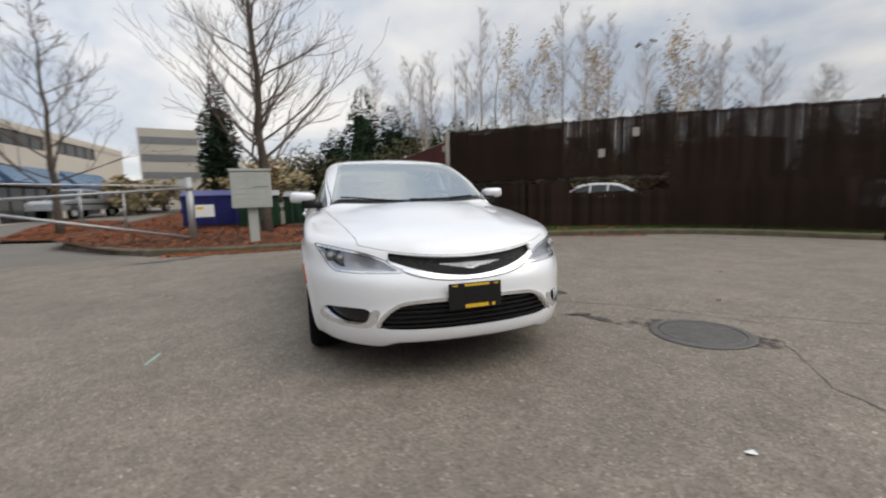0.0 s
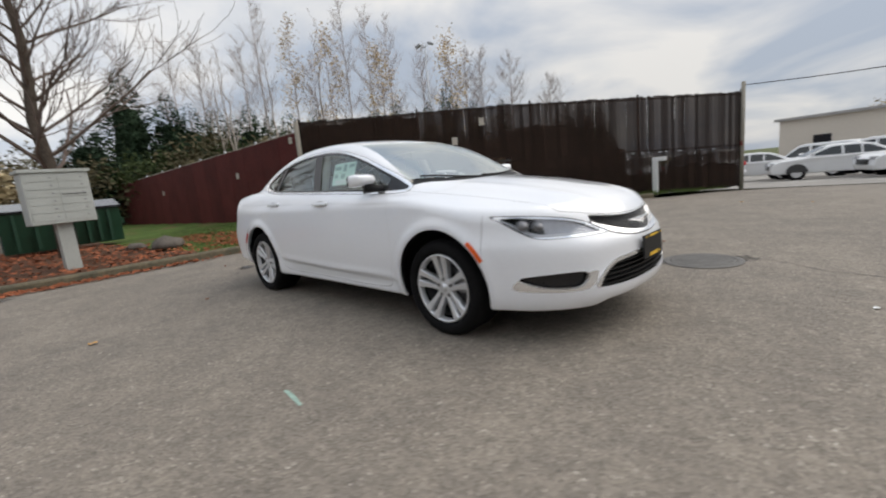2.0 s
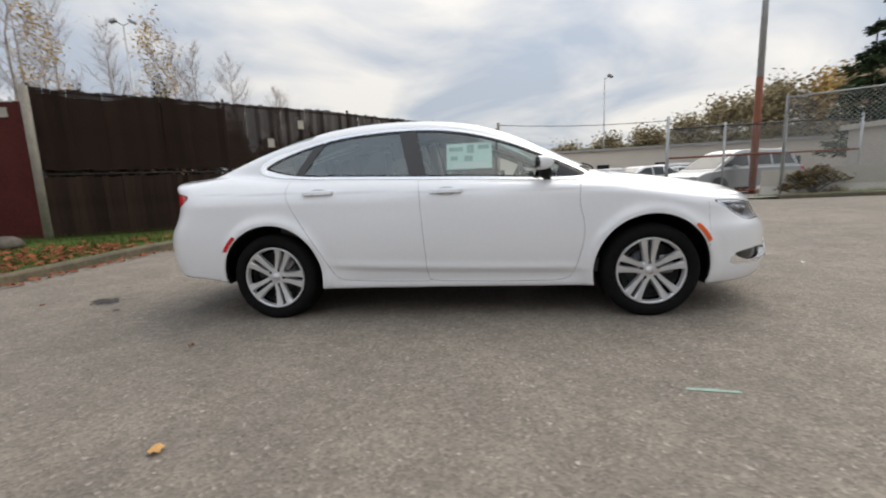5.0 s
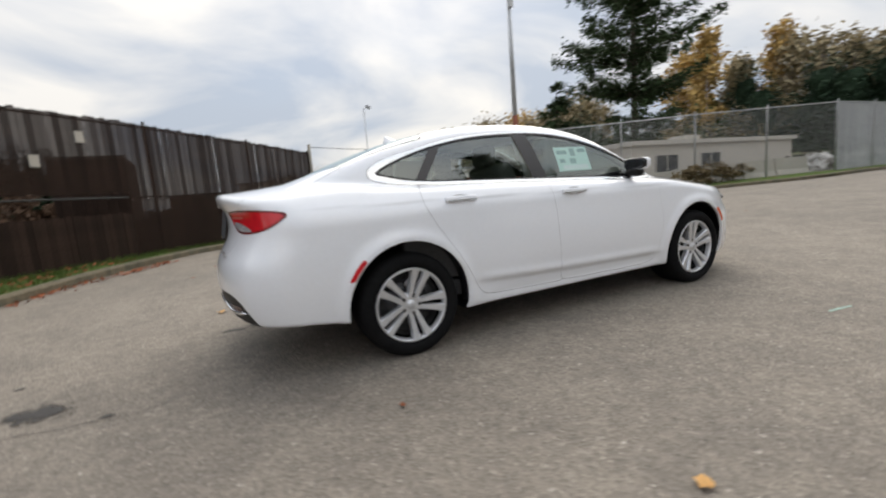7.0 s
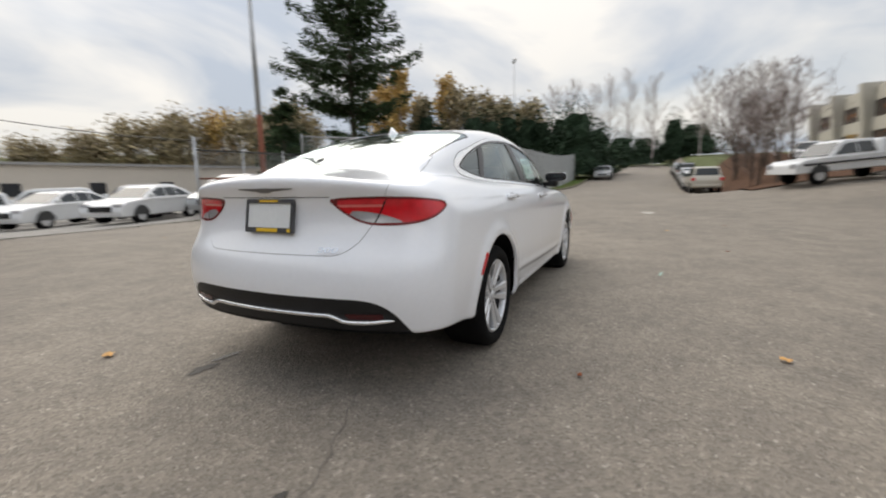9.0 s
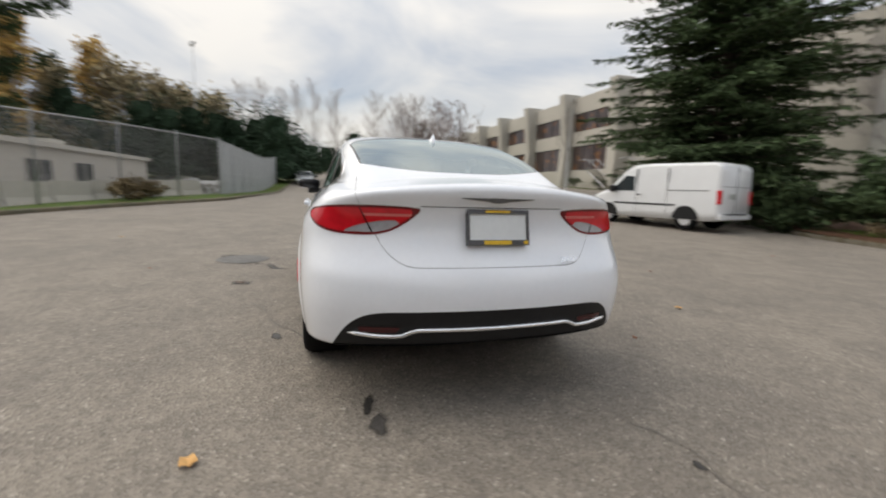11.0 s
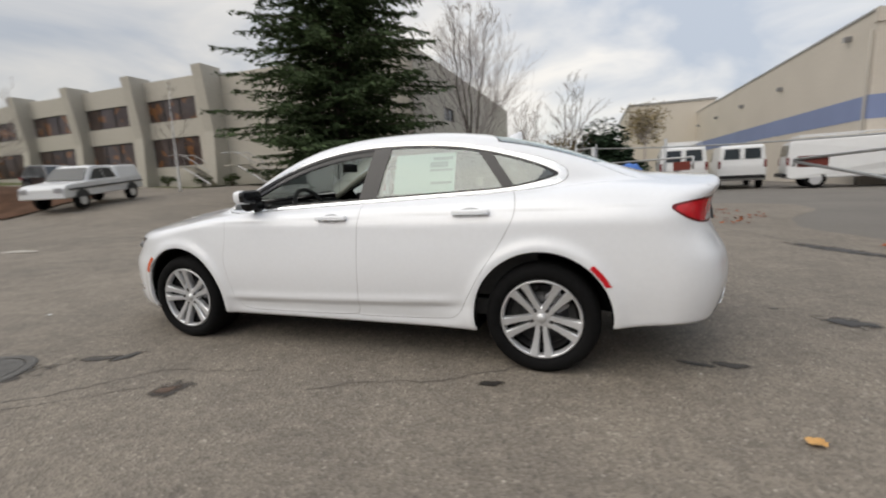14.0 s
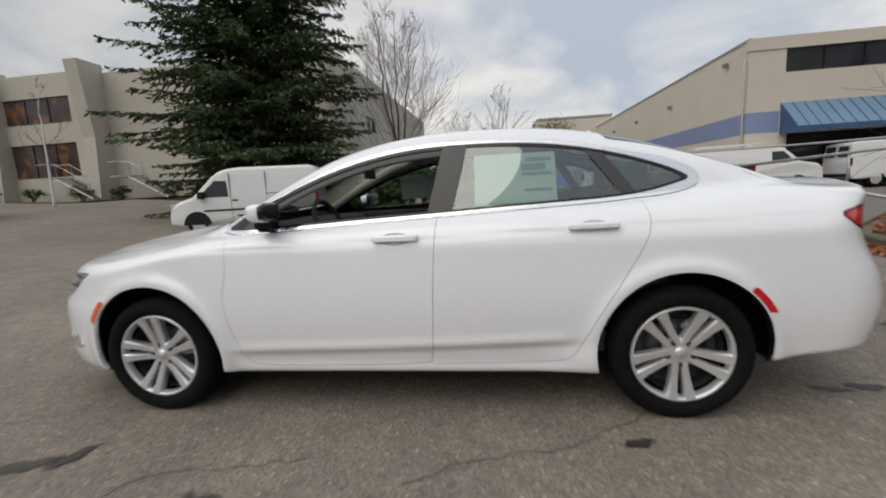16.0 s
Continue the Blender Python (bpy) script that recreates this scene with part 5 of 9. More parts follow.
def sheet(name, x0, x1, y0, y1, dx, material, lift=0.0, keep=None, label="", category="", kind="structure", extra=None):
    nx, ny = int(round((x1 - x0) / dx)) + 1, int(round((y1 - y0) / dx)) + 1
    xs, ys = np.linspace(x0, x1, nx), np.linspace(y0, y1, ny)
    gx, gy = np.meshgrid(xs, ys, indexing="ij")
    s = Skin(np.stack([gx, gy, 0 * gx], -1).reshape(-1, 3))
    polys = [(i * ny + j, (i + 1) * ny + j, (i + 1) * ny + j + 1, i * ny + j + 1) for i in range(nx - 1) for j in range(ny - 1)]
    if keep:
        polys, _ = s.cut(polys, lambda v: keep(v[:, 0], v[:, 1]))
    s.v[:, 2] = rise(s.v[:, 0], s.v[:, 1]) + lift
    if extra is not None:
        s.v[:, 2] += extra(s.v[:, 0], s.v[:, 1])
    used = sorted({i for p in polys for i in p})
    w = {i: k for k, i in enumerate(used)}
    return tagged(obj(name, s.v[used], [tuple(w[i] for i in p) for p in polys], material, smooth=True), label, category, "", kind)


WEST = [(-3.2, -8.0), (-4.5, -5.9), (-5.75, -4.1), (-5.42, -2.4), (-5.4, 0.6), (-5.45, 2.6), (-4.8, 4.9), (-3.9, 6.9), (-2.5, 9.0), (-0.9, 10.3)]
SOUTH = [(5.2, -13.1), (4.0, -12.6), (2.0, -11.8), (0.1, -11.0), (-1.4, -9.7)]
NORTH = [(8.0, 8.6), (10.4, 7.7), (14.0, 6.2), (17.5, 4.4), (28, 4.1), (52, 3.6)]
ROAD = smooth_loop(SOUTH + [(-3.0, -10.5), (-5.6, -12.5), (-7.4, -10.4), (-4.9, -6.4)] + WEST[2:] + [(-0.5, 10.6), (0.2, 13.9), (6.9, 13.5), (7.6, 9.9)] + NORTH
                   + [(110, 0), (110, -9), (50, -7.4), (23, -6.5), (20.0, -5.9), (18.7, -6.0), (19.2, -7.6), (20.4, -9.7), (22.8, -12.6), (40, -13.2), (40, -16.5), (40, -19.2), (17, -19.2), (10.5, -16.5), (7.5, -14.4)], 1)
road_side = lambda x, y: outline(x, y, ROAD)
sheet("ground", -62, 130, -62, 62, 2.0, M_FIELD, -0.22, label="rough grass and dirt ground", category="ground")
far_v = [(-1500, -1500, -2.4), (1500, -1500, -2.4), (1500, 1500, -2.4), (-1500, 1500, -2.4)]
tagged(obj("ground_distance", far_v, [(0, 1, 2, 3)], M_FIELD), "distant level ground", "ground", "", "structure")
sheet("road", -10, 110, -20, 16, 0.5, M_ASPHALT, 0.0, road_side, "worn grey asphalt of the turning circle and street", "road")
FENCE_A, FENCE_B, RED_END = (-8.3, 3.55), (0.61, 13.9), (-37.5, 1.8)
VERGE = [(-5.48, -0.2), (-5.55, 2.7), (-4.9, 5.0), (-4.0, 7.0), (-2.6, 9.1), (-1.0, 10.4), (0.4, 13.6), (-0.1, 14.3), (-9.3, 4.4), (-38, 3.2), (-38, -1.8), (-9, -0.9)]
sheet("grass_verge", -38, 1, -2, 18, 0.5, M_GRASS, 0.10, lambda x, y: outline(x, y, VERGE), "patchy grass verge behind the kerb", "grass",
      extra=lambda x, y: 0.10 * step(-x, 6, 9) + 0.025 * np.sin(3.1 * x) * np.sin(2.7 * y))
MULCH = [(-5.48, -0.2), (-5.5, -2.4), (-5.85, -4.2), (-6.6, -5.2), (-9.0, -7.3), (-13, -8.5), (-38, -8.5), (-38, -1.8), (-9, -0.9)]
sheet("mulch_bed", -38, -4, -9, 0, 0.5, M_DIRT, 0.10, lambda x, y: outline(x, y, MULCH), "brown mulch bed strewn with leaves", "ground",
      extra=lambda x, y: 0.10 * step(-x, 6, 9) + 0.03 * np.sin(2.3 * x) * np.sin(3.7 * y))
SOUTHBED = [(5.3, -13.2), (2.0, -11.9), (0.0, -11.15), (-1.5, -9.8), (-2.8, -10.3), (-2.6, -15.5), (3, -21), (9.5, -19), (10, -16.8), (7.2, -14.6)]
sheet("shrub_bed", -4, 11, -22, -10, 0.5, M_DIRT, 0.08, lambda x, y: outline(x, y, SOUTHBED), "brown mulch under the trees", "ground", extra=lambda x, y: 0.10 * step(-y, 11, 14))
BANK = [(20.2, -9.7), (19.0, -7.6), (18.5, -5.95), (20, -5.75), (23, -6.3), (50, -7.1), (50, -13.3), (40, -13.3), (22.7, -12.8)]
sheet("planted_bank", 15, 51, -14, -6, 0.5, M_DIRT, 0.06, lambda x, y: outline(x, y, BANK), "mulched bank above the street", "ground",
      extra=lambda x, y: 0.45 * step(-y, 7.2, 10.5) * step(x, 20, 24))
YARD = [(-16, 9.0), (-9.4, 4.9), (-0.15, 14.45), (0.5, 13.85), (6.9, 13.4), (7.5, 9.8), (13, 9.4), (22, 7), (40, 8), (40, 45), (-20, 45)]
sheet("gravel_yard", -20, 40, 4, 45, 1.0, M_GRAVEL, 0.02, lambda x, y: outline(x, y, YARD), "grey gravel storage yard", "ground")
LOT = [(-2.5, -10.0), (-3.5, -7.0), (-4.9, -4.2), (-5.8, -4.0), (-6.6, -4.95), (-9.0, -7.05), (-13, -8.25), (-60, -8.35), (-60, -23), (-3, -40), (-2.6, -15.6)]
sheet("car_park", -60, -2, -42, -4, 0.5, M_LOT, -0.008, lambda x, y: outline(x, y, LOT), "grey asphalt car park behind the gate", "ground")
ISLAND = [(-12.4, -10.4), (-11.5, -8.0), (-15.5, -8.9), (-21.0, -9.6), (-22.5, -13.2), (-17.0, -11.9)]
sheet("leaf_island", -23, -11, -14, -7, 0.5, M_DIRT, 0.07, lambda x, y: outline(x, y, ISLAND), "low mulched island strewn with leaves across the drive", "ground")
NEDGE = [(8.0, 8.7), (10.4, 7.85), (14.0, 6.4), (17.5, 4.6), (28, 4.3), (52, 3.8), (52, 5.2), (20, 6.6), (13, 9.4), (7.6, 9.8)]
sheet("street_verge", 7, 53, 3, 11, 0.5, M_GRASS, 0.09, lambda x, y: outline(x, y, NEDGE), "dry grass strip along the fence", "grass")


def kerb(name, path, material, label, height=0.13, width=0.16):
    """A kerb stone line swept along a path, its outer face to the right of the way."""
    p = np.array(path, float)
    for _ in range(2):
        q = [p[0]]
        for a, b in zip(p[:-1], p[1:]):
            q += [a * 0.75 + b * 0.25, a * 0.25 + b * 0.75]
        p = np.array(q + [p[-1]])
    v, f = [], []
    prof = [(0.0, -0.05), (0.005, height - 0.03), (0.03, height), (width, height), (width, -0.05)]
    for i, (x, y) in enumerate(p):
        d = p[min(i + 1, len(p) - 1)] - p[max(i - 1, 0)]
        d /= np.linalg.norm(d)
        n = np.array([d[1], -d[0]]) * -1
        for a, b in prof:
            wob = 0.008 * math.sin(7.3 * i + 3 * a)
            v.append((x + n[0] * (a + wob), y + n[1] * (a + wob), h(x, y) + b + wob * 0.5))
    k = len(prof)
    for i in range(len(p) - 1):
        for j in range(k - 1):
            f.append((i * k + j, i * k + j + 1, (i + 1) * k + j + 1, (i + 1) * k + j))
    return tagged(obj(name, v, f, material), label, "kerb", "", "structure")


kerb("kerb_west", WEST[2:], M_KERBY, "weathered kerb with worn ochre paint round the turning circle")
kerb("kerb_drive", [(-13, -8.4), (-9.0, -7.2), (-6.6, -5.1), (-5.75, -4.1)], M_KERB, "weathered kerb along the gated drive")
kerb("kerb_south", SOUTH, M_KERB, "weathered kerb below the shrubs", 0.11)
kerb("kerb_north", NORTH, M_KERBY, "kerb with worn yellow paint", 0.12)


# ---- marks on the asphalt ----
def blot(name, x, y, rx, ry, rz, material, label, category="stain", z=0.004, rough=0.25, n=28, seed=1):
    rnd = random.Random(seed)
    ph = [rnd.uniform(0, 6.28) for _ in range(4)]
    v = [(0, 0, 0.001)]
    for k in range(n):
        a = 2 * math.pi * k / n
        r = 1 + rough * (0.5 * math.sin(2 * a + ph[0]) + 0.35 * math.sin(3 * a + ph[1]) + 0.25 * math.sin(7 * a + ph[2]) + 0.15 * math.sin(11 * a + ph[3]))
        v.append((rx * r * math.cos(a), ry * r * math.sin(a), 0))
    ob = obj(name, v, [(0, 1 + k, 1 + (k + 1) % n) for k in range(n)], material)
    ob.matrix_basis = pose(x, y, h(x, y) + z, 0, 0, rz)
    return tagged(ob, label, category)


for i, (x, y, rx, ry, rz, mt, lb) in enumerate([
        (2.27, 1.85, 0.52, 0.30, 30, M_PATCH, "dark tarry patch round the manhole"), (1.66, 1.40, 0.20, 0.08, 15, M_PATCH, "dark patch in the asphalt"),
        (1.504, 1.331, 0.15, 0.06, 60, M_STAIN, "small dark oil stain"), (0.704, 1.627, 0.17, 0.12, 30, M_PATCH, "dark sunken patch in the asphalt"),
        (-1.12, 1.10, 0.09, 0.055, 10, M_STAIN, "small dark oil stain"), (-2.229, 0.586, 0.13, 0.035, -15, M_STAIN, "dark oil drips behind the car"),
        (-2.42, 0.55, 0.14, 0.06, -10, M_PATCH, "faint oil stain behind the car"), (-3.015, -0.655, 0.05, 0.028, 0, M_STAIN, "small dark oil spot"),
        (-3.37, -0.38, 0.22, 0.15, -30, M_STAIN, "large dark oil stain"), (-3.63, 0.15, 0.04, 0.03, 0, M_STAIN, "small dark oil spot"),
        (-4.6, -3.6, 0.75, 0.22, -60, M_STAIN, "damp dark stain along the kerb"),
        (9.4, -1.9, 0.45, 0.18, 0, M_CONCD, "pale worn patch on the street")]):
    blot("asphalt_stain", x, y, rx, ry, rz, mt, lb, seed=i + 3, rough=0.32, z=0.0035 + 0.0012 * (i % 3))
man = thing("manhole", "round cast-iron manhole cover in a tarred ring", "manhole", (2.27, 1.84, 0.006))
v, f = disc_geo([(0.0, 0.006), (0.27, 0.006), (0.28, 0.0)], 40, "z")
cover = obj("cover", v, f, M_IRON, man, "cast-iron lid")
v, f = disc_geo([(0.285, 0.004), (0.33, 0.005), (0.345, 0.0)], 40, "z")
obj("ring", v, f, M_IRON, man)
for k in range(9):
    y0 = -0.2 + 0.05 * k
    w2 = math.sqrt(0.25**2 - y0**2)
    box("rib", -w2, w2, y0 - 0.010, y0 + 0.010, 0.005, 0.0072, M_IRON, cover)


def crack(points, width, label):
    rnd = random.Random(len(points))
    pts = []
    for a, b in zip(points[:-1], points[1:]):
        for k in range(7):
            t = k / 7
            pts.append((a[0] + (b[0] - a[0]) * t + rnd.uniform(-0.018, 0.018), a[1] + (b[1] - a[1]) * t + rnd.uniform(-0.018, 0.018)))
    v, f = [], []
    for i, (x, y) in enumerate(pts):
        d = Vector((pts[min(i + 1, len(pts) - 1)][0] - pts[max(i - 1, 0)][0], pts[min(i + 1, len(pts) - 1)][1] - pts[max(i - 1, 0)][1])).normalized()
        w = width * rnd.uniform(0.15, 0.75)
        v += [(x - d.y * w, y + d.x * w, h(x, y) + 0.0032), (x + d.y * w, y - d.x * w, h(x, y) + 0.0032)]
    for i in range(len(pts) - 1):
        f.append((2 * i, 2 * i + 1, 2 * i + 3, 2 * i + 2))
    tagged(obj("asphalt_crack", v, f, M_CRACK), label, "crack")


crack([(2.3, 2.5), (1.39, 1.88), (1.21, 1.67), (1.01, 1.42), (0.58, 1.35), (0.31, 1.27)], 0.009, "thin dark crack in the asphalt beside the car")
crack([(-0.12, 1.41), (-0.39, 1.26), (-0.76, 1.16), (-1.01, 1.01), (-1.3, 0.80)], 0.009, "thin dark crack in the asphalt beside the car")
crack([(1.9, 1.9), (2.6, 2.2), (3.2, 1.7), (3.9, 1.5), (5.0, 1.7)], 0.010, "thin dark crack near the manhole")
crack([(0.9, 1.65), (1.9, 2.4), (2.6, 3.2), (3.2, 4.3)], 0.008, "thin dark crack across the asphalt")
crack([(-2.16, -0.34), (-2.44, -0.52), (-2.9, -0.7), (-3.6, -0.6)], 0.007, "thin dark crack behind the car")

crack([(-3.75, -6.24), (-4.27, -4.87), (-4.62, -3.7), (-4.75, -3.1)], 0.035, "dark dirty joint at the mouth of the drive")
crack([(-7.6, -8.6), (-8.28, -7.25), (-8.6, -6.85)], 0.03, "dark dirty joint across the drive")
blot("rust_patch", 0.71, 1.63, 0.10, 0.065, 30, M_RUSTP, "reddish-brown hollow in the dark patch", "stain", z=0.008, seed=61)


def leaf(x, y, size, rz, material, label):
    v, f = [], []
    n = 12
    for k in range(n):
        a = 2 * math.pi * k / n
        r = size * (0.7 + 0.3 * math.cos(a)) * (1 + 0.22 * (k % 2))
        v.append((r * math.cos(a), 0.8 * r * math.sin(a), 0.006 + 0.012 * math.sin(a * 2) ** 2))
    v.append((0, 0, 0.004))
    ob = obj("fallen_leaf", v, [(k, (k + 1) % n, n) for k in range(n)], material)
    ob.matrix_basis = pose(x, y, h(x, y) + 0.006, 0, 0, rz)
    tagged(ob, label, "leaf", "leaves on the asphalt")


leaf(-2.535, 1.297, 0.050, 20, M_LEAFY, "dry yellow leaf lying on the asphalt")
leaf(-1.69, -1.466, 0.022, 40, M_FALLEN, "small reddish leaf lying on the asphalt")
leaf(-3.91, -0.506, 0.026, 130, M_FALLEN, "small reddish leaf lying on the asphalt")
leaf(-1.047, -2.526, 0.042, 80, M_LEAFY, "dry yellow leaf lying on the asphalt")
rnd = random.Random(5)
for k in range(26):
    a = rnd.uniform(0, 6.28)
    r = rnd.uniform(3.2, 8.0)
    x, y = r * math.cos(a) - 0.5, r * math.sin(a)
    if float(road_side(np.array([x]), np.array([y]))[0]) < -0.3 and abs(y) > 1.3:
        leaf(x, y, rnd.uniform(0.02, 0.04), rnd.uniform(0, 360), M_FALLEN if k % 3 else M_LEAFY, "small dry leaf lying on the asphalt")
v = [(1.16, -1.955, 0.003), (1.27, -1.97, 0.003), (1.39, -1.985, 0.003), (1.39, -1.968, 0.003), (1.28, -1.945, 0.003), (1.17, -1.935, 0.003)]
tagged(obj("chalk_mark", v, [(0, 1, 4, 5), (1, 2, 3, 4)], M_CHALK), "faint pale green survey mark on asphalt", "mark")
tagged(obj("paper_scrap", [(3.43, 0.74, 0.004), (3.46, 0.735, 0.012), (3.47, 0.775, 0.004), (3.44, 0.78, 0.010)], [(0, 1, 2, 3)], M_PAPERW), "crumpled white paper scrap on asphalt", "litter")


# ---- loose leaves and grass ----
def scatter(name, n, area, size, material, label, seed, lift=0.12, category="leaves", tall=False):
    rnd = random.Random(seed)
    v, f = [], []
    p = np.array(area)
    tries = 0
    while len(f) < n and tries < n * 8:
        tries += 1
        x, y = rnd.uniform(p[:, 0].min(), p[:, 0].max()), rnd.uniform(p[:, 1].min(), p[:, 1].max())
        if float(outline(np.array([x]), np.array([y]), area)[0]) > 0:
            continue
        z = h(x, y) + lift + 0.10 * float(step(np.array([-x]), 6, 9)[0]) * (x < -5)
        a, s = rnd.uniform(0, 6.28), size * rnd.uniform(0.6, 1.3)
        b = len(v)
        if tall:
            t = rnd.uniform(-0.4, 0.4) * s
            v += [(x - 0.05 * s, y, z - 0.04), (x + 0.05 * s, y, z - 0.04), (x + t, y + rnd.uniform(-0.4, 0.4) * s, z + s)]
            f.append((b, b + 1, b + 2))
        else:
            c, sn = math.cos(a) * s, math.sin(a) * s
            v += [(x - c, y - sn, z + rnd.uniform(0, 0.04)), (x + sn * 0.7, y - c * 0.7, z + rnd.uniform(0, 0.03)), (x + c, y + sn, z + rnd.uniform(0, 0.05)), (x - sn * 0.7, y + c * 0.7, z + rnd.uniform(0, 0.03))]
            f.append((b, b + 1, b + 2, b + 3))
    return tagged(obj(name, v, f, material), label, category, "", "stuff")


scatter("leaf_litter", 9000, [(-5.5, 0.6), (-5.6, -2.2), (-6.0, -4.2), (-6.8, -5.2), (-9.0, -7.2), (-16, -8), (-30, -8), (-30, -3), (-12, -1.8), (-8, -0.3)], 0.055, M_FALLEN, "rust-red fallen leaves over the mulch bed", 1, 0.125)
scatter("leaf_litter", 900, [(-5.55, 0.5), (-5.6, 2.4), (-6.4, 2.9), (-8.2, 1.6), (-9.5, 0.6), (-8.5, -0.2)], 0.05, M_FALLEN, "fallen leaves thick on the end of the verge", 17, 0.125)
scatter("leaf_litter", 260, [(-5.5, 0.4), (-5.6, 2.7), (-5.0, 5.0), (-4.1, 7.0), (-5.0, 7.3), (-6.3, 5.0), (-7.6, 2.4), (-8.0, 0.6)], 0.05, M_FALLEN, "rust-red fallen leaves along the verge", 2, 0.125)
scatter("gutter_leaves", 380, [(-5.35, -3.6), (-5.38, 2.5), (-4.8, 4.9), (-3.7, 6.9), (-3.4, 6.7), (-4.6, 4.7), (-5.15, 2.4), (-5.15, -3.6)], 0.04, M_FALLEN, "dry leaves lying in the gutter", 3, 0.006)
scatter("gutter_leaves", 640, [(-1.2, -10.9), (-1.6, -9.7), (-2.3, -8.7), (-3.0, -6.9), (-3.9, -7.1), (-3.8, -9.4), (-3.0, -10.2), (-2.0, -11.4)], 0.06, M_FALLEN, "heap of rust-red leaves at the drive's mouth", 4, 0.02)
scatter("gutter_leaves", 260, [(0.5, -11.6), (-1.2, -10.2), (-2.4, -8.6), (-4.4, -6.2), (-5.6, -8.4), (-3.6, -11.6), (-1.6, -12.0)], 0.05, M_FALLEN, "loose rust-red leaves across the drive", 14, 0.015)
scatter("leaf_litter", 2600, ISLAND, 0.06, M_FALLEN, "rust-red fallen leaves over the island across the drive", 15, -0.01)
scatter("gutter_leaves", 460, [(-5.66, -3.8), (-5.50, -2.4), (-5.45, -0.5), (-5.18, -0.5), (-5.10, -2.4), (-5.2, -3.8)], 0.04, M_FALLEN, "drift of rust-red leaves against the kerb", 16, 0.008)
scatter("leaf_litter", 420, [(5.0, -13.0), (2.0, -11.75), (0.1, -10.95), (-1.3, -9.8), (-1.6, -10.2), (0.0, -11.5), (2.0, -12.4), (4.9, -13.6)], 0.04, M_DRY, "pale dry litter along the south kerb", 18, 0.10)
scatter("verge_grass", 15000, VERGE[:9] + [(-13, 2.2), (-12, 0.2)], 0.085, M_GRASS, "short grass blades on the verge", 6, 0.12, "grass", True)
scatter("rough_grass", 3500, [(5.2, -13.9), (2.0, -12.7), (0.0, -11.8), (-1.7, -10.5), (-2.6, -11.5), (-2.2, -14), (1.5, -14.5), (4, -15)], 0.16, M_GRASS, "rough grass at the foot of the shrubs", 7, 0.12, "grass", True)
scatter("rough_grass", 3000, NEDGE, 0.10, M_DRY, "dry grass along the street fence", 8, 0.09, "grass", True)


# ---- trees ----
def limb(v, f, p, d, length, radius, depth, rnd, sides, droop=0.0, kids=3, spread=0.6, curve_amt=0.12, min_r=0.004):
    pts, n = [p.copy()], 5
    q, e = p.copy(), d.normalized()
    for i in range(n):
        e = (e + Vector((rnd.gauss(0, curve_amt), rnd.gauss(0, curve_amt), rnd.gauss(0, curve_amt * 0.6) + 0.06 - droop))).normalized()
        q = q + e * (length / n)
        pts.append(q.copy())
    tube_geo(pts, [max(min_r, radius * (1 - 0.62 * i / n)) for i in range(n + 1)], sides, v, f, cap=False)
    if depth > 0:
        for k in range(kids):
            t = rnd.uniform(0.25, 1.0)
            i = min(n - 1, int(t * n))
            b = pts[i].lerp(pts[i + 1], t * n - i)
            ax = Vector((rnd.gauss(0, 1), rnd.gauss(0, 1), rnd.gauss(0.2, 0.7)))
            nd = ((pts[i + 1] - pts[i]).normalized() + ax.normalized() * spread * rnd.uniform(0.7, 1.3)).normalized()
            limb(v, f, b, nd, length * rnd.uniform(0.45, 0.7), max(min_r, radius * (1 - 0.62 * t) * rnd.uniform(0.45, 0.65)), depth - 1, rnd, max(3, sides - 1), droop, kids, spread, curve_amt * 1.2, min_r)


def bare_tree(x, y, height, seed, label, trunk_r=0.14, limbs=26, depth=3, kids=4, spread=0.6, reach=0.42, low=0.14, mat_t=None, mat_b=None, min_r=0.004, up=0.35, lean=(0, 0), stems=1, name="bare_tree", group="", droop=0.0):
    rnd = random.Random(seed)
    t = thing(name, label, "tree", (x, y, h(x, y)), group=group)
    tv, tf, bv, bf = [], [], [], []
    for s in range(stems):
        n = 12
        off = Vector((rnd.gauss(0, 0.25), rnd.gauss(0, 0.25), 0)) if stems > 1 else Vector((0, 0, 0))
        pts = []
        sway = Vector((lean[0] + (rnd.gauss(0, 0.12) if stems > 1 else 0), lean[1] + (rnd.gauss(0, 0.12) if stems > 1 else 0), 0))
        for i in range(n + 1):
            u = i / n
            pts.append(off + sway * height * u + Vector((rnd.gauss(0, 0.012), rnd.gauss(0, 0.012), 0)) * height * u + Vector((0, 0, height * u - 0.15)))
        rad = [max(min_r, trunk_r * (1.25 if i == 0 else 1) * (1 - 0.93 * (i / n) ** 0.9)) for i in range(n + 1)]
        tube_geo(pts, rad, 9, tv, tf)
        for k in range(limbs):
            u = low + (1 - low) * (k + rnd.random()) / limbs
            i = min(n - 1, int(u * n))
            p = pts[i].lerp(pts[i + 1], u * n - i)
            a = k * 2.4 + rnd.uniform(-0.4, 0.4)
            d = Vector((math.cos(a), math.sin(a), up + 0.5 * u))
            limb(bv, bf, p, d, height * reach * (1.08 - u) * rnd.uniform(0.7, 1.15), trunk_r * (1 - 0.9 * u) * 0.33, depth - 1, rnd, 4, droop, kids, spread, 0.12, min_r)
    obj("trunk", tv, tf, mat_t or M_BARK, t, "", True)
    tagged(obj("branch_work", bv, bf, mat_b or M_TWIG, t, "bare twigs"), kind="stuff")
    return t


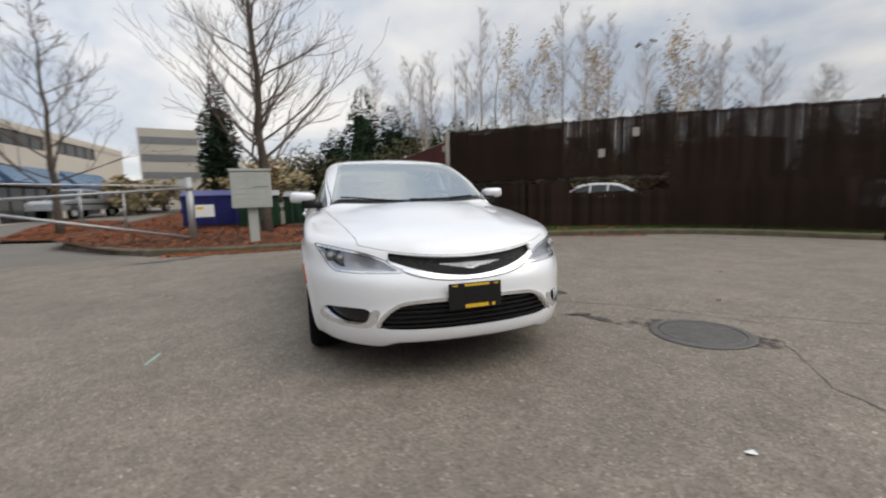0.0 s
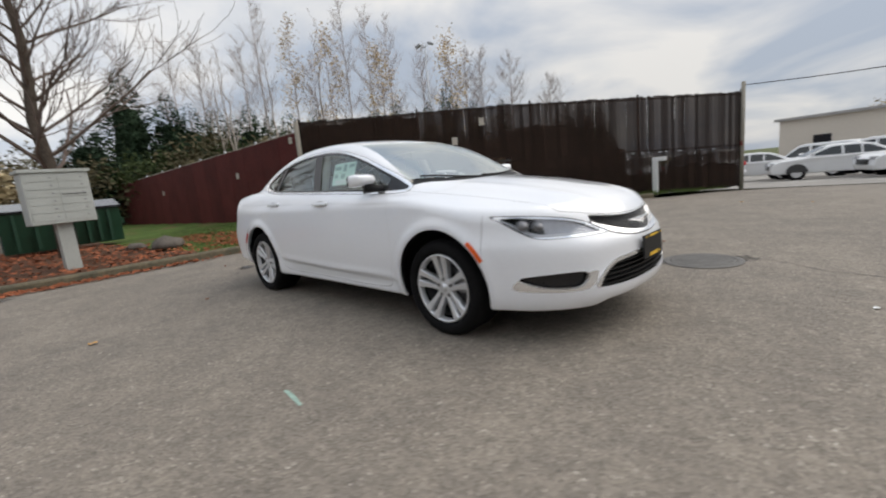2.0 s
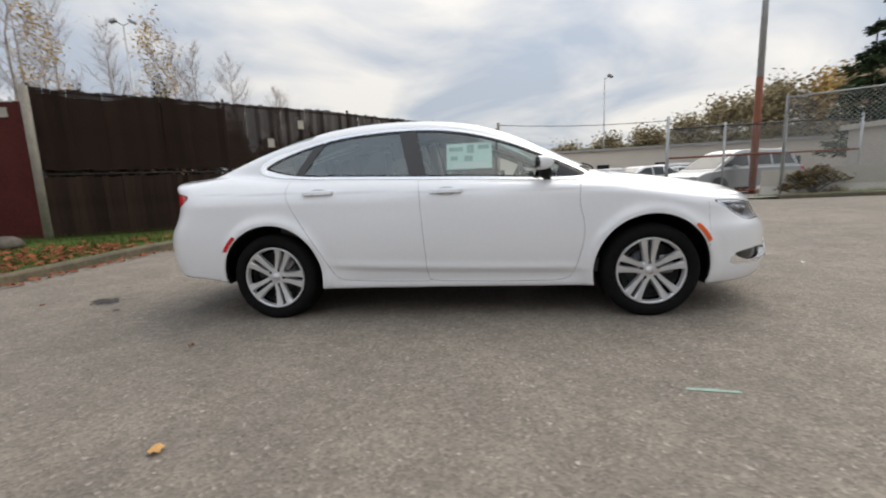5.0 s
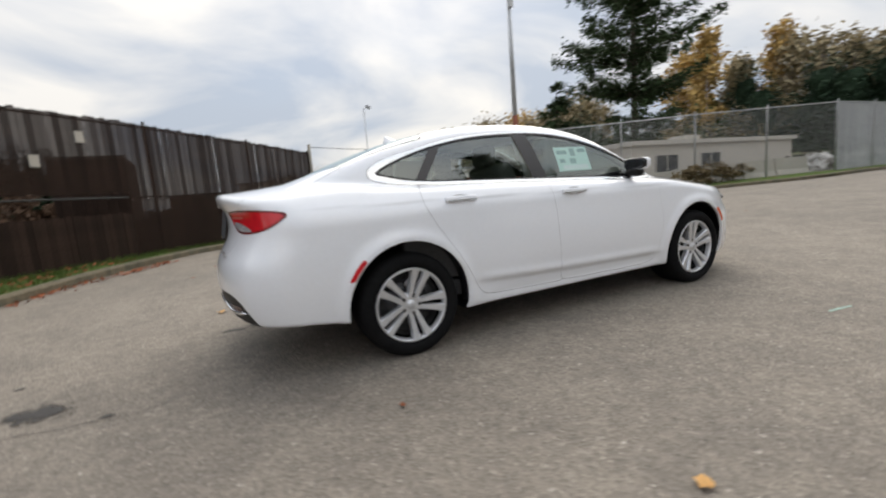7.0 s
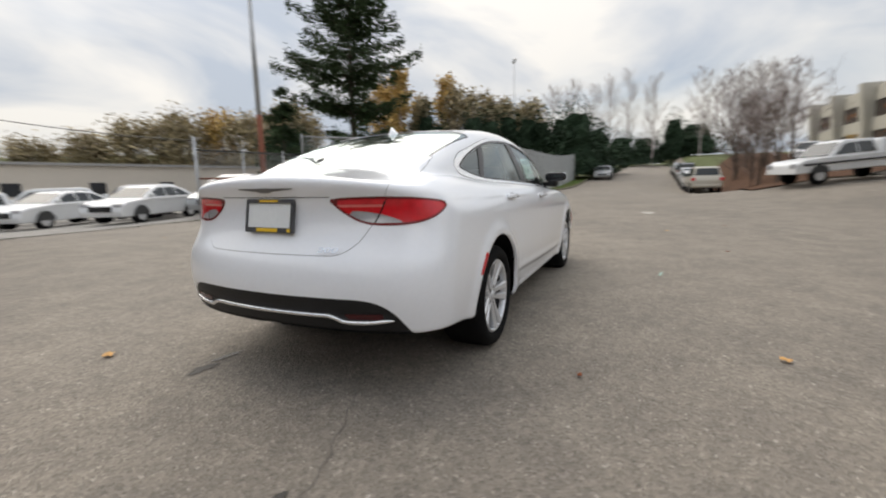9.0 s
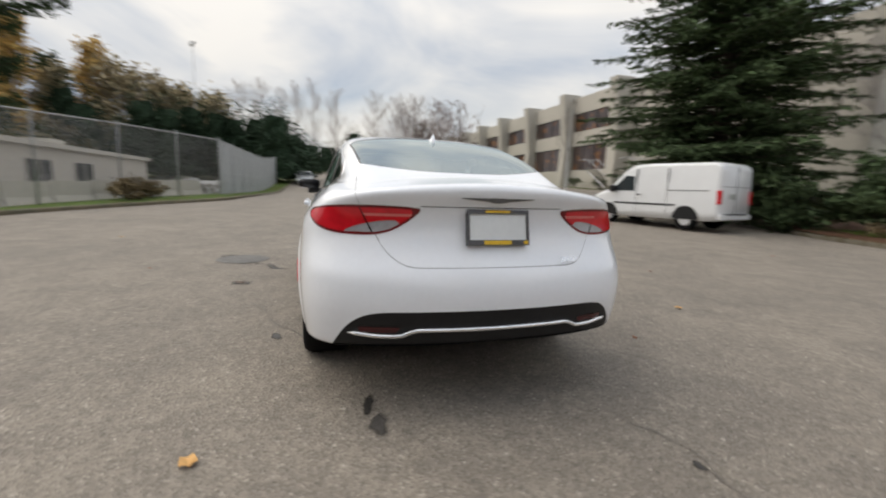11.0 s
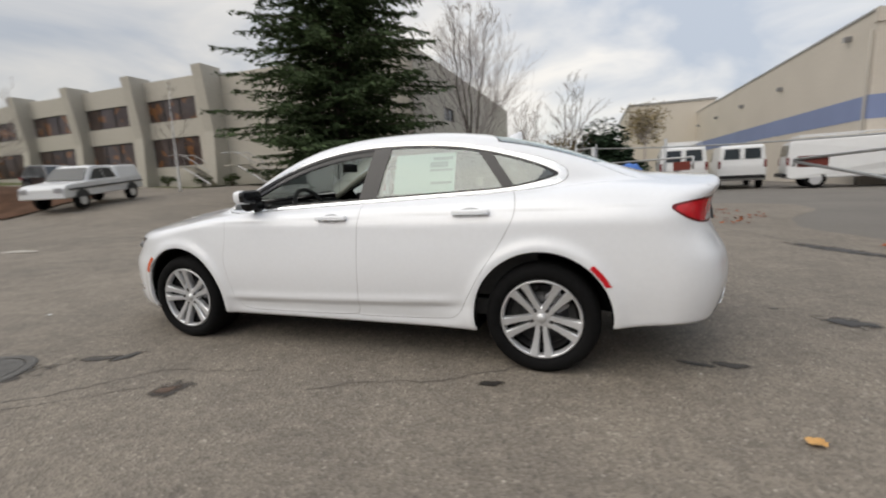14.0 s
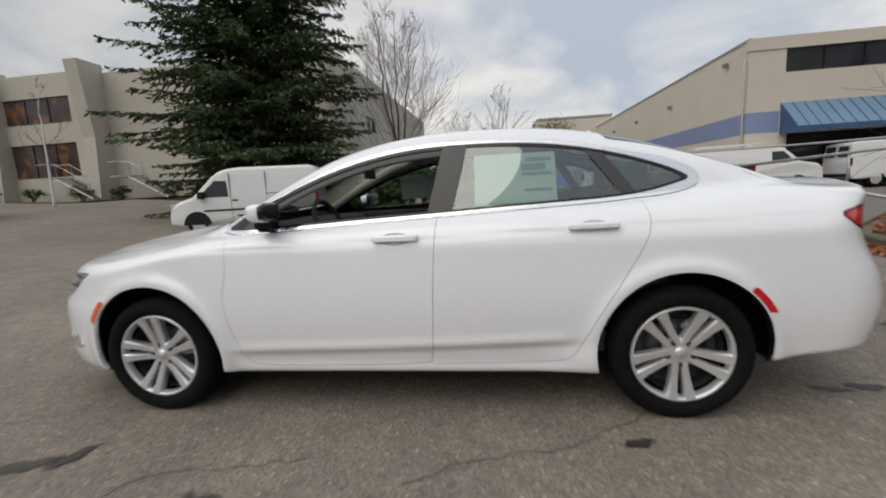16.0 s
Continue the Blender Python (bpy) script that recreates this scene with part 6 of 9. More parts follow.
def clump_cards(v, f, c, n, radius, size, rnd, flat=0.6, lift=0.0):
    """Small leaf blades at random turns round a centre."""
    for _ in range(n):
        o = Vector((rnd.gauss(0, radius), rnd.gauss(0, radius), rnd.gauss(0, radius * flat)))
        a = Vector((rnd.gauss(0, 1), rnd.gauss(0, 1), rnd.gauss(0, 0.5))).normalized()
        b = a.cross(Vector((rnd.gauss(0, 1), rnd.gauss(0, 1), rnd.gauss(0, 1)))).normalized()
        s = size * rnd.uniform(0.6, 1.4)
        k = len(v)
        p = c + o
        v += [p - a * s, p + b * s * 0.42, p + a * s, p - b * s * 0.42]
        f.append((k, k + 1, k + 2, k + 3))


def conifer(x, y, height, radius, seed, label, whorls=24, arms=9, material=None, low=0.06, droop=0.18, size=0.10, dens=7, gaps=0.12, trunk_r=0.2, top_pow=0.85, name="spruce_tree", group="", puff=0.0):
    """Trunk, boughs in whorls and needle sprays along them."""
    rnd = random.Random(seed)
    t = thing(name, label, "tree", (x, y, h(x, y)), group=group)
    v, f, bv, bf = [], [], [], []
    for w in range(whorls):
        u = low + (0.985 - low) * (w + rnd.uniform(-0.5, 0.5)) / whorls
        z = height * u
        rr = radius * (1 - u) ** top_pow * rnd.uniform(0.82, 1.12) + 0.1
        if u < 0.22:
            rr *= 0.54 + u * 2.0
        for k in range(arms):
            if rnd.random() < gaps:
                continue
            a = 2 * math.pi * (k + rnd.uniform(-0.35, 0.35)) / arms + w * 1.3
            L = rr * rnd.uniform(0.55, 1.18)
            zj = rnd.gauss(0, height * 0.010)
            pts = []
            n = 5
            for i in range(n + 1):
                q = i / n
                pts.append(Vector((math.cos(a) * L * q, math.sin(a) * L * q, z + zj + L * (0.10 * q - droop * q * q * 1.6 + 0.10 * q**3))))
            tube_geo(pts, [0.03 * (1 - 0.8 * i / n) * (0.5 + L / 4) for i in range(n + 1)], 3, bv, bf, cap=False)
            steps = max(3, int(L / 0.20))
            for i in range(steps):
                q = 0.16 + 0.84 * (i + rnd.random() * 0.7) / steps
                j = min(n - 1, int(q * n))
                p = pts[j].lerp(pts[j + 1], min(1.0, q * n - j))
                side = Vector((-math.sin(a), math.cos(a), 0))
                wid = L * 0.30 * (1.05 - q) + 0.10
                for m_ in range(dens):
                    o = side * rnd.uniform(-wid, wid) + Vector((0, 0, rnd.gauss(-0.06, 0.09) * (0.6 + size * 4) + (rnd.gauss(0.1, puff) if puff else 0)))
                    al = (Vector((math.cos(a), math.sin(a), 0)) * rnd.uniform(0.5, 1) + side * math.copysign(rnd.uniform(0.1, 0.9), o.dot(side)) + Vector((0, 0, rnd.uniform(-0.55, 0.15)))).normalized()
                    b = al.cross(Vector((rnd.gauss(0, 0.5), rnd.gauss(0, 0.5), 1))).normalized()
                    s = size * rnd.uniform(0.7, 1.5)
                    c = len(v)
                    e = p + o
                    v += [e - al * s, e + b * s * 0.36, e + al * s, e - b * s * 0.36]
                    f.append((c, c + 1, c + 2, c + 3))
    tv, tf = tube_geo([(0, 0, -0.2), (0.02, 0, height * 0.3), (0, 0.03, height * 0.65), (0, 0, height)], [trunk_r * 1.15, trunk_r * 0.8, trunk_r * 0.45, 0.02], 9)
    obj("trunk", tv, tf, M_BARK, t, "", True)
    obj("bough_frame", bv, bf, M_BARK, t)
    obj("crown", v, f, material or M_NEEDLE, t, "dark green needles")
    return t


def spruce(x, y, height, radius, seed, label, whorls=44, arms=11, low=0.04, trunk_r=0.26):
    """Drooping boughs in loose whorls, each a fan of side twigs clothed in short needles, with gaps between them."""
    rnd = random.Random(seed)
    t = thing("spruce_tree", label, "tree", (x, y, h(x, y)))
    v, f, bv, bf = [], [], [], []
    up = Vector((0, 0, 1))
    for w in range(whorls):
        u = low + (0.985 - low) * (w + rnd.uniform(-0.4, 0.4)) / whorls
        rr = radius * min(1.0, 0.62 + 1.9 * u) * (1 - u) ** 0.55 + 0.15
        for k in range(arms):
            if rnd.random() < 0.09:
                continue
            a = 2 * math.pi * (k + rnd.uniform(-0.4, 0.4)) / arms + w * 1.3
            L = rr * rnd.uniform(0.55, 1.2)
            out = Vector((math.cos(a), math.sin(a), 0))
            side = Vector((-math.sin(a), math.cos(a), 0))
            sag = rnd.uniform(0.12, 0.26)
            z0 = height * u + rnd.gauss(0, 0.15)
            path = lambda q: out * (L * q) + side * (0.06 * L * math.sin(3 * q + w)) + up * (z0 + L * (0.12 * q - sag * 1.7 * q * q + 0.9 * sag * q**3))
            pts = [path(q / 6) for q in range(7)]
            tube_geo(pts, [0.035 * (1 - 0.85 * i / 6) * (0.5 + L / 4) for i in range(7)], 3, bv, bf, cap=False)
            steps = max(4, int(L / 0.17))
            for i in range(steps):
                q = 0.14 + 0.86 * (i + rnd.random()) / steps
                p = path(q)
                for sg in (1, -1):
                    wl_ = (0.34 * L * (1.08 - q) + 0.14) * rnd.uniform(0.5, 1.15)
                    d = (out * rnd.uniform(0.5, 0.9) + side * sg * rnd.uniform(0.6, 1.0) + up * rnd.uniform(-0.42, 0.06)).normalized()
                    m_ = max(3, int(wl_ / 0.095))
                    for j in range(m_):
                        e = p + d * (wl_ * (j + 0.5) / m_) + up * (-0.10 * wl_ * ((j + 1) / m_) ** 2 + rnd.gauss(0, 0.015))
                        al = (d + Vector((rnd.gauss(0, 0.45), rnd.gauss(0, 0.45), rnd.gauss(-0.10, 0.4)))).normalized()
                        b = al.cross(Vector((rnd.gauss(0, 0.7), rnd.gauss(0, 0.7), 1))).normalized()
                        s = rnd.uniform(0.09, 0.155)
                        c = len(v)
                        b = b * (s * 0.36)
                        al = al * s
                        v += [e - al, e + b, e + al, e - b]
                        f.append((c, c + 1, c + 2, c + 3))
    tv, tf = tube_geo([(0, 0, -0.2), (0.03, 0, height * 0.3), (0, 0.04, height * 0.65), (0, 0, height)], [trunk_r * 1.2, trunk_r * 0.8, trunk_r * 0.45, 0.02], 9)
    obj("trunk", tv, tf, M_BARK, t, "", True)
    obj("bough_frame", bv, bf, M_BARK, t)
    obj("crown", v, f, M_NEEDLE, t, "dark green needles")
    return t


def cone_tree(x, y, height, radius, seed, label, name="conifer", group="", n=1500, size=0.26, material=None, dist=40, bush=0.8):
    """A young conifer: a tapered trunk and drooping needle sprays spread unevenly through a cone."""
    rnd = random.Random(seed)
    t = thing(name, label, "tree", (x, y, h(x, y)), group=group)
    v, f = [], []
    ph = [rnd.uniform(0, 6.28) for _ in range(3)]
    for _ in range(n):
        u = 1 - math.sqrt(rnd.random()) * 0.98
        a = rnd.uniform(0, 6.28)
        rr = radius * (1 - u) ** bush * (1 + 0.22 * math.sin(9 * u + ph[0] + 2 * a) + 0.16 * math.sin(23 * u + ph[1] + 3 * a)) * (1 - 0.6 * rnd.random() ** 1.6) + 0.05
        p = Vector((rr * math.cos(a), rr * math.sin(a), height * (0.03 + 0.97 * u)))
        al = Vector((math.cos(a) + rnd.gauss(0, 0.4), math.sin(a) + rnd.gauss(0, 0.4), rnd.uniform(-0.5, 0.35))).normalized()
        b = al.cross(Vector((rnd.gauss(0, 0.6), rnd.gauss(0, 0.6), 1))).normalized()
        s = size * rnd.uniform(0.5, 1.2) * (0.6 + 0.5 * (1 - u))
        k = len(v)
        v += [p - al * s, p + b * s * 0.4, p + al * s, p - b * s * 0.4]
        f.append((k, k + 1, k + 2, k + 3))
    # the shaded inner crown, dense with old twigs
    k0 = len(v)
    for i in range(9):
        u = 0.04 + 0.70 * i / 8
        for q in range(9):
            a = 2 * math.pi * q / 9 + i * 0.35
            rr = 0.62 * radius * (1 - u) ** (bush + 0.12) * rnd.uniform(0.65, 1.3) + 0.02
            v.append(Vector((rr * math.cos(a), rr * math.sin(a), height * (u + rnd.uniform(-0.02, 0.02)))))
    for i in range(8):
        for q in range(9):
            f.append((k0 + i * 9 + q, k0 + i * 9 + (q + 1) % 9, k0 + i * 9 + 9 + (q + 1) % 9, k0 + i * 9 + 9 + q))
    tv, tf = tube_geo([(0, 0, -0.3), (0, 0, height * 0.98)], [0.05 + 0.012 * height, 0.02], 6)
    obj("trunk", tv, tf, M_BARK, t, "", True)
    obj("crown", v, f, material or M_CONIF, t, "dark green needles")
    return t


def leafy(x, y, z0, rx, ry, rz, n, size, material, seed, name, label, category="shrub", stems=10, group="", clumps=24, at_z=None):
    """A shrub or leafy crown: stems and many small blades in uneven clumps."""
    rnd = random.Random(seed)
    t = thing(name, label, category, (x, y, h(x, y) if at_z is None else at_z), group=group)
    v, f, sv, sf = [], [], [], []
    for k in range(clumps):
        a, b = rnd.uniform(0, 6.28), rnd.uniform(-0.9, 1.0)
        r = rnd.uniform(0.35, 1.0)
        cc = math.sqrt(max(0, 1 - b * b * 0.8))
        c = Vector((rx * r * cc * math.cos(a), ry * r * cc * math.sin(a), z0 + rz * (1 + b * r)))
        clump_cards(v, f, c, n // clumps, min(rx, rz) * rnd.uniform(0.16, 0.30), size, rnd)
        if k < stems:
            tube_geo([(rnd.gauss(0, rx * 0.1), rnd.gauss(0, ry * 0.1), -0.1), (c.x * 0.4, c.y * 0.4, c.z * 0.55), tuple(c)], [0.03, 0.02, 0.006], 4, sv, sf, cap=False)
    if sv:
        obj("stem_frame", sv, sf, M_BARK, t)
    obj("foliage", v, f, material, t)
    return t


def far_tree(x, y, height, width, material, seed, name="autumn_tree", label="tall tree with thin gold leaves", n=380, size=0.30, group="", trunk=True, low=0.3, at_z=0.0):
    """A slender tree far off: trunk, rising limbs and thin foliage."""
    rnd = random.Random(seed)
    t = thing(name, label, "tree", (x, y, at_z), group=group)
    tv, tf, v, f = [], [], [], []
    tube_geo([(0, 0, -2), (rnd.gauss(0, .1), 0, height * 0.5), (0, 0, height * 0.97)], [0.16, 0.11, 0.02], 5, tv, tf, cap=False)
    for k in range(34):
        u = low + (1 - low) * (k + rnd.random()) / 34
        a = rnd.uniform(0, 6.28)
        L = width * (0.35 + 0.65 * math.sin(math.pi * min(1, (u - low) / (1 - low) * 0.8 + 0.2)))
        e = Vector((math.cos(a) * L, math.sin(a) * L, height * u + L * 1.1))
        m_ = Vector((math.cos(a) * L * 0.5, math.sin(a) * L * 0.5, height * u + L * 0.35))
        tube_geo([(0, 0, height * u), tuple(m_), tuple(e)], [0.04, 0.026, 0.010], 3, tv, tf, cap=False)
        for q in range(16 if material else 30):
            s = m_.lerp(e, rnd.uniform(-0.6, 1.0))
            d = Vector((rnd.gauss(0, 0.5), rnd.gauss(0, 0.5), rnd.uniform(0.3, 1.0))) * L * (0.5 if material else 0.75)
            tube_geo([tuple(s), tuple(s + d)], [0.012, 0.003], 3, tv, tf, cap=False)
        if material:
            clump_cards(v, f, m_.lerp(e, rnd.uniform(0.0, 1.05)), n // 60, width * 0.26, size, rnd, 1.3)
    obj("limb_frame", tv, tf, M_TWIGF, t, "bare limbs paled for haze")
    if material:
        obj("foliage", v, f, material, t)
    return t


bare_tree(-8.7, -2.0, 9.5, 11, "bare grey-brown tree with drooping twigs beside the mailboxes", 0.16, 54, 3, 5, 0.55, 0.33, 0.20, min_r=0.0045, up=0.55)
bare_tree(-14.2, -9.4, 8.0, 12, "bare spreading tree in front of the awning", 0.15, 26, 3, 4, 0.7, 0.45, 0.2, min_r=0.007, up=0.45)
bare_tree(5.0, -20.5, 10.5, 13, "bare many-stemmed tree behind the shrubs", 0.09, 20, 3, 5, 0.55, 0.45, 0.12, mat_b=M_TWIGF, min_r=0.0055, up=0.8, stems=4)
bare_tree(-0.6, -19.5, 6.0, 14, "bare tangled saplings by the wire fence", 0.05, 10, 2, 4, 0.6, 0.45, 0.15, min_r=0.006, up=0.8, stems=4)
bare_tree(1.6, -17.2, 4.6, 29, "grey thicket of fine bare twigs by the wire fence", 0.035, 16, 2, 5, 0.6, 0.4, 0.08, mat_b=M_TWIGF, min_r=0.005, up=0.9, stems=6, name="twig_thicket")
bare_tree(24.5, -8.3, 5.2, 15, "small bare street tree on the bank", 0.08, 20, 3, 4, 0.7, 0.5, 0.35, min_r=0.008, up=0.15)
bare_tree(33, -8.8, 6.0, 16, "small bare street tree on the bank", 0.09, 20, 3, 4, 0.7, 0.5, 0.3, min_r=0.010, up=0.3)
bare_tree(40, -9.5, 6.5, 17, "bare brushy tree above the street", 0.1, 22, 3, 4, 0.7, 0.5, 0.2, min_r=0.012, up=0.5, stems=2)
bare_tree(29, -8.4, 4.5, 18, "bare brushy shrub on the bank", 0.05, 12, 2, 5, 0.7, 0.5, 0.1, min_r=0.010, up=0.6, stems=4)
bare_tree(37, -8.4, 5.0, 28, "bare brushy shrub on the bank", 0.05, 12, 2, 5, 0.7, 0.5, 0.1, min_r=0.012, up=0.6, stems=4)
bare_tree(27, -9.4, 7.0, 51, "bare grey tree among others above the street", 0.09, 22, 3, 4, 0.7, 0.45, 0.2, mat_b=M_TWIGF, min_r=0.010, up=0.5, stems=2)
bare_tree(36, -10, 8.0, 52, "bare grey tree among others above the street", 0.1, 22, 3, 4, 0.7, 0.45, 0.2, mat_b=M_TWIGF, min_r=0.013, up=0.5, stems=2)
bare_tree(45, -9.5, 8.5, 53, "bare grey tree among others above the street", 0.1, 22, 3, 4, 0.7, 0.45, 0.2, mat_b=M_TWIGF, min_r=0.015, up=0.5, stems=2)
bare_tree(20.0, -14.4, 6.0, 19, "slim white-barked birch with few leaves", 0.07, 16, 2, 4, 0.6, 0.35, 0.3, M_WHITE, M_TWIG, min_r=0.006, up=0.5, lean=(-0.07, 0.02))
spruce(9.6, -14.9, 17.5, 5.6, 21, "large dark spruce with spreading boughs behind the van")
conifer(27.4, 21.2, 19.5, 6.8, 22, "tall open-crowned pine beyond the wire fence", 17, 8, M_PINE, 0.07, -0.03, 0.20, 14, 0.32, 0.32, 0.36, "pine_tree", puff=0.24)
conifer(21.5, 23.5, 8.5, 2.6, 33, "small dark pine beside the tall one", 14, 7, M_PINE, 0.15, 0.05, 0.2, 7, 0.2, 0.14, 0.6, "pine_tree")
leafy(3.6, -14.8, 0.2, 1.9, 1.4, 1.1, 6400, 0.10, M_NEEDLE, 23, "juniper_bush", "broad dark green juniper under the spruce", clumps=42)
leafy(6.2, -13.6, 0.1, 1.6, 1.2, 0.9, 3000, 0.11, M_NEEDLE, 24, "juniper_bush", "broad dark green juniper under the spruce", clumps=30)
leafy(0.1, -14.6, 0.0, 1.4, 1.0, 1.35, 8200, 0.05, M_DRY, 25, "dry_shrub", "tangled brown and olive brush by the wire fence", clumps=36)
leafy(-0.7, -14.2, 0.0, 0.8, 0.7, 1.05, 4200, 0.05, M_OLIVED, 26, "dry_shrub", "tangled brown and olive brush by the wire fence", clumps=24)
leafy(1.7, -15.2, 0.0, 1.3, 1.0, 1.35, 7000, 0.05, M_OLIVED, 28, "dry_shrub", "tangled brown and olive brush by the wire fence", clumps=44)
leafy(1.4, -13.3, 0.0, 1.9, 0.6, 0.42, 3600, 0.05, M_DRY, 27, "dry_shrub", "low brown weeds behind the kerb", clumps=24)
cone_tree(-2.4, -37, 5.8, 3.0, 31, "dark bushy conifer beyond the car park", group="conifers far off", n=5200, size=0.34, bush=0.45)
far_tree(-6.5, -44, 5.8, 1.6, M_OLIVE, 32, label="round-headed tree with faded leaves", n=2600, size=0.15, low=0.6)

# rows of trees beyond the fences
rnd = random.Random(77)
for i, (az, dist, hh, mt) in enumerate([(163, 60, 19, None), (158, 58, 18, None), (156, 60, 24, None), (152, 62, 21, M_GOLD), (149.5, 60, 17, None), (147.5, 60, 20, M_GOLD), (145, 60, 23, None), (142, 57, 21, None),
                                        (140.6, 55, 16, M_GOLD), (139.3, 60, 21, None), (135, 60, 17, None), (131, 52, 15.5, M_GOLD), (129, 60, 16, None), (127, 60, 16, None), (123, 60, 15, None), (166, 56, 17, None),
                                        (171, 54, 16, None), (118, 62, 12, None)]):
    far_tree(dist * math.cos(radians(az)), dist * math.sin(radians(az)), hh * 1.14, 2.3 if mt is None else 2.0, mt, 100 + i, "autumn_tree" if mt else "poplar_tree",
             "slender tree with thin gold leaves" if mt else "tall slender bare poplar", group="trees beyond the fence", n=3000, size=0.15, low=0.22)
for i, (az, dist, hh, rr) in enumerate([(173, 30, 8.3, 1.9), (166, 33, 7.0, 1.9), (161, 35, 6.6, 1.8), (156.5, 36, 6.8, 1.8), (168.6, 31, 7.2, 1.5), (163, 34, 7.0, 1.7), (159, 36, 7.6, 1.8), (154, 38, 7.4, 1.7), (150, 40, 8.0, 2.2), (146, 38, 7.0, 1.6), (142, 41, 8.0, 1.7), (139, 41, 8.6, 1.3), (134.4, 41, 8.4, 1.5),
                                        (131.6, 40, 9.6, 1.5), (128, 42, 8.2, 1.3), (124, 42, 8.0, 1.2), (-167.4, 29, 7.8, 1.15), (177, 33, 6.0, 2.0), (115.5, 36.2, 6.2, 1.6), (113.2, 35.6, 5.8, 1.7), (111, 35.6, 5.6, 1.6)]):
    cone_tree(dist * math.cos(radians(az)), dist * math.sin(radians(az)), hh * 1.2, rr * 1.35, 200 + i, "dark young conifer beyond the fence", group="conifers beyond the fence", n=7600, size=0.22, bush=0.62)
for i, (az, dist, hh, w, mt) in enumerate([(66, 88, 11, 4, M_OLIVE), (62, 84, 14, 4, M_OLIVE), (59, 86, 15, 4.5, M_OLIVE), (56.5, 84, 15, 4.5, M_OLIVE), (53, 84, 16, 4, M_GOLD), (50, 80, 15, 4, M_OLIVE), (47, 70, 14, 4, M_OLIVE), (44, 70, 15, 4, M_OLIVE),
                                           (70, 92, 9, 4, M_OLIVE), (75, 95, 8, 4, M_OLIVE), (80, 95, 7, 4, M_OLIVE), (85, 95, 6, 4, M_OLIVE),
                                           (33, 62, 15, 3.0, M_GOLD), (30.6, 58, 17, 1.8, M_GOLD), (28, 62, 15, 2.5, M_OLIVE), (24.3, 66, 17, 2.2, M_GOLD), (22, 64, 16, 3.5, M_OLIVE), (19, 66, 15, 3.0, M_OLIVE), (16, 66, 14, 3.0, M_OLIVE),
                                           (13, 70, 14, 3, M_OLIVE), (10, 78, 16, 2.5, None), (7.5, 84, 18, 2.5, None), (5, 92, 18, 2.5, None), (3, 96, 20, 2.6, None), (1, 100, 22, 2.5, None), (-2, 100, 20, 3, None), (-7, 100, 18, 3, None), (-10, 96, 17, 3, None), (-12.5, 90, 16, 3.4, None)]):
    x, y = dist * math.cos(radians(az)), dist * math.sin(radians(az))
    far_tree(x, y, hh * (0.9 if mt is None else (0.86 if mt is M_GOLD else 0.72) if 9 < az < 36 else 0.66), w * (0.8 if mt else 1), mt, 300 + i, "autumn_tree" if mt else "poplar_tree", "hillside tree with faded autumn leaves" if mt else "tall slender bare tree up the street", n=4600 if mt else 0, size=0.36, group="hillside trees", low=0.2, at_z=min(h(x, y), 6.0))
for i, (az, dist, hh, rr) in enumerate([(48, 55, 7, 2.2), (45, 60, 9, 2.4), (27, 60, 11, 2.2), (25.5, 58, 9, 2.4), (20.5, 56, 10, 2.4), (18, 54, 9, 2.4), (15.5, 55, 9.5, 2.2), (13, 54, 9, 2.2), (11, 54, 8.5, 2.2), (8.5, 56, 9, 2.4), (6.2, 50, 9, 3.0), (4.5, 58, 7, 3.0), (-4.2, 105, 11, 3.2), (1.5, 95, 7, 4), (-1, 105, 7, 4), (-6.5, 110, 8, 5)]):
    x, y = dist * math.cos(radians(az)), dist * math.sin(radians(az))
    cone_tree(x, y, hh * 1.12, rr * 1.5, 400 + i, "dark conifer up the street", group="conifers up the street", n=2600, size=0.34, bush=0.6)


for i, (az, dist, rx_, rz_, mt_) in enumerate([(176, 30, 3.4, 2.0, M_OLIVED), (171, 27, 2.6, 2.2, M_SHRUB), (167, 26, 3.0, 2.4, M_OLIVED), (163, 27, 3.0, 2.4, M_SHRUB), (159, 27, 3.0, 2.5, M_OLIVED), (155, 28, 3.0, 2.6, M_SHRUB),
                                                 (151, 28, 3.0, 2.5, M_OLIVED), (147, 28, 3.0, 2.5, M_SHRUB), (143, 29, 3.0, 2.5, M_OLIVED), (139, 30, 3.0, 2.5, M_OLIVED), (-179, 34, 4.0, 2.6, M_OLIVED), (-174, 40, 4.0, 2.6, M_OLIVED)]):
    leafy(dist * math.cos(radians(az)), dist * math.sin(radians(az)), 0.2, rx_, 2.0, rz_, 3600, 0.15, mt_, 800 + i, "scrub_thicket", "dense olive and brown scrub beyond the red fence", clumps=60, group="scrub beyond the fence")
for i, (x, y, hh, lx) in enumerate([(-17.5, 5.4, 8.5, -0.16), (-19.5, 6.0, 9.0, -0.12), (-15.0, 6.2, 8.0, -0.10), (-22.5, 6.5, 9.5, -0.05), (-13.2, 7.2, 8.5, 0.04), (-25.5, 7.0, 9.5, 0.03)]):
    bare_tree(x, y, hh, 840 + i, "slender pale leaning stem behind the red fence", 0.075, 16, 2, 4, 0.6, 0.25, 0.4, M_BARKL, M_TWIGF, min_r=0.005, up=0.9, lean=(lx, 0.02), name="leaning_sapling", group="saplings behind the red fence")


# ---- fences ----
def along(a, b, s, off=0.0):
    d = Vector((b[0] - a[0], b[1] - a[1])).normalized()
    return a[0] + d.x * s - d.y * off, a[1] + d.y * s + d.x * off


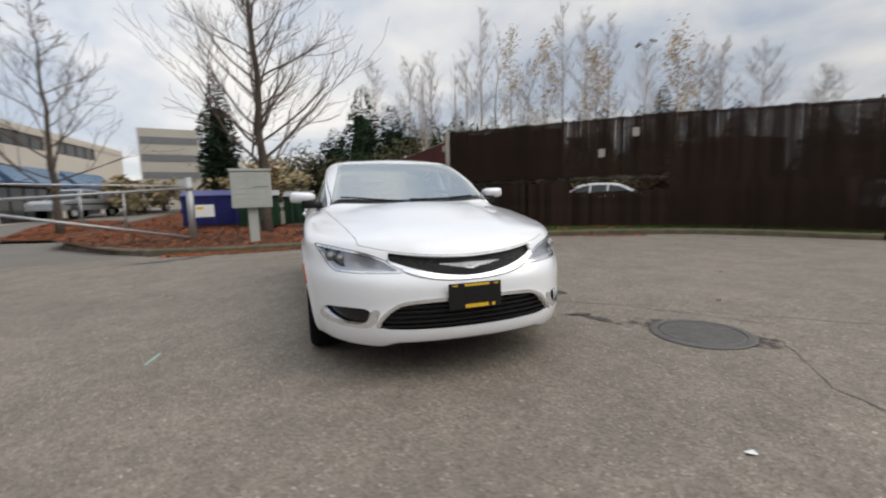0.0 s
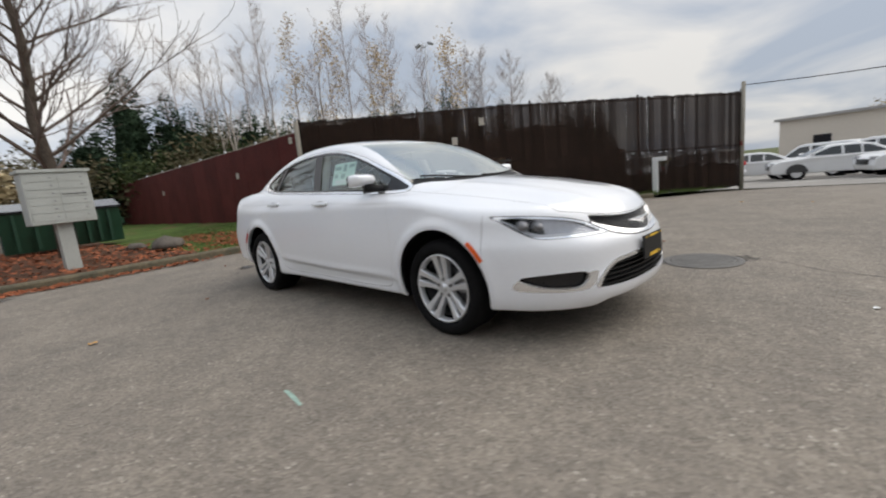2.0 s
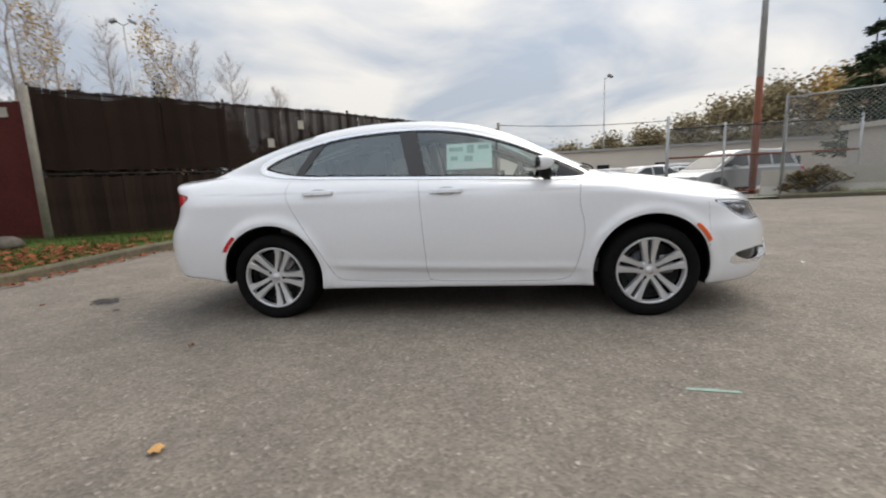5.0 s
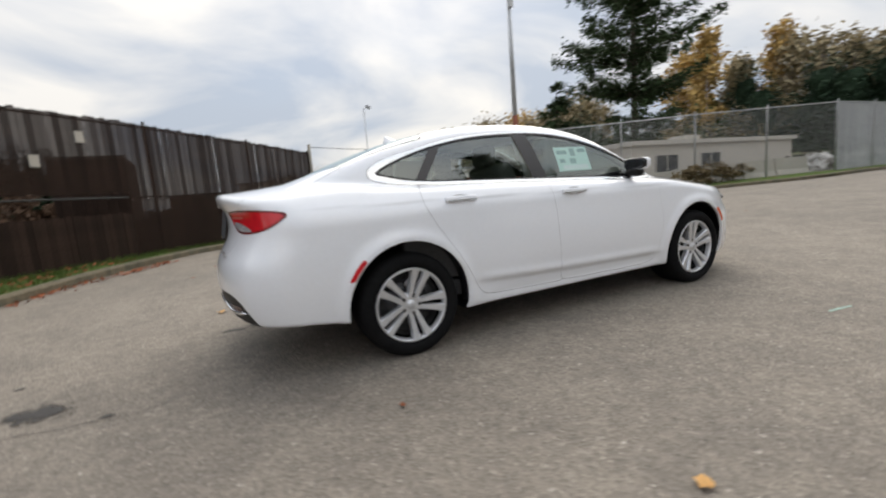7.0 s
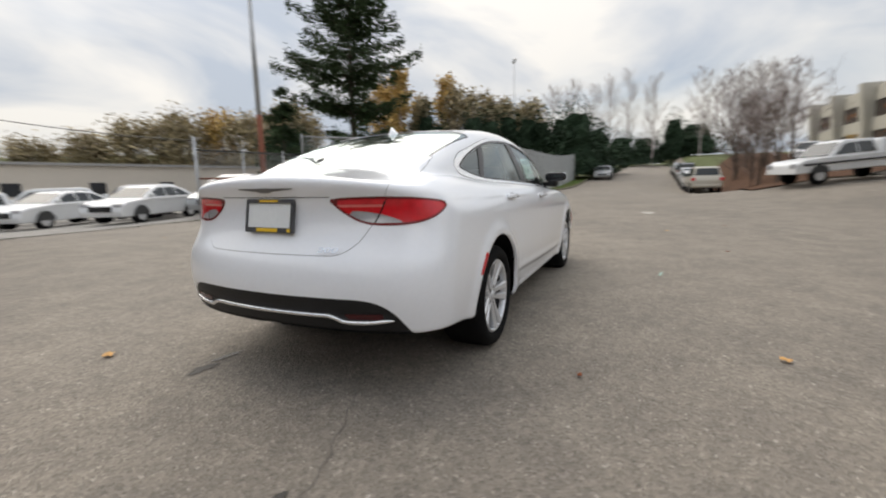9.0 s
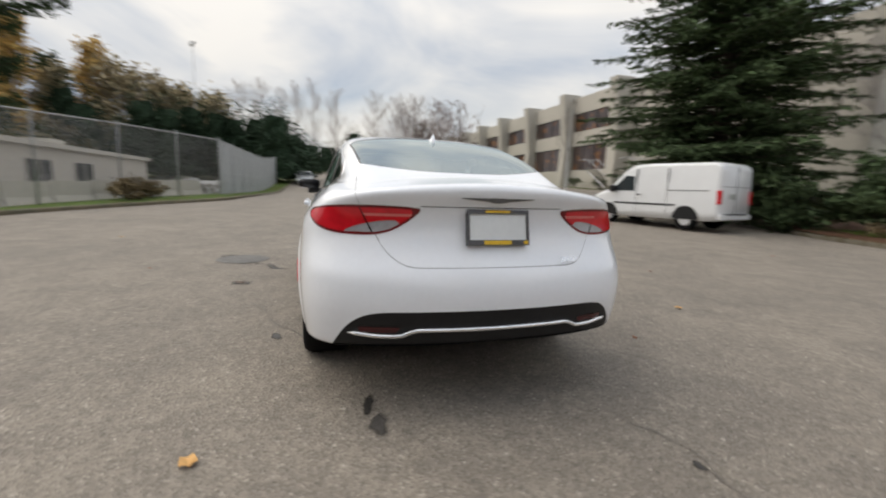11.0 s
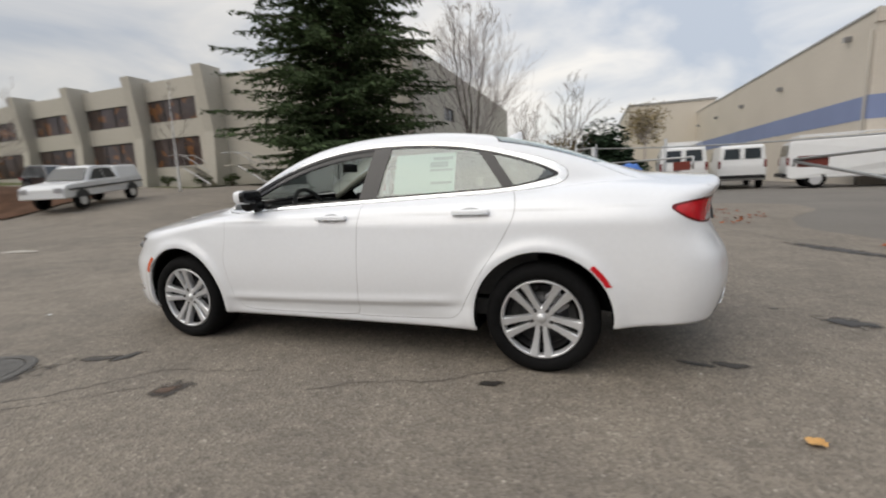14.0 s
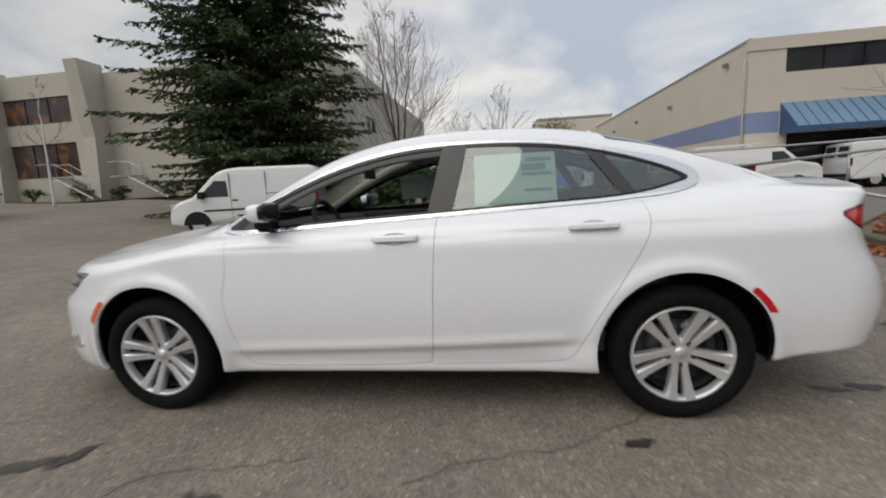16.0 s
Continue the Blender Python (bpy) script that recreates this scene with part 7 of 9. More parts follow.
def heading(a, b):
    return math.degrees(math.atan2(b[1] - a[1], b[0] - a[0]))


def slat_fence(name, label, a, b, low, high, pitch, rows, post_gap, seed, rail_z, post_mat):
    """Posts, rails and upright slats; rows: (from, to, bottom, top, material, chance that a slat is missing)."""
    rnd = random.Random(seed)
    L = math.hypot(b[0] - a[0], b[1] - a[1])
    t = thing(name, label, "fence", (a[0], a[1], 0), heading(a, b))
    base = lambda s: h(*along(a, b, s)) + low
    n = int(L / post_gap)
    for k in range(n + 1):
        s = L * k / n
        tube("post", [(s, 0.06, base(s) - 0.3), (s, 0.06, base(s) + high + 0.12)], 0.035, post_mat, t, "steel post", 8)
    for z in rail_z:
        tube("rail", [(s, 0.045, base(s) + z) for s in np.linspace(0, L, n + 1)], 0.02, post_mat, t, "steel rail", 6)
    meshes = {}
    k = 0
    s = 0.03
    while s < L - 0.03:
        for s0, s1, z0, z1, m, miss in rows:
            if s0 <= s < s1 and rnd.random() >= miss:
                hh = round((z1 - z0) * 20) / 20
                key = (m.name, hh)
                if key not in meshes:
                    w = pitch * 0.49
                    vv = [(-w, -0.006, 0), (w, -0.006, 0), (w, -0.006, hh), (-w, -0.006, hh), (-w, 0.006, 0), (w, 0.006, 0), (w, 0.006, hh), (-w, 0.006, hh)]
                    ff = [(0, 1, 2, 3), (5, 4, 7, 6), (1, 5, 6, 2), (4, 0, 3, 7), (3, 2, 6, 7)]
                    me = bpy.data.meshes.new("slat")
                    me.from_pydata(vv, [], ff)
                    me.materials.append(m)
                    meshes[key] = me
                ob = new("slat", meshes[key])
                ob.parent = t
                ob.matrix_basis = pose(s, rnd.uniform(-0.006, 0.006), base(s) + z0 + (0.15 * s / L if z0 > 1.4 else 0) + rnd.uniform(-0.02, 0.02), 0, rnd.gauss(0, 0.12), rnd.gauss(0, 2))
                k += 1
        s += pitch
    return t


LD = math.hypot(FENCE_B[0] - FENCE_A[0], FENCE_B[1] - FENCE_A[1])
slat_fence("slatted_fence", "tall dark brown slatted fence with daylight between its slats", FENCE_A, FENCE_B, 0.12, 2.9, 0.112,
           [(0, 3.6, 0.0, 1.26, M_SLATB, 0.02), (3.6, 6.1, 0.0, 0.96, M_SLATB, 0.0), (6.1, LD, 0.0, 1.24, M_SLATM, 0.0), (0, 6.1, 1.38, 2.92, M_SLATM, 0.0), (6.1, LD, 1.24, 2.92, M_SLATM, 0.0)],
           2.75, 3, (1.31, 2.88), M_GAP)
# brown screening cloth hung low on the yard side of the fence
t = thing("screen_cloth", "brown tattered screening cloth behind the fence slats", "screen", (*FENCE_A, 0), heading(FENCE_A, FENCE_B))
rnd = random.Random(9)
for s0, s1, z0, z1 in ((0.05, 3.6, 0.0, 1.24), (0.05, 3.4, 1.40, 2.85), (3.6, 6.6, 0.0, 0.85), (6.6, 9.3, 0.0, 1.0), (9.3, 11.2, 0.0, 0.62), (11.2, LD - 0.1, 0.0, 0.8)):
    v, f = [], []
    n = 12
    for i in range(n + 1):
        s = s0 + (s1 - s0) * i / n
        b = h(*along(FENCE_A, FENCE_B, s)) + 0.12
        for j in range(5):
            v.append((s, 0.09 + 0.02 * math.sin(5 * s + j), b + z0 + (z1 - z0) * j / 4 + (rnd.uniform(-0.08, 0.05) if j == 4 else 0)))
    f = [(i * 5 + j, i * 5 + 5 + j, i * 5 + 6 + j, i * 5 + 1 + j) for i in range(n) for j in range(4)]
    obj("cloth_panel", v, f, M_SLATB, t)
# what stands behind the fence and shows between the slats
ct = thing("storage_container", "dark brown steel storage container behind the fence", "container", (-5.6, 12.0, h(-5.6, 12.0)), 4)
box("body", -0.82, 0.82, -1.2, 1.2, 0.06, 2.72, M_SLATB, ct, bevel=0.02)
box("top_rail", -0.84, 0.84, -1.22, -1.16, 2.72, 2.78, M_CONCD, ct, "pale top rail")
for k in range(7):
    box("rib", -0.72 + 0.24 * k - 0.04, -0.72 + 0.24 * k + 0.04, -1.225, -1.2, 0.12, 2.66, M_SLATB, ct)
for k in (-1, 1):
    box("skid", k * 0.6 - 0.08, k * 0.6 + 0.08, -1.1, 1.1, -0.02, 0.06, M_GAP, ct)
bn = thing("waste_skip", "low dark steel skip behind the fence", "skip", (-3.2, 12.0, h(-3.2, 12.0)), 12)
box("body", -0.72, 0.72, -0.5, 0.6, 0.1, 1.62, M_SLATB, bn, bevel=0.02)
box("rim", -0.76, 0.76, -0.55, -0.48, 1.56, 1.64, M_GAP, bn, "dark rim")
for k in (-1, 1):
    box("runner", k * 0.5 - 0.06, k * 0.5 + 0.06, -0.5, 0.6, -0.02, 0.1, M_GAP, bn)
for i, (s, off, wx, hz) in enumerate(((0.8, 2.2, 1.2, 1.45), (2.3, 2.2, 1.1, 1.4), (6.6, 6.5, 1.4, 1.6), (9.8, 9.0, 0.9, 1.2))):
    x, y = along(FENCE_A, FENCE_B, s, off)
    leafy(x, y, 0.1, wx, wx, hz, 2600, 0.11, M_BROWNB, 700 + i, "brown_bush", "dense brown-leaved bush behind the fence", clumps=44, group="bushes behind the fence")
for s, z in ((5.3, 2.62), (4.45, 2.12)):
    x, y = along(FENCE_A, FENCE_B, s, -0.02)
    tagged(box("fence_notice", -0.08, 0.08, -0.03, -0.02, -0.11, 0.11, M_CONC, bevel=0.0), "small blank weathered notice on the fence", "sign").matrix_basis = pose(x, y, h(x, y) + z, 0, 0, heading(FENCE_A, FENCE_B))

# oxblood board fence
RA = (FENCE_A[0] - 0.12, FENCE_A[1] - 0.02)
LR = math.hypot(RED_END[0] - RA[0], RED_END[1] - RA[1])
red = thing("board_fence", "oxblood red board fence with a pale top rail", "fence", (*RA, 0), heading(RA, RED_END))
s, k = 0.0, 0
while s < LR:
    top = 2.80 - 0.012 * s
    box("board", s + 0.006, s + 1.19, -0.03, 0.0, 0.08, top, M_REDF, red)
    s += 1.2
for k in range(12):
    tube("post", [(0.3 + k * 2.4, 0.0 - 0.06, 0.0), (0.3 + k * 2.4, -0.06, 2.9 - 0.012 * 2.4 * k)], 0.04, M_GALV, red, "steel post")
tube("top_rail", [(0, -0.06, 2.82), (LR, -0.06, 2.82 - 0.012 * LR)], 0.025, M_WOOD, red, "pale top rail")
tube("end_post", [(-0.05, 0.08, -0.1), (-0.16, 0.12, 3.05)], 0.07, M_WOOD, red, "pale leaning wooden post")
for s, z, w in ((0.45, 2.62, 0.09), (4.3, 1.88, 0.10), (12.5, 1.7, 0.10)):
    box("notice", s - w, s + w, 0.004, 0.012, z - w, z + w, M_CONC, red, "small blank notice")
for x0, x1, z0, z1 in ((2.7, 3.5, 0.86, 0.91), (2.9, 3.9, 1.02, 1.06), (3.3, 3.4, 0.84, 1.22), (2.8, 2.86, 0.9, 1.16)):
    box("faded_scrawl", x0, x1, 0.004, 0.007, z0, z1, M_PINKISH, red, "faded pale scrawl")


def chain_link(name, label, a, b, high, post_gap, low=0.05, cell=0.075, wire=0.0022, top_wires=3, mesh=True, mat_w=None, infill=None, bot=0.05):
    """Steel posts, top rail, diamond wire and barbed strands."""
    L = math.hypot(b[0] - a[0], b[1] - a[1])
    t = thing(name, label, "fence", (a[0], a[1], 0), heading(a, b))
    base = lambda s: h(*along(a, b, s)) + low
    n = max(1, int(round(L / post_gap)))
    for k in range(n + 1):
        s = L * k / n
        tube("post", [(s, 0, base(s) - 0.3), (s, 0, base(s) + high), (s, -0.02, base(s) + high + 0.1), (s, -0.25 if top_wires else -0.02, base(s) + high + (0.38 if top_wires else 0.12))], [0.035, 0.035, 0.02, 0.012], M_GALV, t, "steel post", 8)
    tube("top_rail", [(s, 0, base(s) + high) for s in np.linspace(0, L, n + 1)], 0.022, M_GALV, t, "steel rail", 6)
    for q in range(top_wires):
        tube("barbed_wire", [(s, -0.05 - 0.09 * q, base(s) + high + 0.12 + 0.11 * q) for s in np.linspace(0, L, 2 * n + 1)], 0.006, M_GALV, t, "", 3)
    if mesh:
        v, f = [], []
        sq = cell * 1.414
        for sign in (1, -1):
            k = -int(high / sq) - 1
            while k * sq < L + high:
                s0 = k * sq
                p0, p1 = (s0, 0.0), (s0 + high, high)
                if sign < 0:
                    p0, p1 = (s0, high), (s0 + high, 0.0)
                pts = []
                u0, u1 = max(0, -s0 / high), min(1, (L - s0) / high)
                if u1 > u0 + 0.01:
                    for u in (u0, u1):
                        ss, zz = p0[0] + (p1[0] - p0[0]) * u, p0[1] + (p1[1] - p0[1]) * u
                        pts.append((ss, 0.03 + 0.004 * sign, base(ss) + bot + zz * (high - bot) / high))
                    q = len(v)
                    for x_, y_, z_ in pts:
                        v += [(x_ - wire, y_, z_ + wire * sign), (x_ + wire, y_, z_ - wire * sign)]
                    f.append((q, q + 1, q + 3, q + 2))
                k += 1
        obj("wire_mesh", v, f, mat_w or M_GALV, t, "diamond wire mesh")
    if infill:
        me = None
        s = 0.03
        while s < L:
            if me is None:
                me = bpy.data.meshes.new("slat")
                w, hh = 0.042, high - 0.1
                me.from_pydata([(-w, -.004, 0), (w, -.004, 0), (w, -.004, hh), (-w, -.004, hh), (-w, .004, 0), (w, .004, 0), (w, .004, hh), (-w, .004, hh)], [], [(0, 1, 2, 3), (5, 4, 7, 6), (1, 5, 6, 2), (4, 0, 3, 7), (3, 2, 6, 7)])
                me.materials.append(infill)
            ob = new("slat", me)
            ob.parent = t
            ob.matrix_basis = pose(s, 0, base(s) + 0.06, 0, 0, 0)
            s += 0.115 if L < 20 else 0.12
    return t


chain_link("slatted_wire_fence", "tall wire fence with pale grey slats along the street", (20.6, 5.7), (46, 5.2), 2.85, 3.0, infill=M_SLATG, mesh=False, top_wires=0)
chain_link("wire_fence", "tall galvanised wire fence beside the street", (9.0, 10.2), (20.6, 5.7), 2.85, 3.1, top_wires=0, cell=0.085, wire=0.0028)
chain_link("wire_fence", "galvanised wire fence in the brush beside the gate", (5.2, -21.5), (-1.75, -13.05), 1.95, 2.6, top_wires=0, cell=0.08)
GC = (7.0, 13.6)
gate = thing("yard_gate", "open-framed steel sliding gate of the yard", "gate", (*GC, h(*GC)), heading(GC, (13.0, 12.6)))
for s in (0.0, 1.9, 3.8, 6.0):
    tube("upright", [(s, 0, 0.0), (s, 0, 2.75)], 0.04, M_GALV if s else M_WOOD, gate, "steel upright", 8)
for z in (0.25, 1.55, 2.62):
    tube("rail", [(0, 0, z), (6.0, 0, z)], 0.035, M_GLOSS if z > 2 else M_RUST, gate, "dark steel rail", 6)
v, f = [], []
for k in range(-24, 60):
    for sg in (1, -1):
        u0, u1 = max(0.0, -k * 0.11 / 2.4), min(1.0, (6.0 - k * 0.11) / 2.4)
        if u1 > u0:
            q = len(v)
            for u in (u0, u1):
                zz = 0.25 + (u if sg > 0 else 1 - u) * 2.4
                v += [(k * 0.11 + u * 2.4 - 0.0025, 0.02, zz + 0.0025 * sg), (k * 0.11 + u * 2.4 + 0.0025, 0.02, zz - 0.0025 * sg)]
            f.append((q, q + 1, q + 3, q + 2))
obj("wire_mesh", v, f, M_GALV, gate, "diamond wire mesh")
post = thing("gate_post", "tall weathered gate post with a sagging wire", "post", (*FENCE_B, h(*FENCE_B)))
tube("shaft", [(0, 0, -0.2), (0.02, 0, 3.35)], 0.06, M_WOOD, post)
box("red_flag", -0.03, 0.03, -0.09, -0.06, 1.4, 1.55, M_PINKISH, post, "faded red tag")
n = 12
tagged(tube("overhead_wire", [(FENCE_B[0] + (GC[0] - FENCE_B[0]) * k / n, FENCE_B[1] + (GC[1] - FENCE_B[1]) * k / n, (h(*FENCE_B) + 3.25) * (1 - k / n) + (h(*GC) + 2.95) * k / n - 0.10 * math.sin(math.pi * k / n)) for k in range(n + 1)], 0.014, M_GLOSS, sides=5), "dark wire across the yard entrance", "wire")
tagged(tube("corner_post", [(GC[0], GC[1], h(*GC) - 0.2), (GC[0], GC[1], h(*GC) + 3.1)], 0.06, M_GALV), "grey steel post of the yard gate", "post")

# barriers along the wire fence
for k in range(8):
    s = 0.4 + 1.55 * k
    x, y = along((9.0, 10.2), (20.6, 5.7), s, 0.9)
    bm = bmesh.new()
    vs = [bm.verts.new((a, b, c)) for a in (-0.74, 0.74) for b, c in ((-0.3, 0), (-0.12, 0.3), (-0.08, 0.8), (0.08, 0.8), (0.12, 0.3), (0.3, 0))]
    for i in range(6):
        bm.faces.new((vs[i], vs[(i + 1) % 6], vs[6 + (i + 1) % 6], vs[6 + i]))
    bm.faces.new(vs[5::-1])
    bm.faces.new(vs[6:])
    ob = part("concrete_barrier", bm, M_CONC)
    ob.matrix_basis = pose(x, y, h(x, y), 0, 0, heading((9.0, 10.2), (20.6, 5.7)))
    tagged(ob, "pale concrete road barrier behind the fence", "barrier", "barriers along the fence")

# pipe gates of the car park
def pipe_gate(hinge, end, label, post_top, rail, brace, notice):
    """A long leaf of welded pipe: rail, brace and uprights on a thick post; heights at the post and at the free end."""
    L = math.hypot(end[0] - hinge[0], end[1] - hinge[1])
    g = thing("pipe_gate", label, "gate", (*hinge, h(*hinge)), heading(hinge, end))
    tube("hinge_post", [(0, 0, -0.2), (0, 0, post_top)], 0.085, M_GALV, g, "thick steel post", 12)
    at = lambda pair, u: pair[0] + (pair[1] - pair[0]) * u
    tube("bar", [(0.07, 0, rail[0]), (L, 0, rail[1])], 0.028, M_GALV, g, "steel pipe", 8)
    tube("brace", [(0.07, 0, brace[0]), (L, 0, brace[1])], 0.032, M_GALV, g, "steel pipe brace", 8)
    for u in (0.32, 0.50) if notice else ():
        tube("upright", [(u * L, 0, at(brace, u)), (u * L, 0, at(rail, u))], 0.024, M_GALV, g, "steel pipe", 8)
    tube("end_bar", [(L, 0, brace[1] - 0.1), (L, 0, rail[1])], 0.028, M_GALV, g, "steel pipe", 8)
    tube("hinge_collar", [(0, 0, rail[0] - 0.06), (0, 0, rail[0] + 0.06)], 0.1, M_GALV, g, "hinge band", 12)
    box("red_plate", L - 0.62, L - 0.04, -0.05, -0.035, brace[1] - 0.12, brace[1] + 0.10, M_PINKISH, g, "rust-red plate")
    if notice:
        box("notice", -0.52, -0.06, 0.09, 0.10, 0.72, 1.04, M_PAPERW, g, "white notice")
        box("notice_print", -0.26, -0.10, 0.101, 0.104, 0.92, 0.99, M_YELLOW, g, "yellow strip")
    return g


pipe_gate((-7.75, -3.7), (-5.5, -7.4), "open galvanised pipe gate with a white notice", 1.74, (1.47, 1.20), (0.22, 1.16), True)
pipe_gate((-1.65, -12.9), (-4.0, -9.0), "open galvanised pipe gate by the hydrant", 2.0, (1.40, 1.40), (0.14, 1.20), False)
n = 14
tagged(tube("gate_cable", [(-1.65 - 6.1 * k / n, -12.9 + 9.2 * k / n, 1.95 - 0.42 * k / n - 0.12 * math.sin(math.pi * k / n)) for k in range(n + 1)], 0.018, M_GALV, sides=6), "slack steel cable strung between the two gate posts", "cable")
tagged(tube("gate_stop_post", [(-4.1, -14.2, -0.1), (-4.1, -14.2, 2.2)], 0.05, M_GALV), "slim steel post beside the gate", "post")

# service pedestal in the weeds
ped = thing("service_pedestal", "small off-white utility pedestal among the weeds", "utility box", (2.6, -13.45, h(2.6, -13.45) + 0.08), 20)
box("body", -0.11, 0.11, -0.09, 0.09, -0.1, 1.02, M_CONC, ped, bevel=0.012)
box("cap", -0.125, 0.125, -0.105, 0.105, 1.02, 1.08, M_CONC, ped, "overhanging cap", bevel=0.01)
box("door", -0.085, 0.085, 0.088, 0.096, 0.08, 0.92, M_CONC, ped)

# hydrant
hyd = thing("fire_hydrant", "yellow cast-iron fire hydrant in the grass", "hydrant", (-1.42, -12.95, 0.1))
v, f = disc_geo([(0.16, 0.0), (0.16, 0.05), (0.11, 0.07), (0.10, 0.45), (0.14, 0.48), (0.14, 0.53), (0.12, 0.62), (0.07, 0.70), (0.04, 0.74), (0.0, 0.75)], 20, "z")
obj("barrel", v, f, M_HYD, hyd, "", True)
for s in (1, -1):
    tube("outlet", [(0, s * 0.09, 0.38), (0, s * 0.19, 0.38)], 0.06, M_HYD, hyd, "", 12)

# ---- street furniture by the turning circle ----
mb = thing("mailbox_cluster", "pale grey cluster mailbox with small doors on a post", "mailbox", (-6.6, -2.12, 0.14), 8)
bm = bmesh.new()
add_box(bm, -0.09, 0.09, -0.11, 0.11, -0.1, 0.82, bevel=0.01)
part("pedestal", bm, M_BOX, mb)
bm = bmesh.new()
add_box(bm, -0.22, 0.22, -0.44, 0.44, 0.80, 1.66, bevel=0.015)
part("cabinet", bm, M_BOX, mb)
box("cap", -0.25, 0.25, -0.47, 0.47, 1.66, 1.71, M_BOX, mb)
for c in range(2):
    for r in range(6):
        y0, z0 = -0.40 + 0.41 * c, 0.86 + 0.13 * r
        d = box("door", 0.222, 0.228, y0, y0 + 0.38, z0, z0 + 0.115, M_BOX, mb)
        box("lock", 0.228, 0.234, y0 + 0.30, y0 + 0.33, z0 + 0.05, z0 + 0.07, M_STEEL, d)
box("slot", 0.228, 0.232, 0.03, 0.36, 1.28, 1.295, M_GAP, mb, "dark letter slot")


def dumpster(x, y, rz, mt, label, L=1.9, W=1.3, H=1.35):
    d = thing("dumpster", label, "dumpster", (x, y, h(x, y) + 0.2), rz)
    bm = bmesh.new()
    vs = [bm.verts.new(p) for p in ((-L / 2, -W / 2 + .15, 0.1), (L / 2, -W / 2 + .15, 0.1), (L / 2, W / 2, 0.1), (-L / 2, W / 2, 0.1), (-L / 2, -W / 2, H * .85), (L / 2, -W / 2, H * .85), (L / 2, W / 2, H), (-L / 2, W / 2, H))]
    for q in ((0, 3, 2, 1), (0, 1, 5, 4), (1, 2, 6, 5), (2, 3, 7, 6), (3, 0, 4, 7)):
        bm.faces.new([vs[i] for i in q])
    part("bin", bm, mt, d)
    bm = bmesh.new()
    vs = [bm.verts.new(p) for p in ((-L / 2 - .03, -W / 2 - .05, H * .85), (L / 2 + .03, -W / 2 - .05, H * .85), (L / 2 + .03, W / 2, H + .02), (-L / 2 - .03, W / 2, H + .02), (-L / 2 - .03, -W / 2 - .05, H * .85 + .05), (L / 2 + .03, -W / 2 - .05, H * .85 + .05), (L / 2 + .03, W / 2, H + .07), (-L / 2 - .03, W / 2, H + .07))]
    for q in ((0, 3, 2, 1), (0, 1, 5, 4), (1, 2, 6, 5), (2, 3, 7, 6), (3, 0, 4, 7), (4, 5, 6, 7)):
        bm.faces.new([vs[i] for i in q])
    part("lid", bm, M_GLOSS if mt is M_GREENST else mt, d)
    for k in range(3):
        x0 = -L / 2 + 0.25 + k * (L - 0.5) / 2
        box("rib", x0 - 0.03, x0 + 0.03, -W / 2 - 0.03, -W / 2 + 0.06, 0.15, H * .82, mt, d)
    for s in (1, -1):
        box("lift_pocket", s * L / 2 - 0.06, s * L / 2 + 0.06, -0.4, 0.4, 0.55, 0.68, mt, d)
    return d


dumpster(-12.9, -4.1, 97, M_NAVY, "navy blue steel dumpster beyond the gate post", 1.95, 1.4, 1.3)
dumpster(-10.9, -2.36, 92, M_GREENST, "dark green steel dumpster behind the mailboxes", 1.2, 1.2, 1.2)
dumpster(-11.2, -1.12, 88, M_GREENST, "dark green steel dumpster behind the mailboxes", 0.95, 1.0, 1.15)
tagged(box("low_wall", -13.0, -12.7, -3.4, -1.6, 0.2, 1.0, M_CONC, bevel=0.02), "low pale block wall by the dumpsters", "wall")


def rock(x, y, s, seed):
    bm = bmesh.new()
    bmesh.ops.create_icosphere(bm, subdivisions=2, radius=1)
    rnd = random.Random(seed)
    for vt in bm.verts:
        k = 1 + 0.25 * noise.noise(vt.co * 1.3 + Vector((seed, 0, 0)))
        vt.co = (vt.co.x * s * 1.2 * k, vt.co.y * s * k, max(-0.2 * s, vt.co.z * s * 0.7 * k))
    ob = part("boulder", bm, M_ROCK, None, "", True)
    ob.matrix_basis = pose(x, y, h(x, y) + 0.2 + 0.1 * s, 0, 0, seed * 50)
    tagged(ob, "rough grey boulder among fallen leaves", "rock", "boulders on the verge")


for x, y, s, q in ((-7.3, -0.5, 0.28, 1), (-7.9, 2.3, 0.25, 2), (-8.3, 2.1, 0.18, 3), (-8.1, -0.9, 0.16, 5)):
    rock(x, y, s, q)
wp = thing("bollard", "white-painted post with a bent top at the yard entrance", "bollard", (-1.2, 11.4, h(-1.2, 11.4) + 0.1))
box("shaft", -0.07, 0.07, -0.07, 0.07, -0.1, 1.05, M_WHITE, wp, bevel=0.015)
box("arm", -0.08, 0.32, -0.05, 0.05, 0.98, 1.10, M_WHITE, wp, bevel=0.015)
rp2 = thing("marker_post", "slim white marker rod in the grass by the fence", "post", (-7.2, 5.2, 0.2))
tube("rod", [(0, 0, -0.1), (0, 0, 0.5)], 0.018, M_WHITE, rp2)

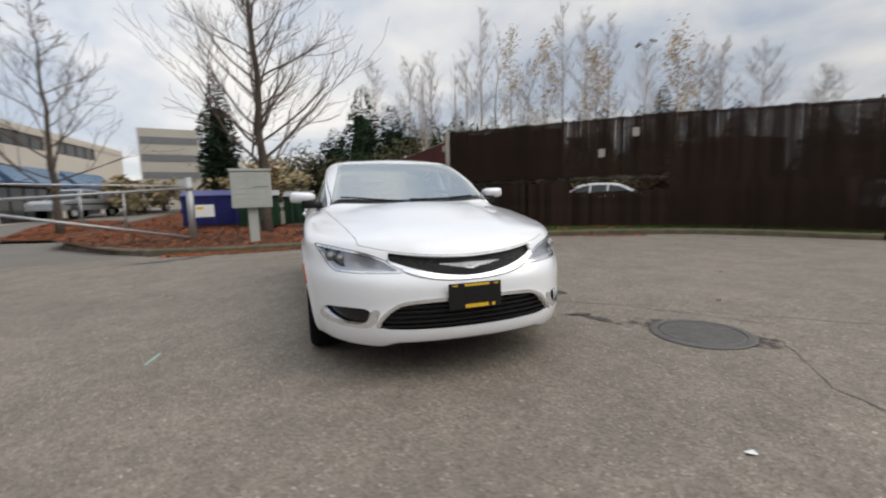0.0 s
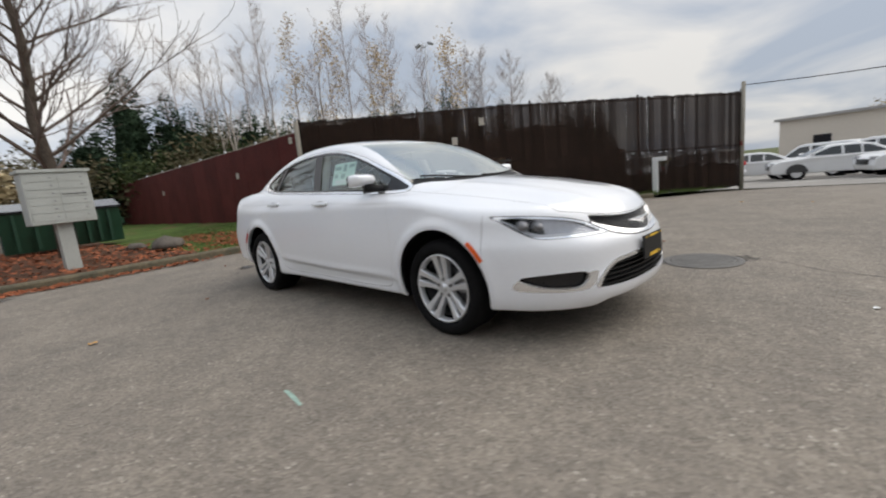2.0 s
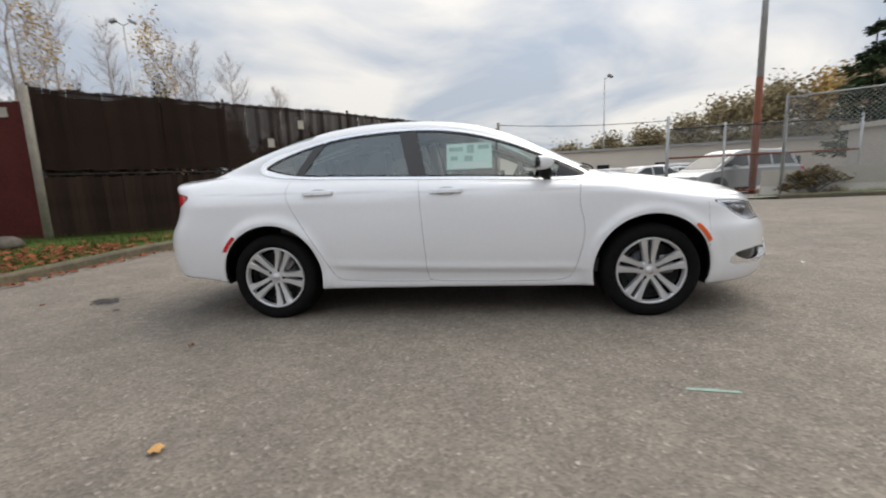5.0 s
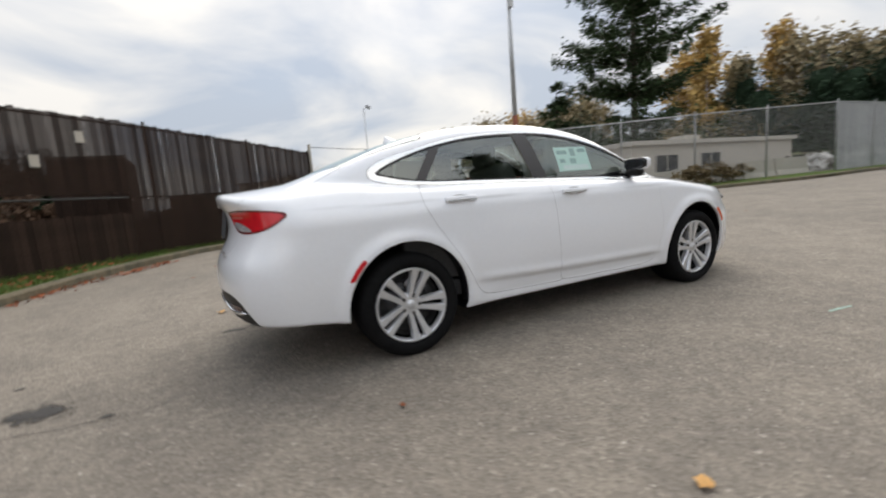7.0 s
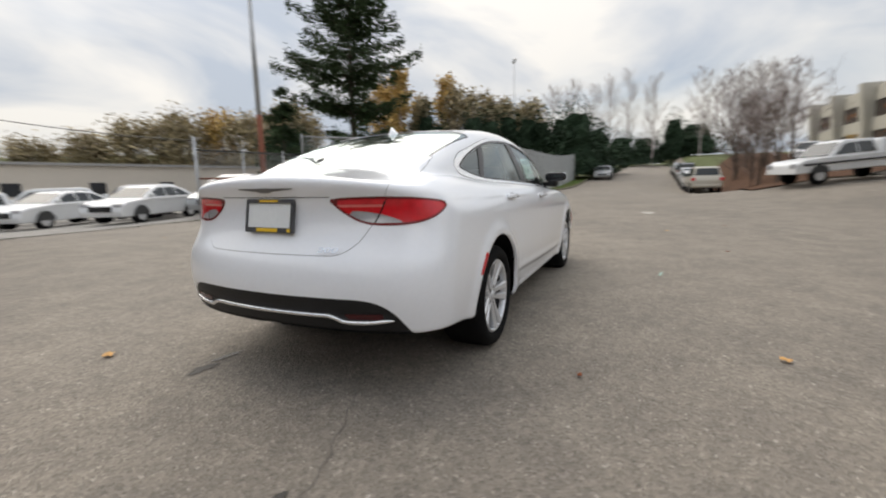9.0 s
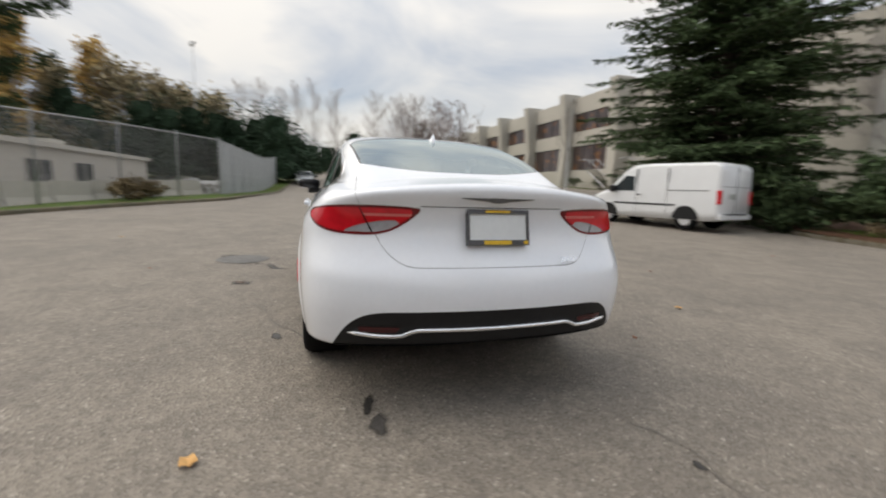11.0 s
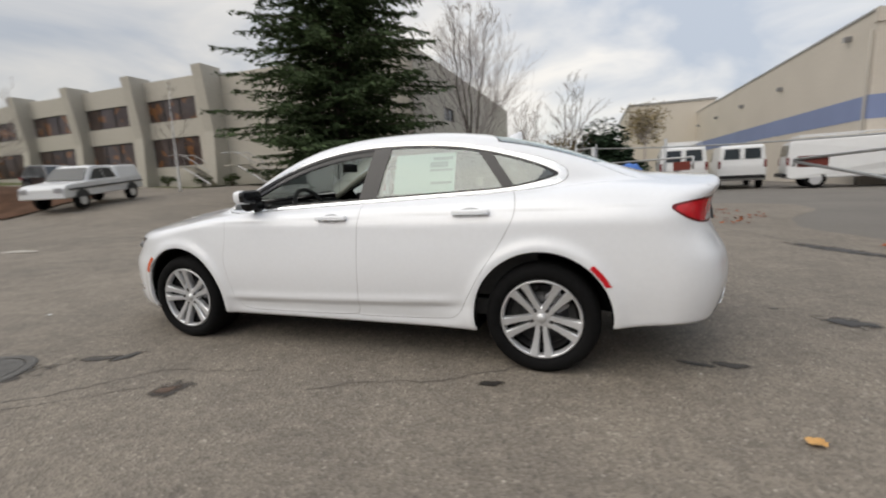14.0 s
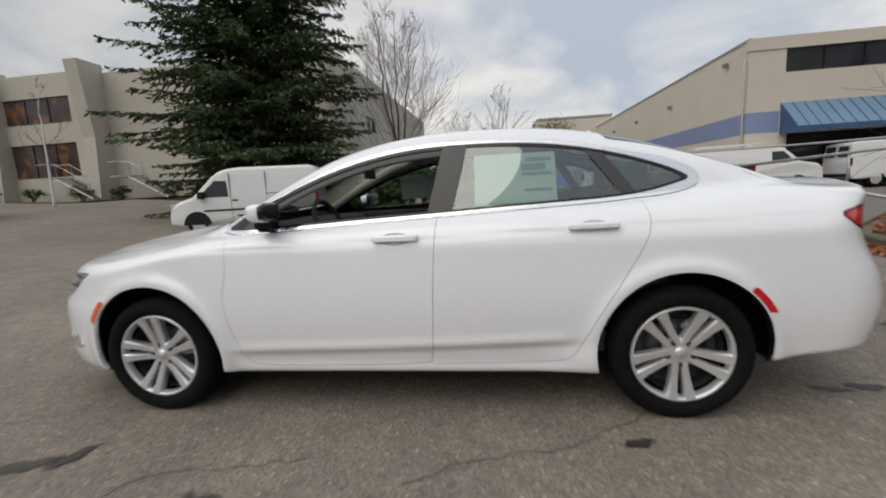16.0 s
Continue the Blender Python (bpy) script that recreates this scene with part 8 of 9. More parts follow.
# lamp poles
def lamp_pole(x, y, height, label, heads, rust=0.0, r=0.09, z0=None):
    zz = h(x, y) if z0 is None else z0
    p = thing("lamp_pole", label, "lamp", (x, y, zz))
    if rust:
        tube("lower_shaft", [(0, 0, -0.3), (0, 0, rust)], r, M_RUST, p, "rust-red painted shaft", 12)
    tube("shaft", [(0, 0, rust), (0, 0, height)], [r * 0.95, r * 0.6], M_GALV, p, "grey steel shaft", 12)
    for s in heads:
        tube("arm", [(0, 0, height - 0.15), (0.25 * s, 0.1 * s, height + 0.05), (0.45 * s, 0.18 * s, height + 0.12)], 0.035, M_GALV, p)
        bm = bmesh.new()
        add_box(bm, -0.28, 0.28, -0.2, 0.2, -0.10, 0.12, bevel=0.05)
        hd = part("lamp_head", bm, M_STEEL, p, "grey floodlight")
        hd.matrix_basis = pose(0.62 * s, 0.25 * s, height + 0.18, 0, 25 * s, 20)
    return p


lamp_pole(10.03, 13.45, 10.3, "tall lamp pole, rusty below, with two floodlights", (1, -1), 4.2, 0.12)
box("pole_box", 9.91, 10.15, 13.27, 13.39, 8.8, 9.3, M_GALV, None).name = "pole_cabinet"
tagged(bpy.data.objects["pole_cabinet"], "small grey box fixed to the lamp pole", "box")
lamp_pole(-29, 30, 15.5, "tall lamp pole with two floodlights beyond the fence", (1, -1), z0=-1)
lamp_pole(12.8, 46.3, 12.0, "tall lamp pole far across the yard", (1,), z0=-1)
lamp_pole(60, 16, 16.5, "tall lamp pole up the street", (1, -1))


# ---- vehicles ----
def prism(name, prof, half, mt, parent, label="", bevel=0.04, smooth=True, seg=2):
    """A profile in side view, drawn out to a width that may change with height (and length)."""
    bm = bmesh.new()
    a = [bm.verts.new((x, -half(x, z), z)) for x, z in prof]
    b = [bm.verts.new((x, half(x, z), z)) for x, z in prof]
    n = len(prof)
    bm.faces.new(a)
    bm.faces.new(b[::-1])
    for i in range(n):
        bm.faces.new((a[(i + 1) % n], a[i], b[i], b[(i + 1) % n]))
    bmesh.ops.recalc_face_normals(bm, faces=bm.faces)
    if bevel:
        bmesh.ops.bevel(bm, geom=list(bm.edges), offset=bevel, segments=seg, affect="EDGES", profile=0.5)
    ob = part(name, bm, mt, parent, label, False)
    return ob


def pane(name, pts, half, mt, parent, s, out=0.006, label=""):
    v = [(x, s * (half(x, z) + out), z) for x, z in pts]
    return obj(name, v, [tuple(range(len(v)))[:: s]], mt, parent, label)


def far_wheel(parent, x, y, r, s):
    v, f = disc_geo([(0.0, 0.0), (r * 0.62, 0.0), (r * 0.68, 0.015), (r * 0.95, 0.01), (r, -0.03), (r, -0.2)], 20)
    wv, wf = disc_geo([(0.0, 0.012), (r * 0.22, 0.014), (r * 0.6, 0.005)], 14)
    w = obj("wheel", v, f, M_RUBBER, parent, "black tyre", True)
    w.matrix_basis = pose(x, y * s, r, 0, 0, 0 if s > 0 else 180)
    obj("rim", wv, wf, M_ALLOY, w, "silver rim", True)


def car_kind(kind, paint, label, category="car", group="parked cars"):
    K = {
        "suv": (4.6, 0.92, 0.36, [(-2.28, 0.45), (-2.30, 0.85), (-2.22, 1.08), (0.95, 1.08), (1.95, 1.0), (2.24, 0.88), (2.30, 0.6), (2.22, 0.36), (-2.2, 0.36)],
                [(-2.18, 1.0), (-1.98, 1.66), (-1.6, 1.74), (0.1, 1.76), (0.45, 1.68), (1.22, 1.02)], [(-1.95, 1.12), (-1.82, 1.58), (-1.2, 1.60), (-1.25, 1.12)], [(-1.15, 1.12), (-1.1, 1.61), (-0.2, 1.63), (-0.2, 1.12)], [(-0.1, 1.12), (-0.1, 1.63), (0.35, 1.60), (1.0, 1.12)]),
        "sedan": (4.7, 0.90, 0.33, [(-2.33, 0.42), (-2.36, 0.8), (-2.25, 0.98), (-1.5, 1.02), (1.0, 0.98), (2.0, 0.88), (2.28, 0.74), (2.34, 0.5), (2.25, 0.3), (-2.25, 0.32)],
                  [(-1.95, 0.95), (-1.05, 1.40), (-0.6, 1.46), (0.1, 1.45), (0.35, 1.40), (1.25, 0.95)], [(-1.55, 1.03), (-1.0, 1.32), (-0.75, 1.36), (-0.75, 1.03)], [(-0.68, 1.03), (-0.68, 1.37), (-0.15, 1.38), (-0.15, 1.03)], [(-0.07, 1.03), (-0.07, 1.38), (0.28, 1.34), (0.98, 1.03)]),
        "minivan": (5.1, 0.97, 0.34, [(-2.5, 0.45), (-2.54, 0.9), (-2.46, 1.06), (1.2, 1.06), (2.2, 0.92), (2.5, 0.78), (2.55, 0.5), (2.45, 0.3), (-2.4, 0.32)],
                    [(-2.42, 1.0), (-2.2, 1.62), (-1.9, 1.72), (0.2, 1.75), (0.6, 1.66), (1.75, 0.98)], [(-2.15, 1.14), (-2.02, 1.55), (-1.1, 1.60), (-1.1, 1.14)], [(-1.0, 1.14), (-1.0, 1.60), (0.0, 1.62), (0.0, 1.14)], [(0.1, 1.12), (0.1, 1.62), (0.55, 1.56), (1.35, 1.10)]),
    }[kind]
    L, W, R, low, cab, *wins = K
    c = thing(kind if kind != "suv" else "sport_utility", label, category, group=group)
    half = lambda x, z: W - 0.05 * abs(x / (L / 2)) ** 4 - (0.04 if z < 0.5 else 0)
    top = max(z for x, z in cab)
    chalf = lambda x, z: W - 0.07 - 0.20 * max(0, (z - 1.0)) / (top - 1.0)
    prism("body", low, half, paint, c, bevel=0.05)
    cb = prism("cabin", cab, chalf, paint, c, bevel=0.05)
    for s in (1, -1):
        for w in wins:
            pane("side_window", w, chalf, M_CARGL, c, s)
        for x in (-L * 0.30, L * 0.30):
            far_wheel(c, x, W - 0.02, R, s)
            v = [(x + (R + 0.07) * math.cos(a), s * (half(x, 0.6) + 0.004), max(0.36, R + (R + 0.07) * math.sin(a))) for a in np.linspace(0, math.pi, 14)]
            obj("wheel_arch", v, [tuple(range(14))[::-s]], M_GAP, c)
        box("headlamp", L / 2 - 0.22, L / 2 - 0.04, s * W - s * 0.42 if s > 0 else -W + 0.08, s * W - s * 0.08 if s > 0 else -W + 0.42, 0.68, 0.80, M_CLEARL, c, bevel=0.02)
        box("tail_lamp", -L / 2 - 0.01, -L / 2 + 0.12, (W - 0.24) if s > 0 else -W + 0.02, (W - 0.02) if s > 0 else -W + 0.24, 0.82, 1.02, M_RED, c, bevel=0.02)
        box("door_mirror", 0.85, 1.0, (W) if s > 0 else -W - 0.16, (W + 0.16) if s > 0 else -W, 1.02, 1.16, paint, c, bevel=0.03)
    fx = [p for p in cab if p[0] == max(q[0] for q in cab)][0]
    tx = [p for p in cab if p[1] > top - 0.12][-1]
    nrm = Vector((fx[1] - tx[1], 0, -(fx[0] - tx[0]))).normalized() * -0.012
    v = []
    for (x, z), k in ((fx, 0.9), (tx, 0.86)):
        t_ = 0.12 if (x, z) == fx else 0.06
        xx, zz = x + (tx[0] - fx[0]) * (t_ if (x, z) == fx else -t_), z + (tx[1] - fx[1]) * (t_ if (x, z) == fx else -t_)
        for s in (1, -1):
            v.append((xx + nrm.x, s * chalf(xx, zz) * k, zz + nrm.z))
    obj("windscreen", v, [(0, 1, 3, 2)], M_CARGL, c)
    rx, rt = cab[0], cab[1]
    v = [(rx[0] + (rt[0] - rx[0]) * u - 0.012, s * chalf(0, rx[1] + (rt[1] - rx[1]) * u) * 0.86, rx[1] + (rt[1] - rx[1]) * u + 0.006) for u in (0.25, 0.92) for s in (1, -1)]
    obj("rear_window", v, [(0, 2, 3, 1)], M_CARGL, c)
    box("grille", L / 2 - 0.06, L / 2 + 0.012, -0.45, 0.45, 0.50, 0.70, M_GLOSS, c, bevel=0.02)
    box("bumper", -L / 2 - 0.05, -L / 2 + 0.2, -W + 0.06, W - 0.06, 0.42, 0.58, paint, c, bevel=0.04)
    return c


def place(model, spots):
    """The first spot takes the model, the rest take copies."""
    for i, (x, y, rz, label) in enumerate(spots):
        m = pose(x, y, h(x, y) + 0.02, 0, -math.degrees(math.atan2(h(x + math.cos(radians(rz)), y + math.sin(radians(rz))) - h(x, y), 1)), rz)
        if i == 0:
            model.matrix_basis = m
            ob = model
        else:
            ob = copy_thing(model, m)
        if label:
            tagged(ob, label)


place(car_kind("suv", M_WHITE, "white sport utility parked in the yard"), [
    (4.0, 26.5, 160, ""), (7.0, 25.5, 160, ""), (1.6, 27.5, 160, ""), (-3.2, 23.5, 155, ""), (10.5, 24.0, 160, ""), (-6.5, 22.0, 155, "")])
place(car_kind("sedan", M_WHITE, "white sedan parked in the yard"), [(-8.9, 10.1, 48, "white sedan parked behind the slatted fence"), 
    (7.2, 17.2, 200, ""), (5.6, 20.6, 200, ""), (9.6, 20.4, 200, ""), (2.5, 22.8, 195, ""), (35.2, -5.6, 2, "white sedan parked along the street kerb"), (-1.0, 25.0, 190, "")])
place(car_kind("minivan", M_SILVER, "silver-grey minivan parked behind the yard gate"), [(10.0, 14.9, 200, ""), (12.6, 19.0, 200, "silver-grey minivan parked in the yard")])
place(car_kind("suv", M_BEIGECAR, "sand-coloured sport utility parked along the street kerb"), [(30.6, -5.5, 1, "")])
place(car_kind("sedan", M_SILVER, "grey sedan parked along the street"), [(48, 2.2, 180, ""), (39.8, -5.7, 2, ""), (44.6, -5.8, 2, ""), (57, -6.0, 2, ""), (63, -6.2, 2, "")])
place(car_kind("suv", M_DARKCAR, "black sport utility parked on the upper drive"), [(29.0, -13.6, 172, ""), (50, -5.9, 2, "black sport utility parked along the street kerb")])


def loft(name, top, low, half, mt, parent, label="", shoulder=0.10, n=48):
    """A van body: its height and width change along its length, the shoulders and both ends rounded."""
    x0, x1 = top[0][0], top[-1][0]
    tx, tz = [p[0] for p in top], [p[1] for p in top]
    v, f, m = [], [], 25
    for i in range(n + 1):
        u = i / n
        x = x0 + (x1 - x0) * (0.5 - 0.5 * math.cos(math.pi * u))
        zt, zb = float(np.interp(x, tx, tz)), float(np.interp(x, [p[0] for p in low], [p[1] for p in low]))
        end = min(1.0, min(x - x0, x1 - x) / 0.10)
        pinch = 1 - 0.07 * (1 - end) ** 2
        r = min(shoulder, 0.4 * (zt - zb))
        side = [(half(x, z) * pinch, z) for z in np.linspace(zb, zt - r, 8)]
        w = half(x, zt - r) * pinch
        side += [(w - r * (1 - math.cos(a)), zt - r + r * math.sin(a)) for a in np.linspace(0.3, math.pi / 2, 4)]
        ring = side + [(0.0, zt + 0.012)] + [(-y, z) for y, z in side[::-1]]
        v += [(x, y, z) for y, z in ring]
    for i in range(n):
        for j in range(m - 1):
            a = i * m + j
            f.append((a, a + m, a + m + 1, a + 1))
        f.append((i * m, i * m + m - 1, i * m + 2 * m - 1, i * m + m))
    f += [tuple(range(m)), tuple(range(n * m, n * m + m))[::-1]]
    return obj(name, v, f, mt, parent, label, True)


def cargo_van(label, x, y, rz):
    """A small high-roofed van."""
    c = thing("cargo_van", label, "van", (x, y, h(x, y)), rz)
    half = lambda px, z: 0.90 - 0.06 * max(0, (z - 1.1)) / 0.9 - 0.14 * max(0.0, (px - 1.5) / 0.8) ** 2 - 0.03 * max(0.0, (0.5 - z) / 0.2)
    loft("body", [(-2.28, 1.80), (-2.22, 1.93), (-2.05, 2.0), (0.1, 2.02), (0.55, 1.97), (0.82, 1.84), (1.50, 1.17), (1.95, 1.04), (2.18, 0.90), (2.29, 0.66)], [(-2.28, 0.36), (-2.0, 0.30), (1.9, 0.28), (2.29, 0.36)], half, M_WHITE, c)
    for s in (1, -1):
        pane("side_window", [(0.42, 1.14), (0.46, 1.62), (0.80, 1.64), (1.34, 1.14)], half, M_CARGL, c, s, 0.008)
        box("side_moulding", -1.0, 1.2, s * 0.895 - 0.012, s * 0.895 + 0.012, 0.70, 0.76, M_PLASTIC, c)
        box("door_track", -2.0, -0.7, s * 0.89 - 0.008, s * 0.89 + 0.012, 1.17, 1.19, M_GAP, c)
        for px in (0.36, -0.72):
            box("door_seam", px - 0.006, px + 0.006, s * 0.885 - 0.02, s * 0.885 + 0.018, 0.45, 1.85, M_GAP, c)
        box("door_handle", 0.16, 0.32, s * 0.90 - 0.01, s * 0.90 + 0.02, 1.00, 1.04, M_PLASTIC, c)
        box("tail_lamp", -2.30, -2.16, s * 0.83 - 0.06, s * 0.83 + 0.06, 0.80, 1.20, M_RED, c, bevel=0.02)
        box("headlamp", 1.98, 2.22, s * 0.66 - 0.13, s * 0.66 + 0.13, 0.76, 0.98, M_CLEARL, c, bevel=0.03)
        box("door_mirror", 1.12, 1.28, s * 1.0 - 0.11, s * 1.0 + 0.09, 1.10, 1.32, M_PLASTIC, c, bevel=0.03)
        for px in (-1.35, 1.42):
            far_wheel(c, px, 0.88, 0.32, s)
            v = [(px + 0.41 * math.cos(a), s * (half(px, 0.6) + 0.006), max(0.30, 0.32 + 0.41 * math.sin(a))) for a in np.linspace(0, math.pi, 16)]
            obj("wheel_arch", v, [tuple(range(16))[::-s]], M_PLASTIC, c, "black wheel arch")
    v = [(1.46, 0.74, 1.215), (1.46, -0.74, 1.215), (0.93, -0.70, 1.765), (0.93, 0.70, 1.765)]
    obj("windscreen", [(a + 0.02, b, z + 0.02) for a, b, z in v], [(0, 1, 2, 3)][::1], M_CARGL, c)
    box("rear_bumper", -2.36, -2.2, -0.84, 0.84, 0.36, 0.52, M_WHITE, c, bevel=0.03)
    box("bumper_step", -2.37, -2.3, -0.6, 0.6, 0.50, 0.53, M_PLASTIC, c)
    box("rear_seam", -2.292, -2.28, -0.006, 0.006, 0.55, 1.9, M_GAP, c)
    box("rear_seam", -2.285, -2.27, -0.80, 0.80, 1.30, 1.312, M_GAP, c)
    box("blank_plate", -2.30, -2.285, 0.05, 0.38, 0.95, 1.10, M_BOX, c)
    box("front_grille", 2.2, 2.30, -0.5, 0.5, 0.45, 0.68, M_PLASTIC, c, bevel=0.02)
    return c


cargo_van("small white high-roofed cargo van parked by the spruce", 7.6, -10.35, 14)


def work_van(label, x, y, rz, rack=True):
    """A full-size white van with two rear windows and a roof rack."""
    c = thing("work_van", label, "van", (x, y, h(x, y)), rz, "vans in the car park")
    half = lambda px, z: 0.98 - 0.14 * max(0, (z - 1.1)) / 1.0 - (0.08 if px > 2.3 else 0)
    prism("body", [(-2.75, 0.45), (-2.78, 1.1), (-2.68, 2.0), (-2.5, 2.08), (0.9, 2.10), (1.25, 2.0), (1.9, 1.35), (2.55, 1.22), (2.75, 1.0), (2.78, 0.5), (-2.6, 0.40)], half, M_WHITE, c, bevel=0.06)
    for s in (1, -1):
        pane("side_window", [(0.75, 1.32), (0.75, 1.86), (1.2, 1.86), (1.68, 1.34)], half, M_CARGL, c, s, 0.01)
        v = [(-2.745, s * 0.10, 1.42), (-2.745, s * 0.74, 1.42), (-2.70, s * 0.70, 1.90), (-2.70, s * 0.10, 1.90)]
        obj("rear_window", [(a - 0.03, b, z) for a, b, z in v], [(0, 1, 2, 3)[::-s]], M_CARGL, c)
        box("tail_lamp", -2.80, -2.7, s * 0.90 - 0.05, s * 0.90 + 0.05, 1.0, 1.35, M_REDDK, c, bevel=0.01)
        for px in (-1.75, 1.8):
            far_wheel(c, px, 0.95, 0.37, s)
    box("rear_bumper", -2.92, -2.74, -0.92, 0.92, 0.50, 0.66, M_PLASTIC, c, bevel=0.02)
    if rack:
        for s in (1, -1):
            tube("rack_rail", [(-2.4, s * 0.7, 2.28), (1.0, s * 0.7, 2.28)], 0.025, M_WHITE, c, "", 6)
        for px in (-2.3, -1.2, -0.1, 0.9):
            tube("rack_bar", [(px, -0.75, 2.08), (px, -0.7, 2.28), (px, 0.7, 2.28), (px, 0.75, 2.08)], 0.02, M_WHITE, c, "", 6)
    return c


work_van("white work van with a roof rack in the car park", -12.6, -20.2, 170)
work_van("white work van seen from behind in the car park", -5.7, -21.4, 265)
work_van("white work van seen from behind in the car park", -8.7, -23.6, 262, False)
work_van("white work van by the cream building", -19.0, -19.6, 178, False)


def pickup(label, x, y, rz, paint=None):
    paint = paint or M_WHITE
    c = thing("pickup_truck", label, "truck", (x, y, h(x, y)), rz, "pickups")
    half = lambda px, z: 0.92 - 0.04 * abs(px / 2.7) ** 4
    ch = lambda px, z: 0.90 - 0.22 * max(0, z - 1.05) / 0.7
    prism("body", [(-2.65, 0.55), (-2.68, 1.08), (1.1, 1.10), (2.3, 1.04), (2.6, 0.9), (2.66, 0.5), (-2.5, 0.48)], half, paint, c, bevel=0.05)
    prism("cabin", [(-0.9, 1.0), (-0.75, 1.66), (0.4, 1.72), (0.65, 1.64), (1.35, 1.02)], ch, paint, c, bevel=0.05)
    prism("bed_cover", [(-2.62, 1.04), (-2.55, 1.62), (-1.0, 1.64), (-0.95, 1.04)], ch, paint, c, bevel=0.05)
    for s in (1, -1):
        pane("side_window", [(-0.7, 1.14), (-0.62, 1.56), (0.0, 1.58), (0.0, 1.14)], ch, M_CARGL, c, s)
        pane("side_window", [(0.06, 1.14), (0.06, 1.58), (0.5, 1.55), (1.0, 1.14)], ch, M_CARGL, c, s)
        box("side_stripe", -2.6, 2.3, s * 0.90 - 0.03, s * 0.90 + 0.03, 0.80, 0.87, M_DARKCAR, c)
        for px in (-1.7, 1.65):
            far_wheel(c, px, 0.90, 0.36, s)
            v = [(px + 0.45 * math.cos(a), s * (half(px, 0.6) + 0.006), max(0.48, 0.36 + 0.45 * math.sin(a))) for a in np.linspace(0, math.pi, 14)]
            obj("wheel_arch", v, [tuple(range(14))[::-s]], M_GAP, c)
        box("headlamp", 2.5, 2.66, s * 0.68 - 0.14, s * 0.68 + 0.14, 0.74, 0.92, M_CLEARL, c, bevel=0.02)
    v = [(1.26, 0.80, 1.14), (1.26, -0.80, 1.14), (0.70, -0.68, 1.62), (0.70, 0.68, 1.62)]
    obj("windscreen", [(a + 0.012, b, z + 0.012) for a, b, z in v], [(0, 1, 2, 3)], M_CARGL, c)
    return c


pickup("white pickup truck with a canopy on the drive", 18.6, -9.0, 112).matrix_basis = pose(18.6, -9.0, h(18.6, -9.0), 0, 5.0, 112) @ Matrix.Diagonal((0.88, 0.94, 0.94, 1.0))
pickup("white pickup truck parked on the upper drive", 37.5, -13.0, 170)
pickup("silver pickup truck parked outside the cream building", -26.5, -14.0, 350, M_SILVER)
pickup("white pickup truck parked outside the cream building", -31.5, -12.3, 350)

# heap under a blue tarp beyond the gate
tp = thing("tarp_heap", "timber heap half covered by a blue tarp", "heap", (-3.0, -18.2, 0.0))
bm = bmesh.new()
bmesh.ops.create_grid(bm, x_segments=14, y_segments=10, size=1)
for vt in bm.verts:
    r = max(abs(vt.co.x), abs(vt.co.y))
    q = vt.co * 2.6
    vt.co = (vt.co.x * 0.75 + 0.12 * noise.noise(q), vt.co.y * 0.6, 1.35 * (1 - r**4 * 0.42) + 0.22 * noise.noise(q + Vector((5, 2, 0))) - 0.16 * vt.co.x)
part("tarp", bm, M_TARP, tp, "creased blue tarp", True)
rnd = random.Random(3)
for k in range(7):
    b = box("plank", -0.9, 0.9, -0.06, 0.06, 0, 0.1, M_CREAM if k % 2 else M_BARK, tp)
    b.matrix_basis = pose(-0.9 + rnd.uniform(-0.4, 0.4), rnd.uniform(-0.5, 0.5), 0.08 + 0.1 * k, rnd.uniform(-8, 8), rnd.uniform(-10, 10), rnd.uniform(0, 180))

# ---- buildings ----
def wall_with_openings(name, L, H, openings, mt, parent, m, thick=0.25):
    """A wall panel along x, cut into pieces round its openings (x0, x1, z0, z1)."""
    xs = sorted({0.0, L, *[o[0] for o in openings], *[o[1] for o in openings]})
    zs = sorted({0.0, H, *[o[2] for o in openings], *[o[3] for o in openings]})
    bm = bmesh.new()
    for x0, x1 in zip(xs[:-1], xs[1:]):
        run = []
        for z0, z1 in zip(zs[:-1], zs[1:]):
            if not any(o[0] <= x0 and x1 <= o[1] and o[2] <= z0 and z1 <= o[3] for o in openings):
                if run and abs(run[-1][1] - z0) < 1e-6:
                    run[-1][1] = z1
                else:
                    run.append([z0, z1])
        for z0, z1 in run:
            add_box(bm, x0, x1, 0, thick, z0, z1)
    bmesh.ops.remove_doubles(bm, verts=bm.verts, dist=0.0005)
    ob = part(name, bm, mt, parent)
    ob.matrix_basis = m
    return ob


def window(parent, m, x0, x1, z0, z1, mt, panes=3, name="window", sill=True):
    w = box(name, x0, x1, 0.14, 0.17, z0, z1, mt, parent, "dark glazing")
    w.matrix_basis = m
    for k in range(panes + 1):
        px = x0 + (x1 - x0) * k / panes
        box("mullion", px - 0.03, px + 0.03, 0.09, 0.145, z0, z1, M_PLASTIC, w)
    for z in (z0, z1):
        box("frame", x0, x1, 0.09, 0.145, z - 0.03, z + 0.03, M_PLASTIC, w)
    return w


# beige two-storey concrete building up the drive
A0, AY, ATOP, AG = 25.25, -22.45, 10.15, 1.5
ba = thing("concrete_building", "beige two-storey concrete building with deep piers and bronze windows", "building", (0, 0, 0))
BAY = 7.35
ops = []
for k in range(6):
    ops += [(k * BAY + 1.75, k * BAY + 7.0, 5.2, 6.85), (k * BAY + 1.75, k * BAY + 6.95, 1.7, 3.9)]
rot = pose(A0 + 6 * BAY + 0.5, AY, AG, 0, 0, 180)
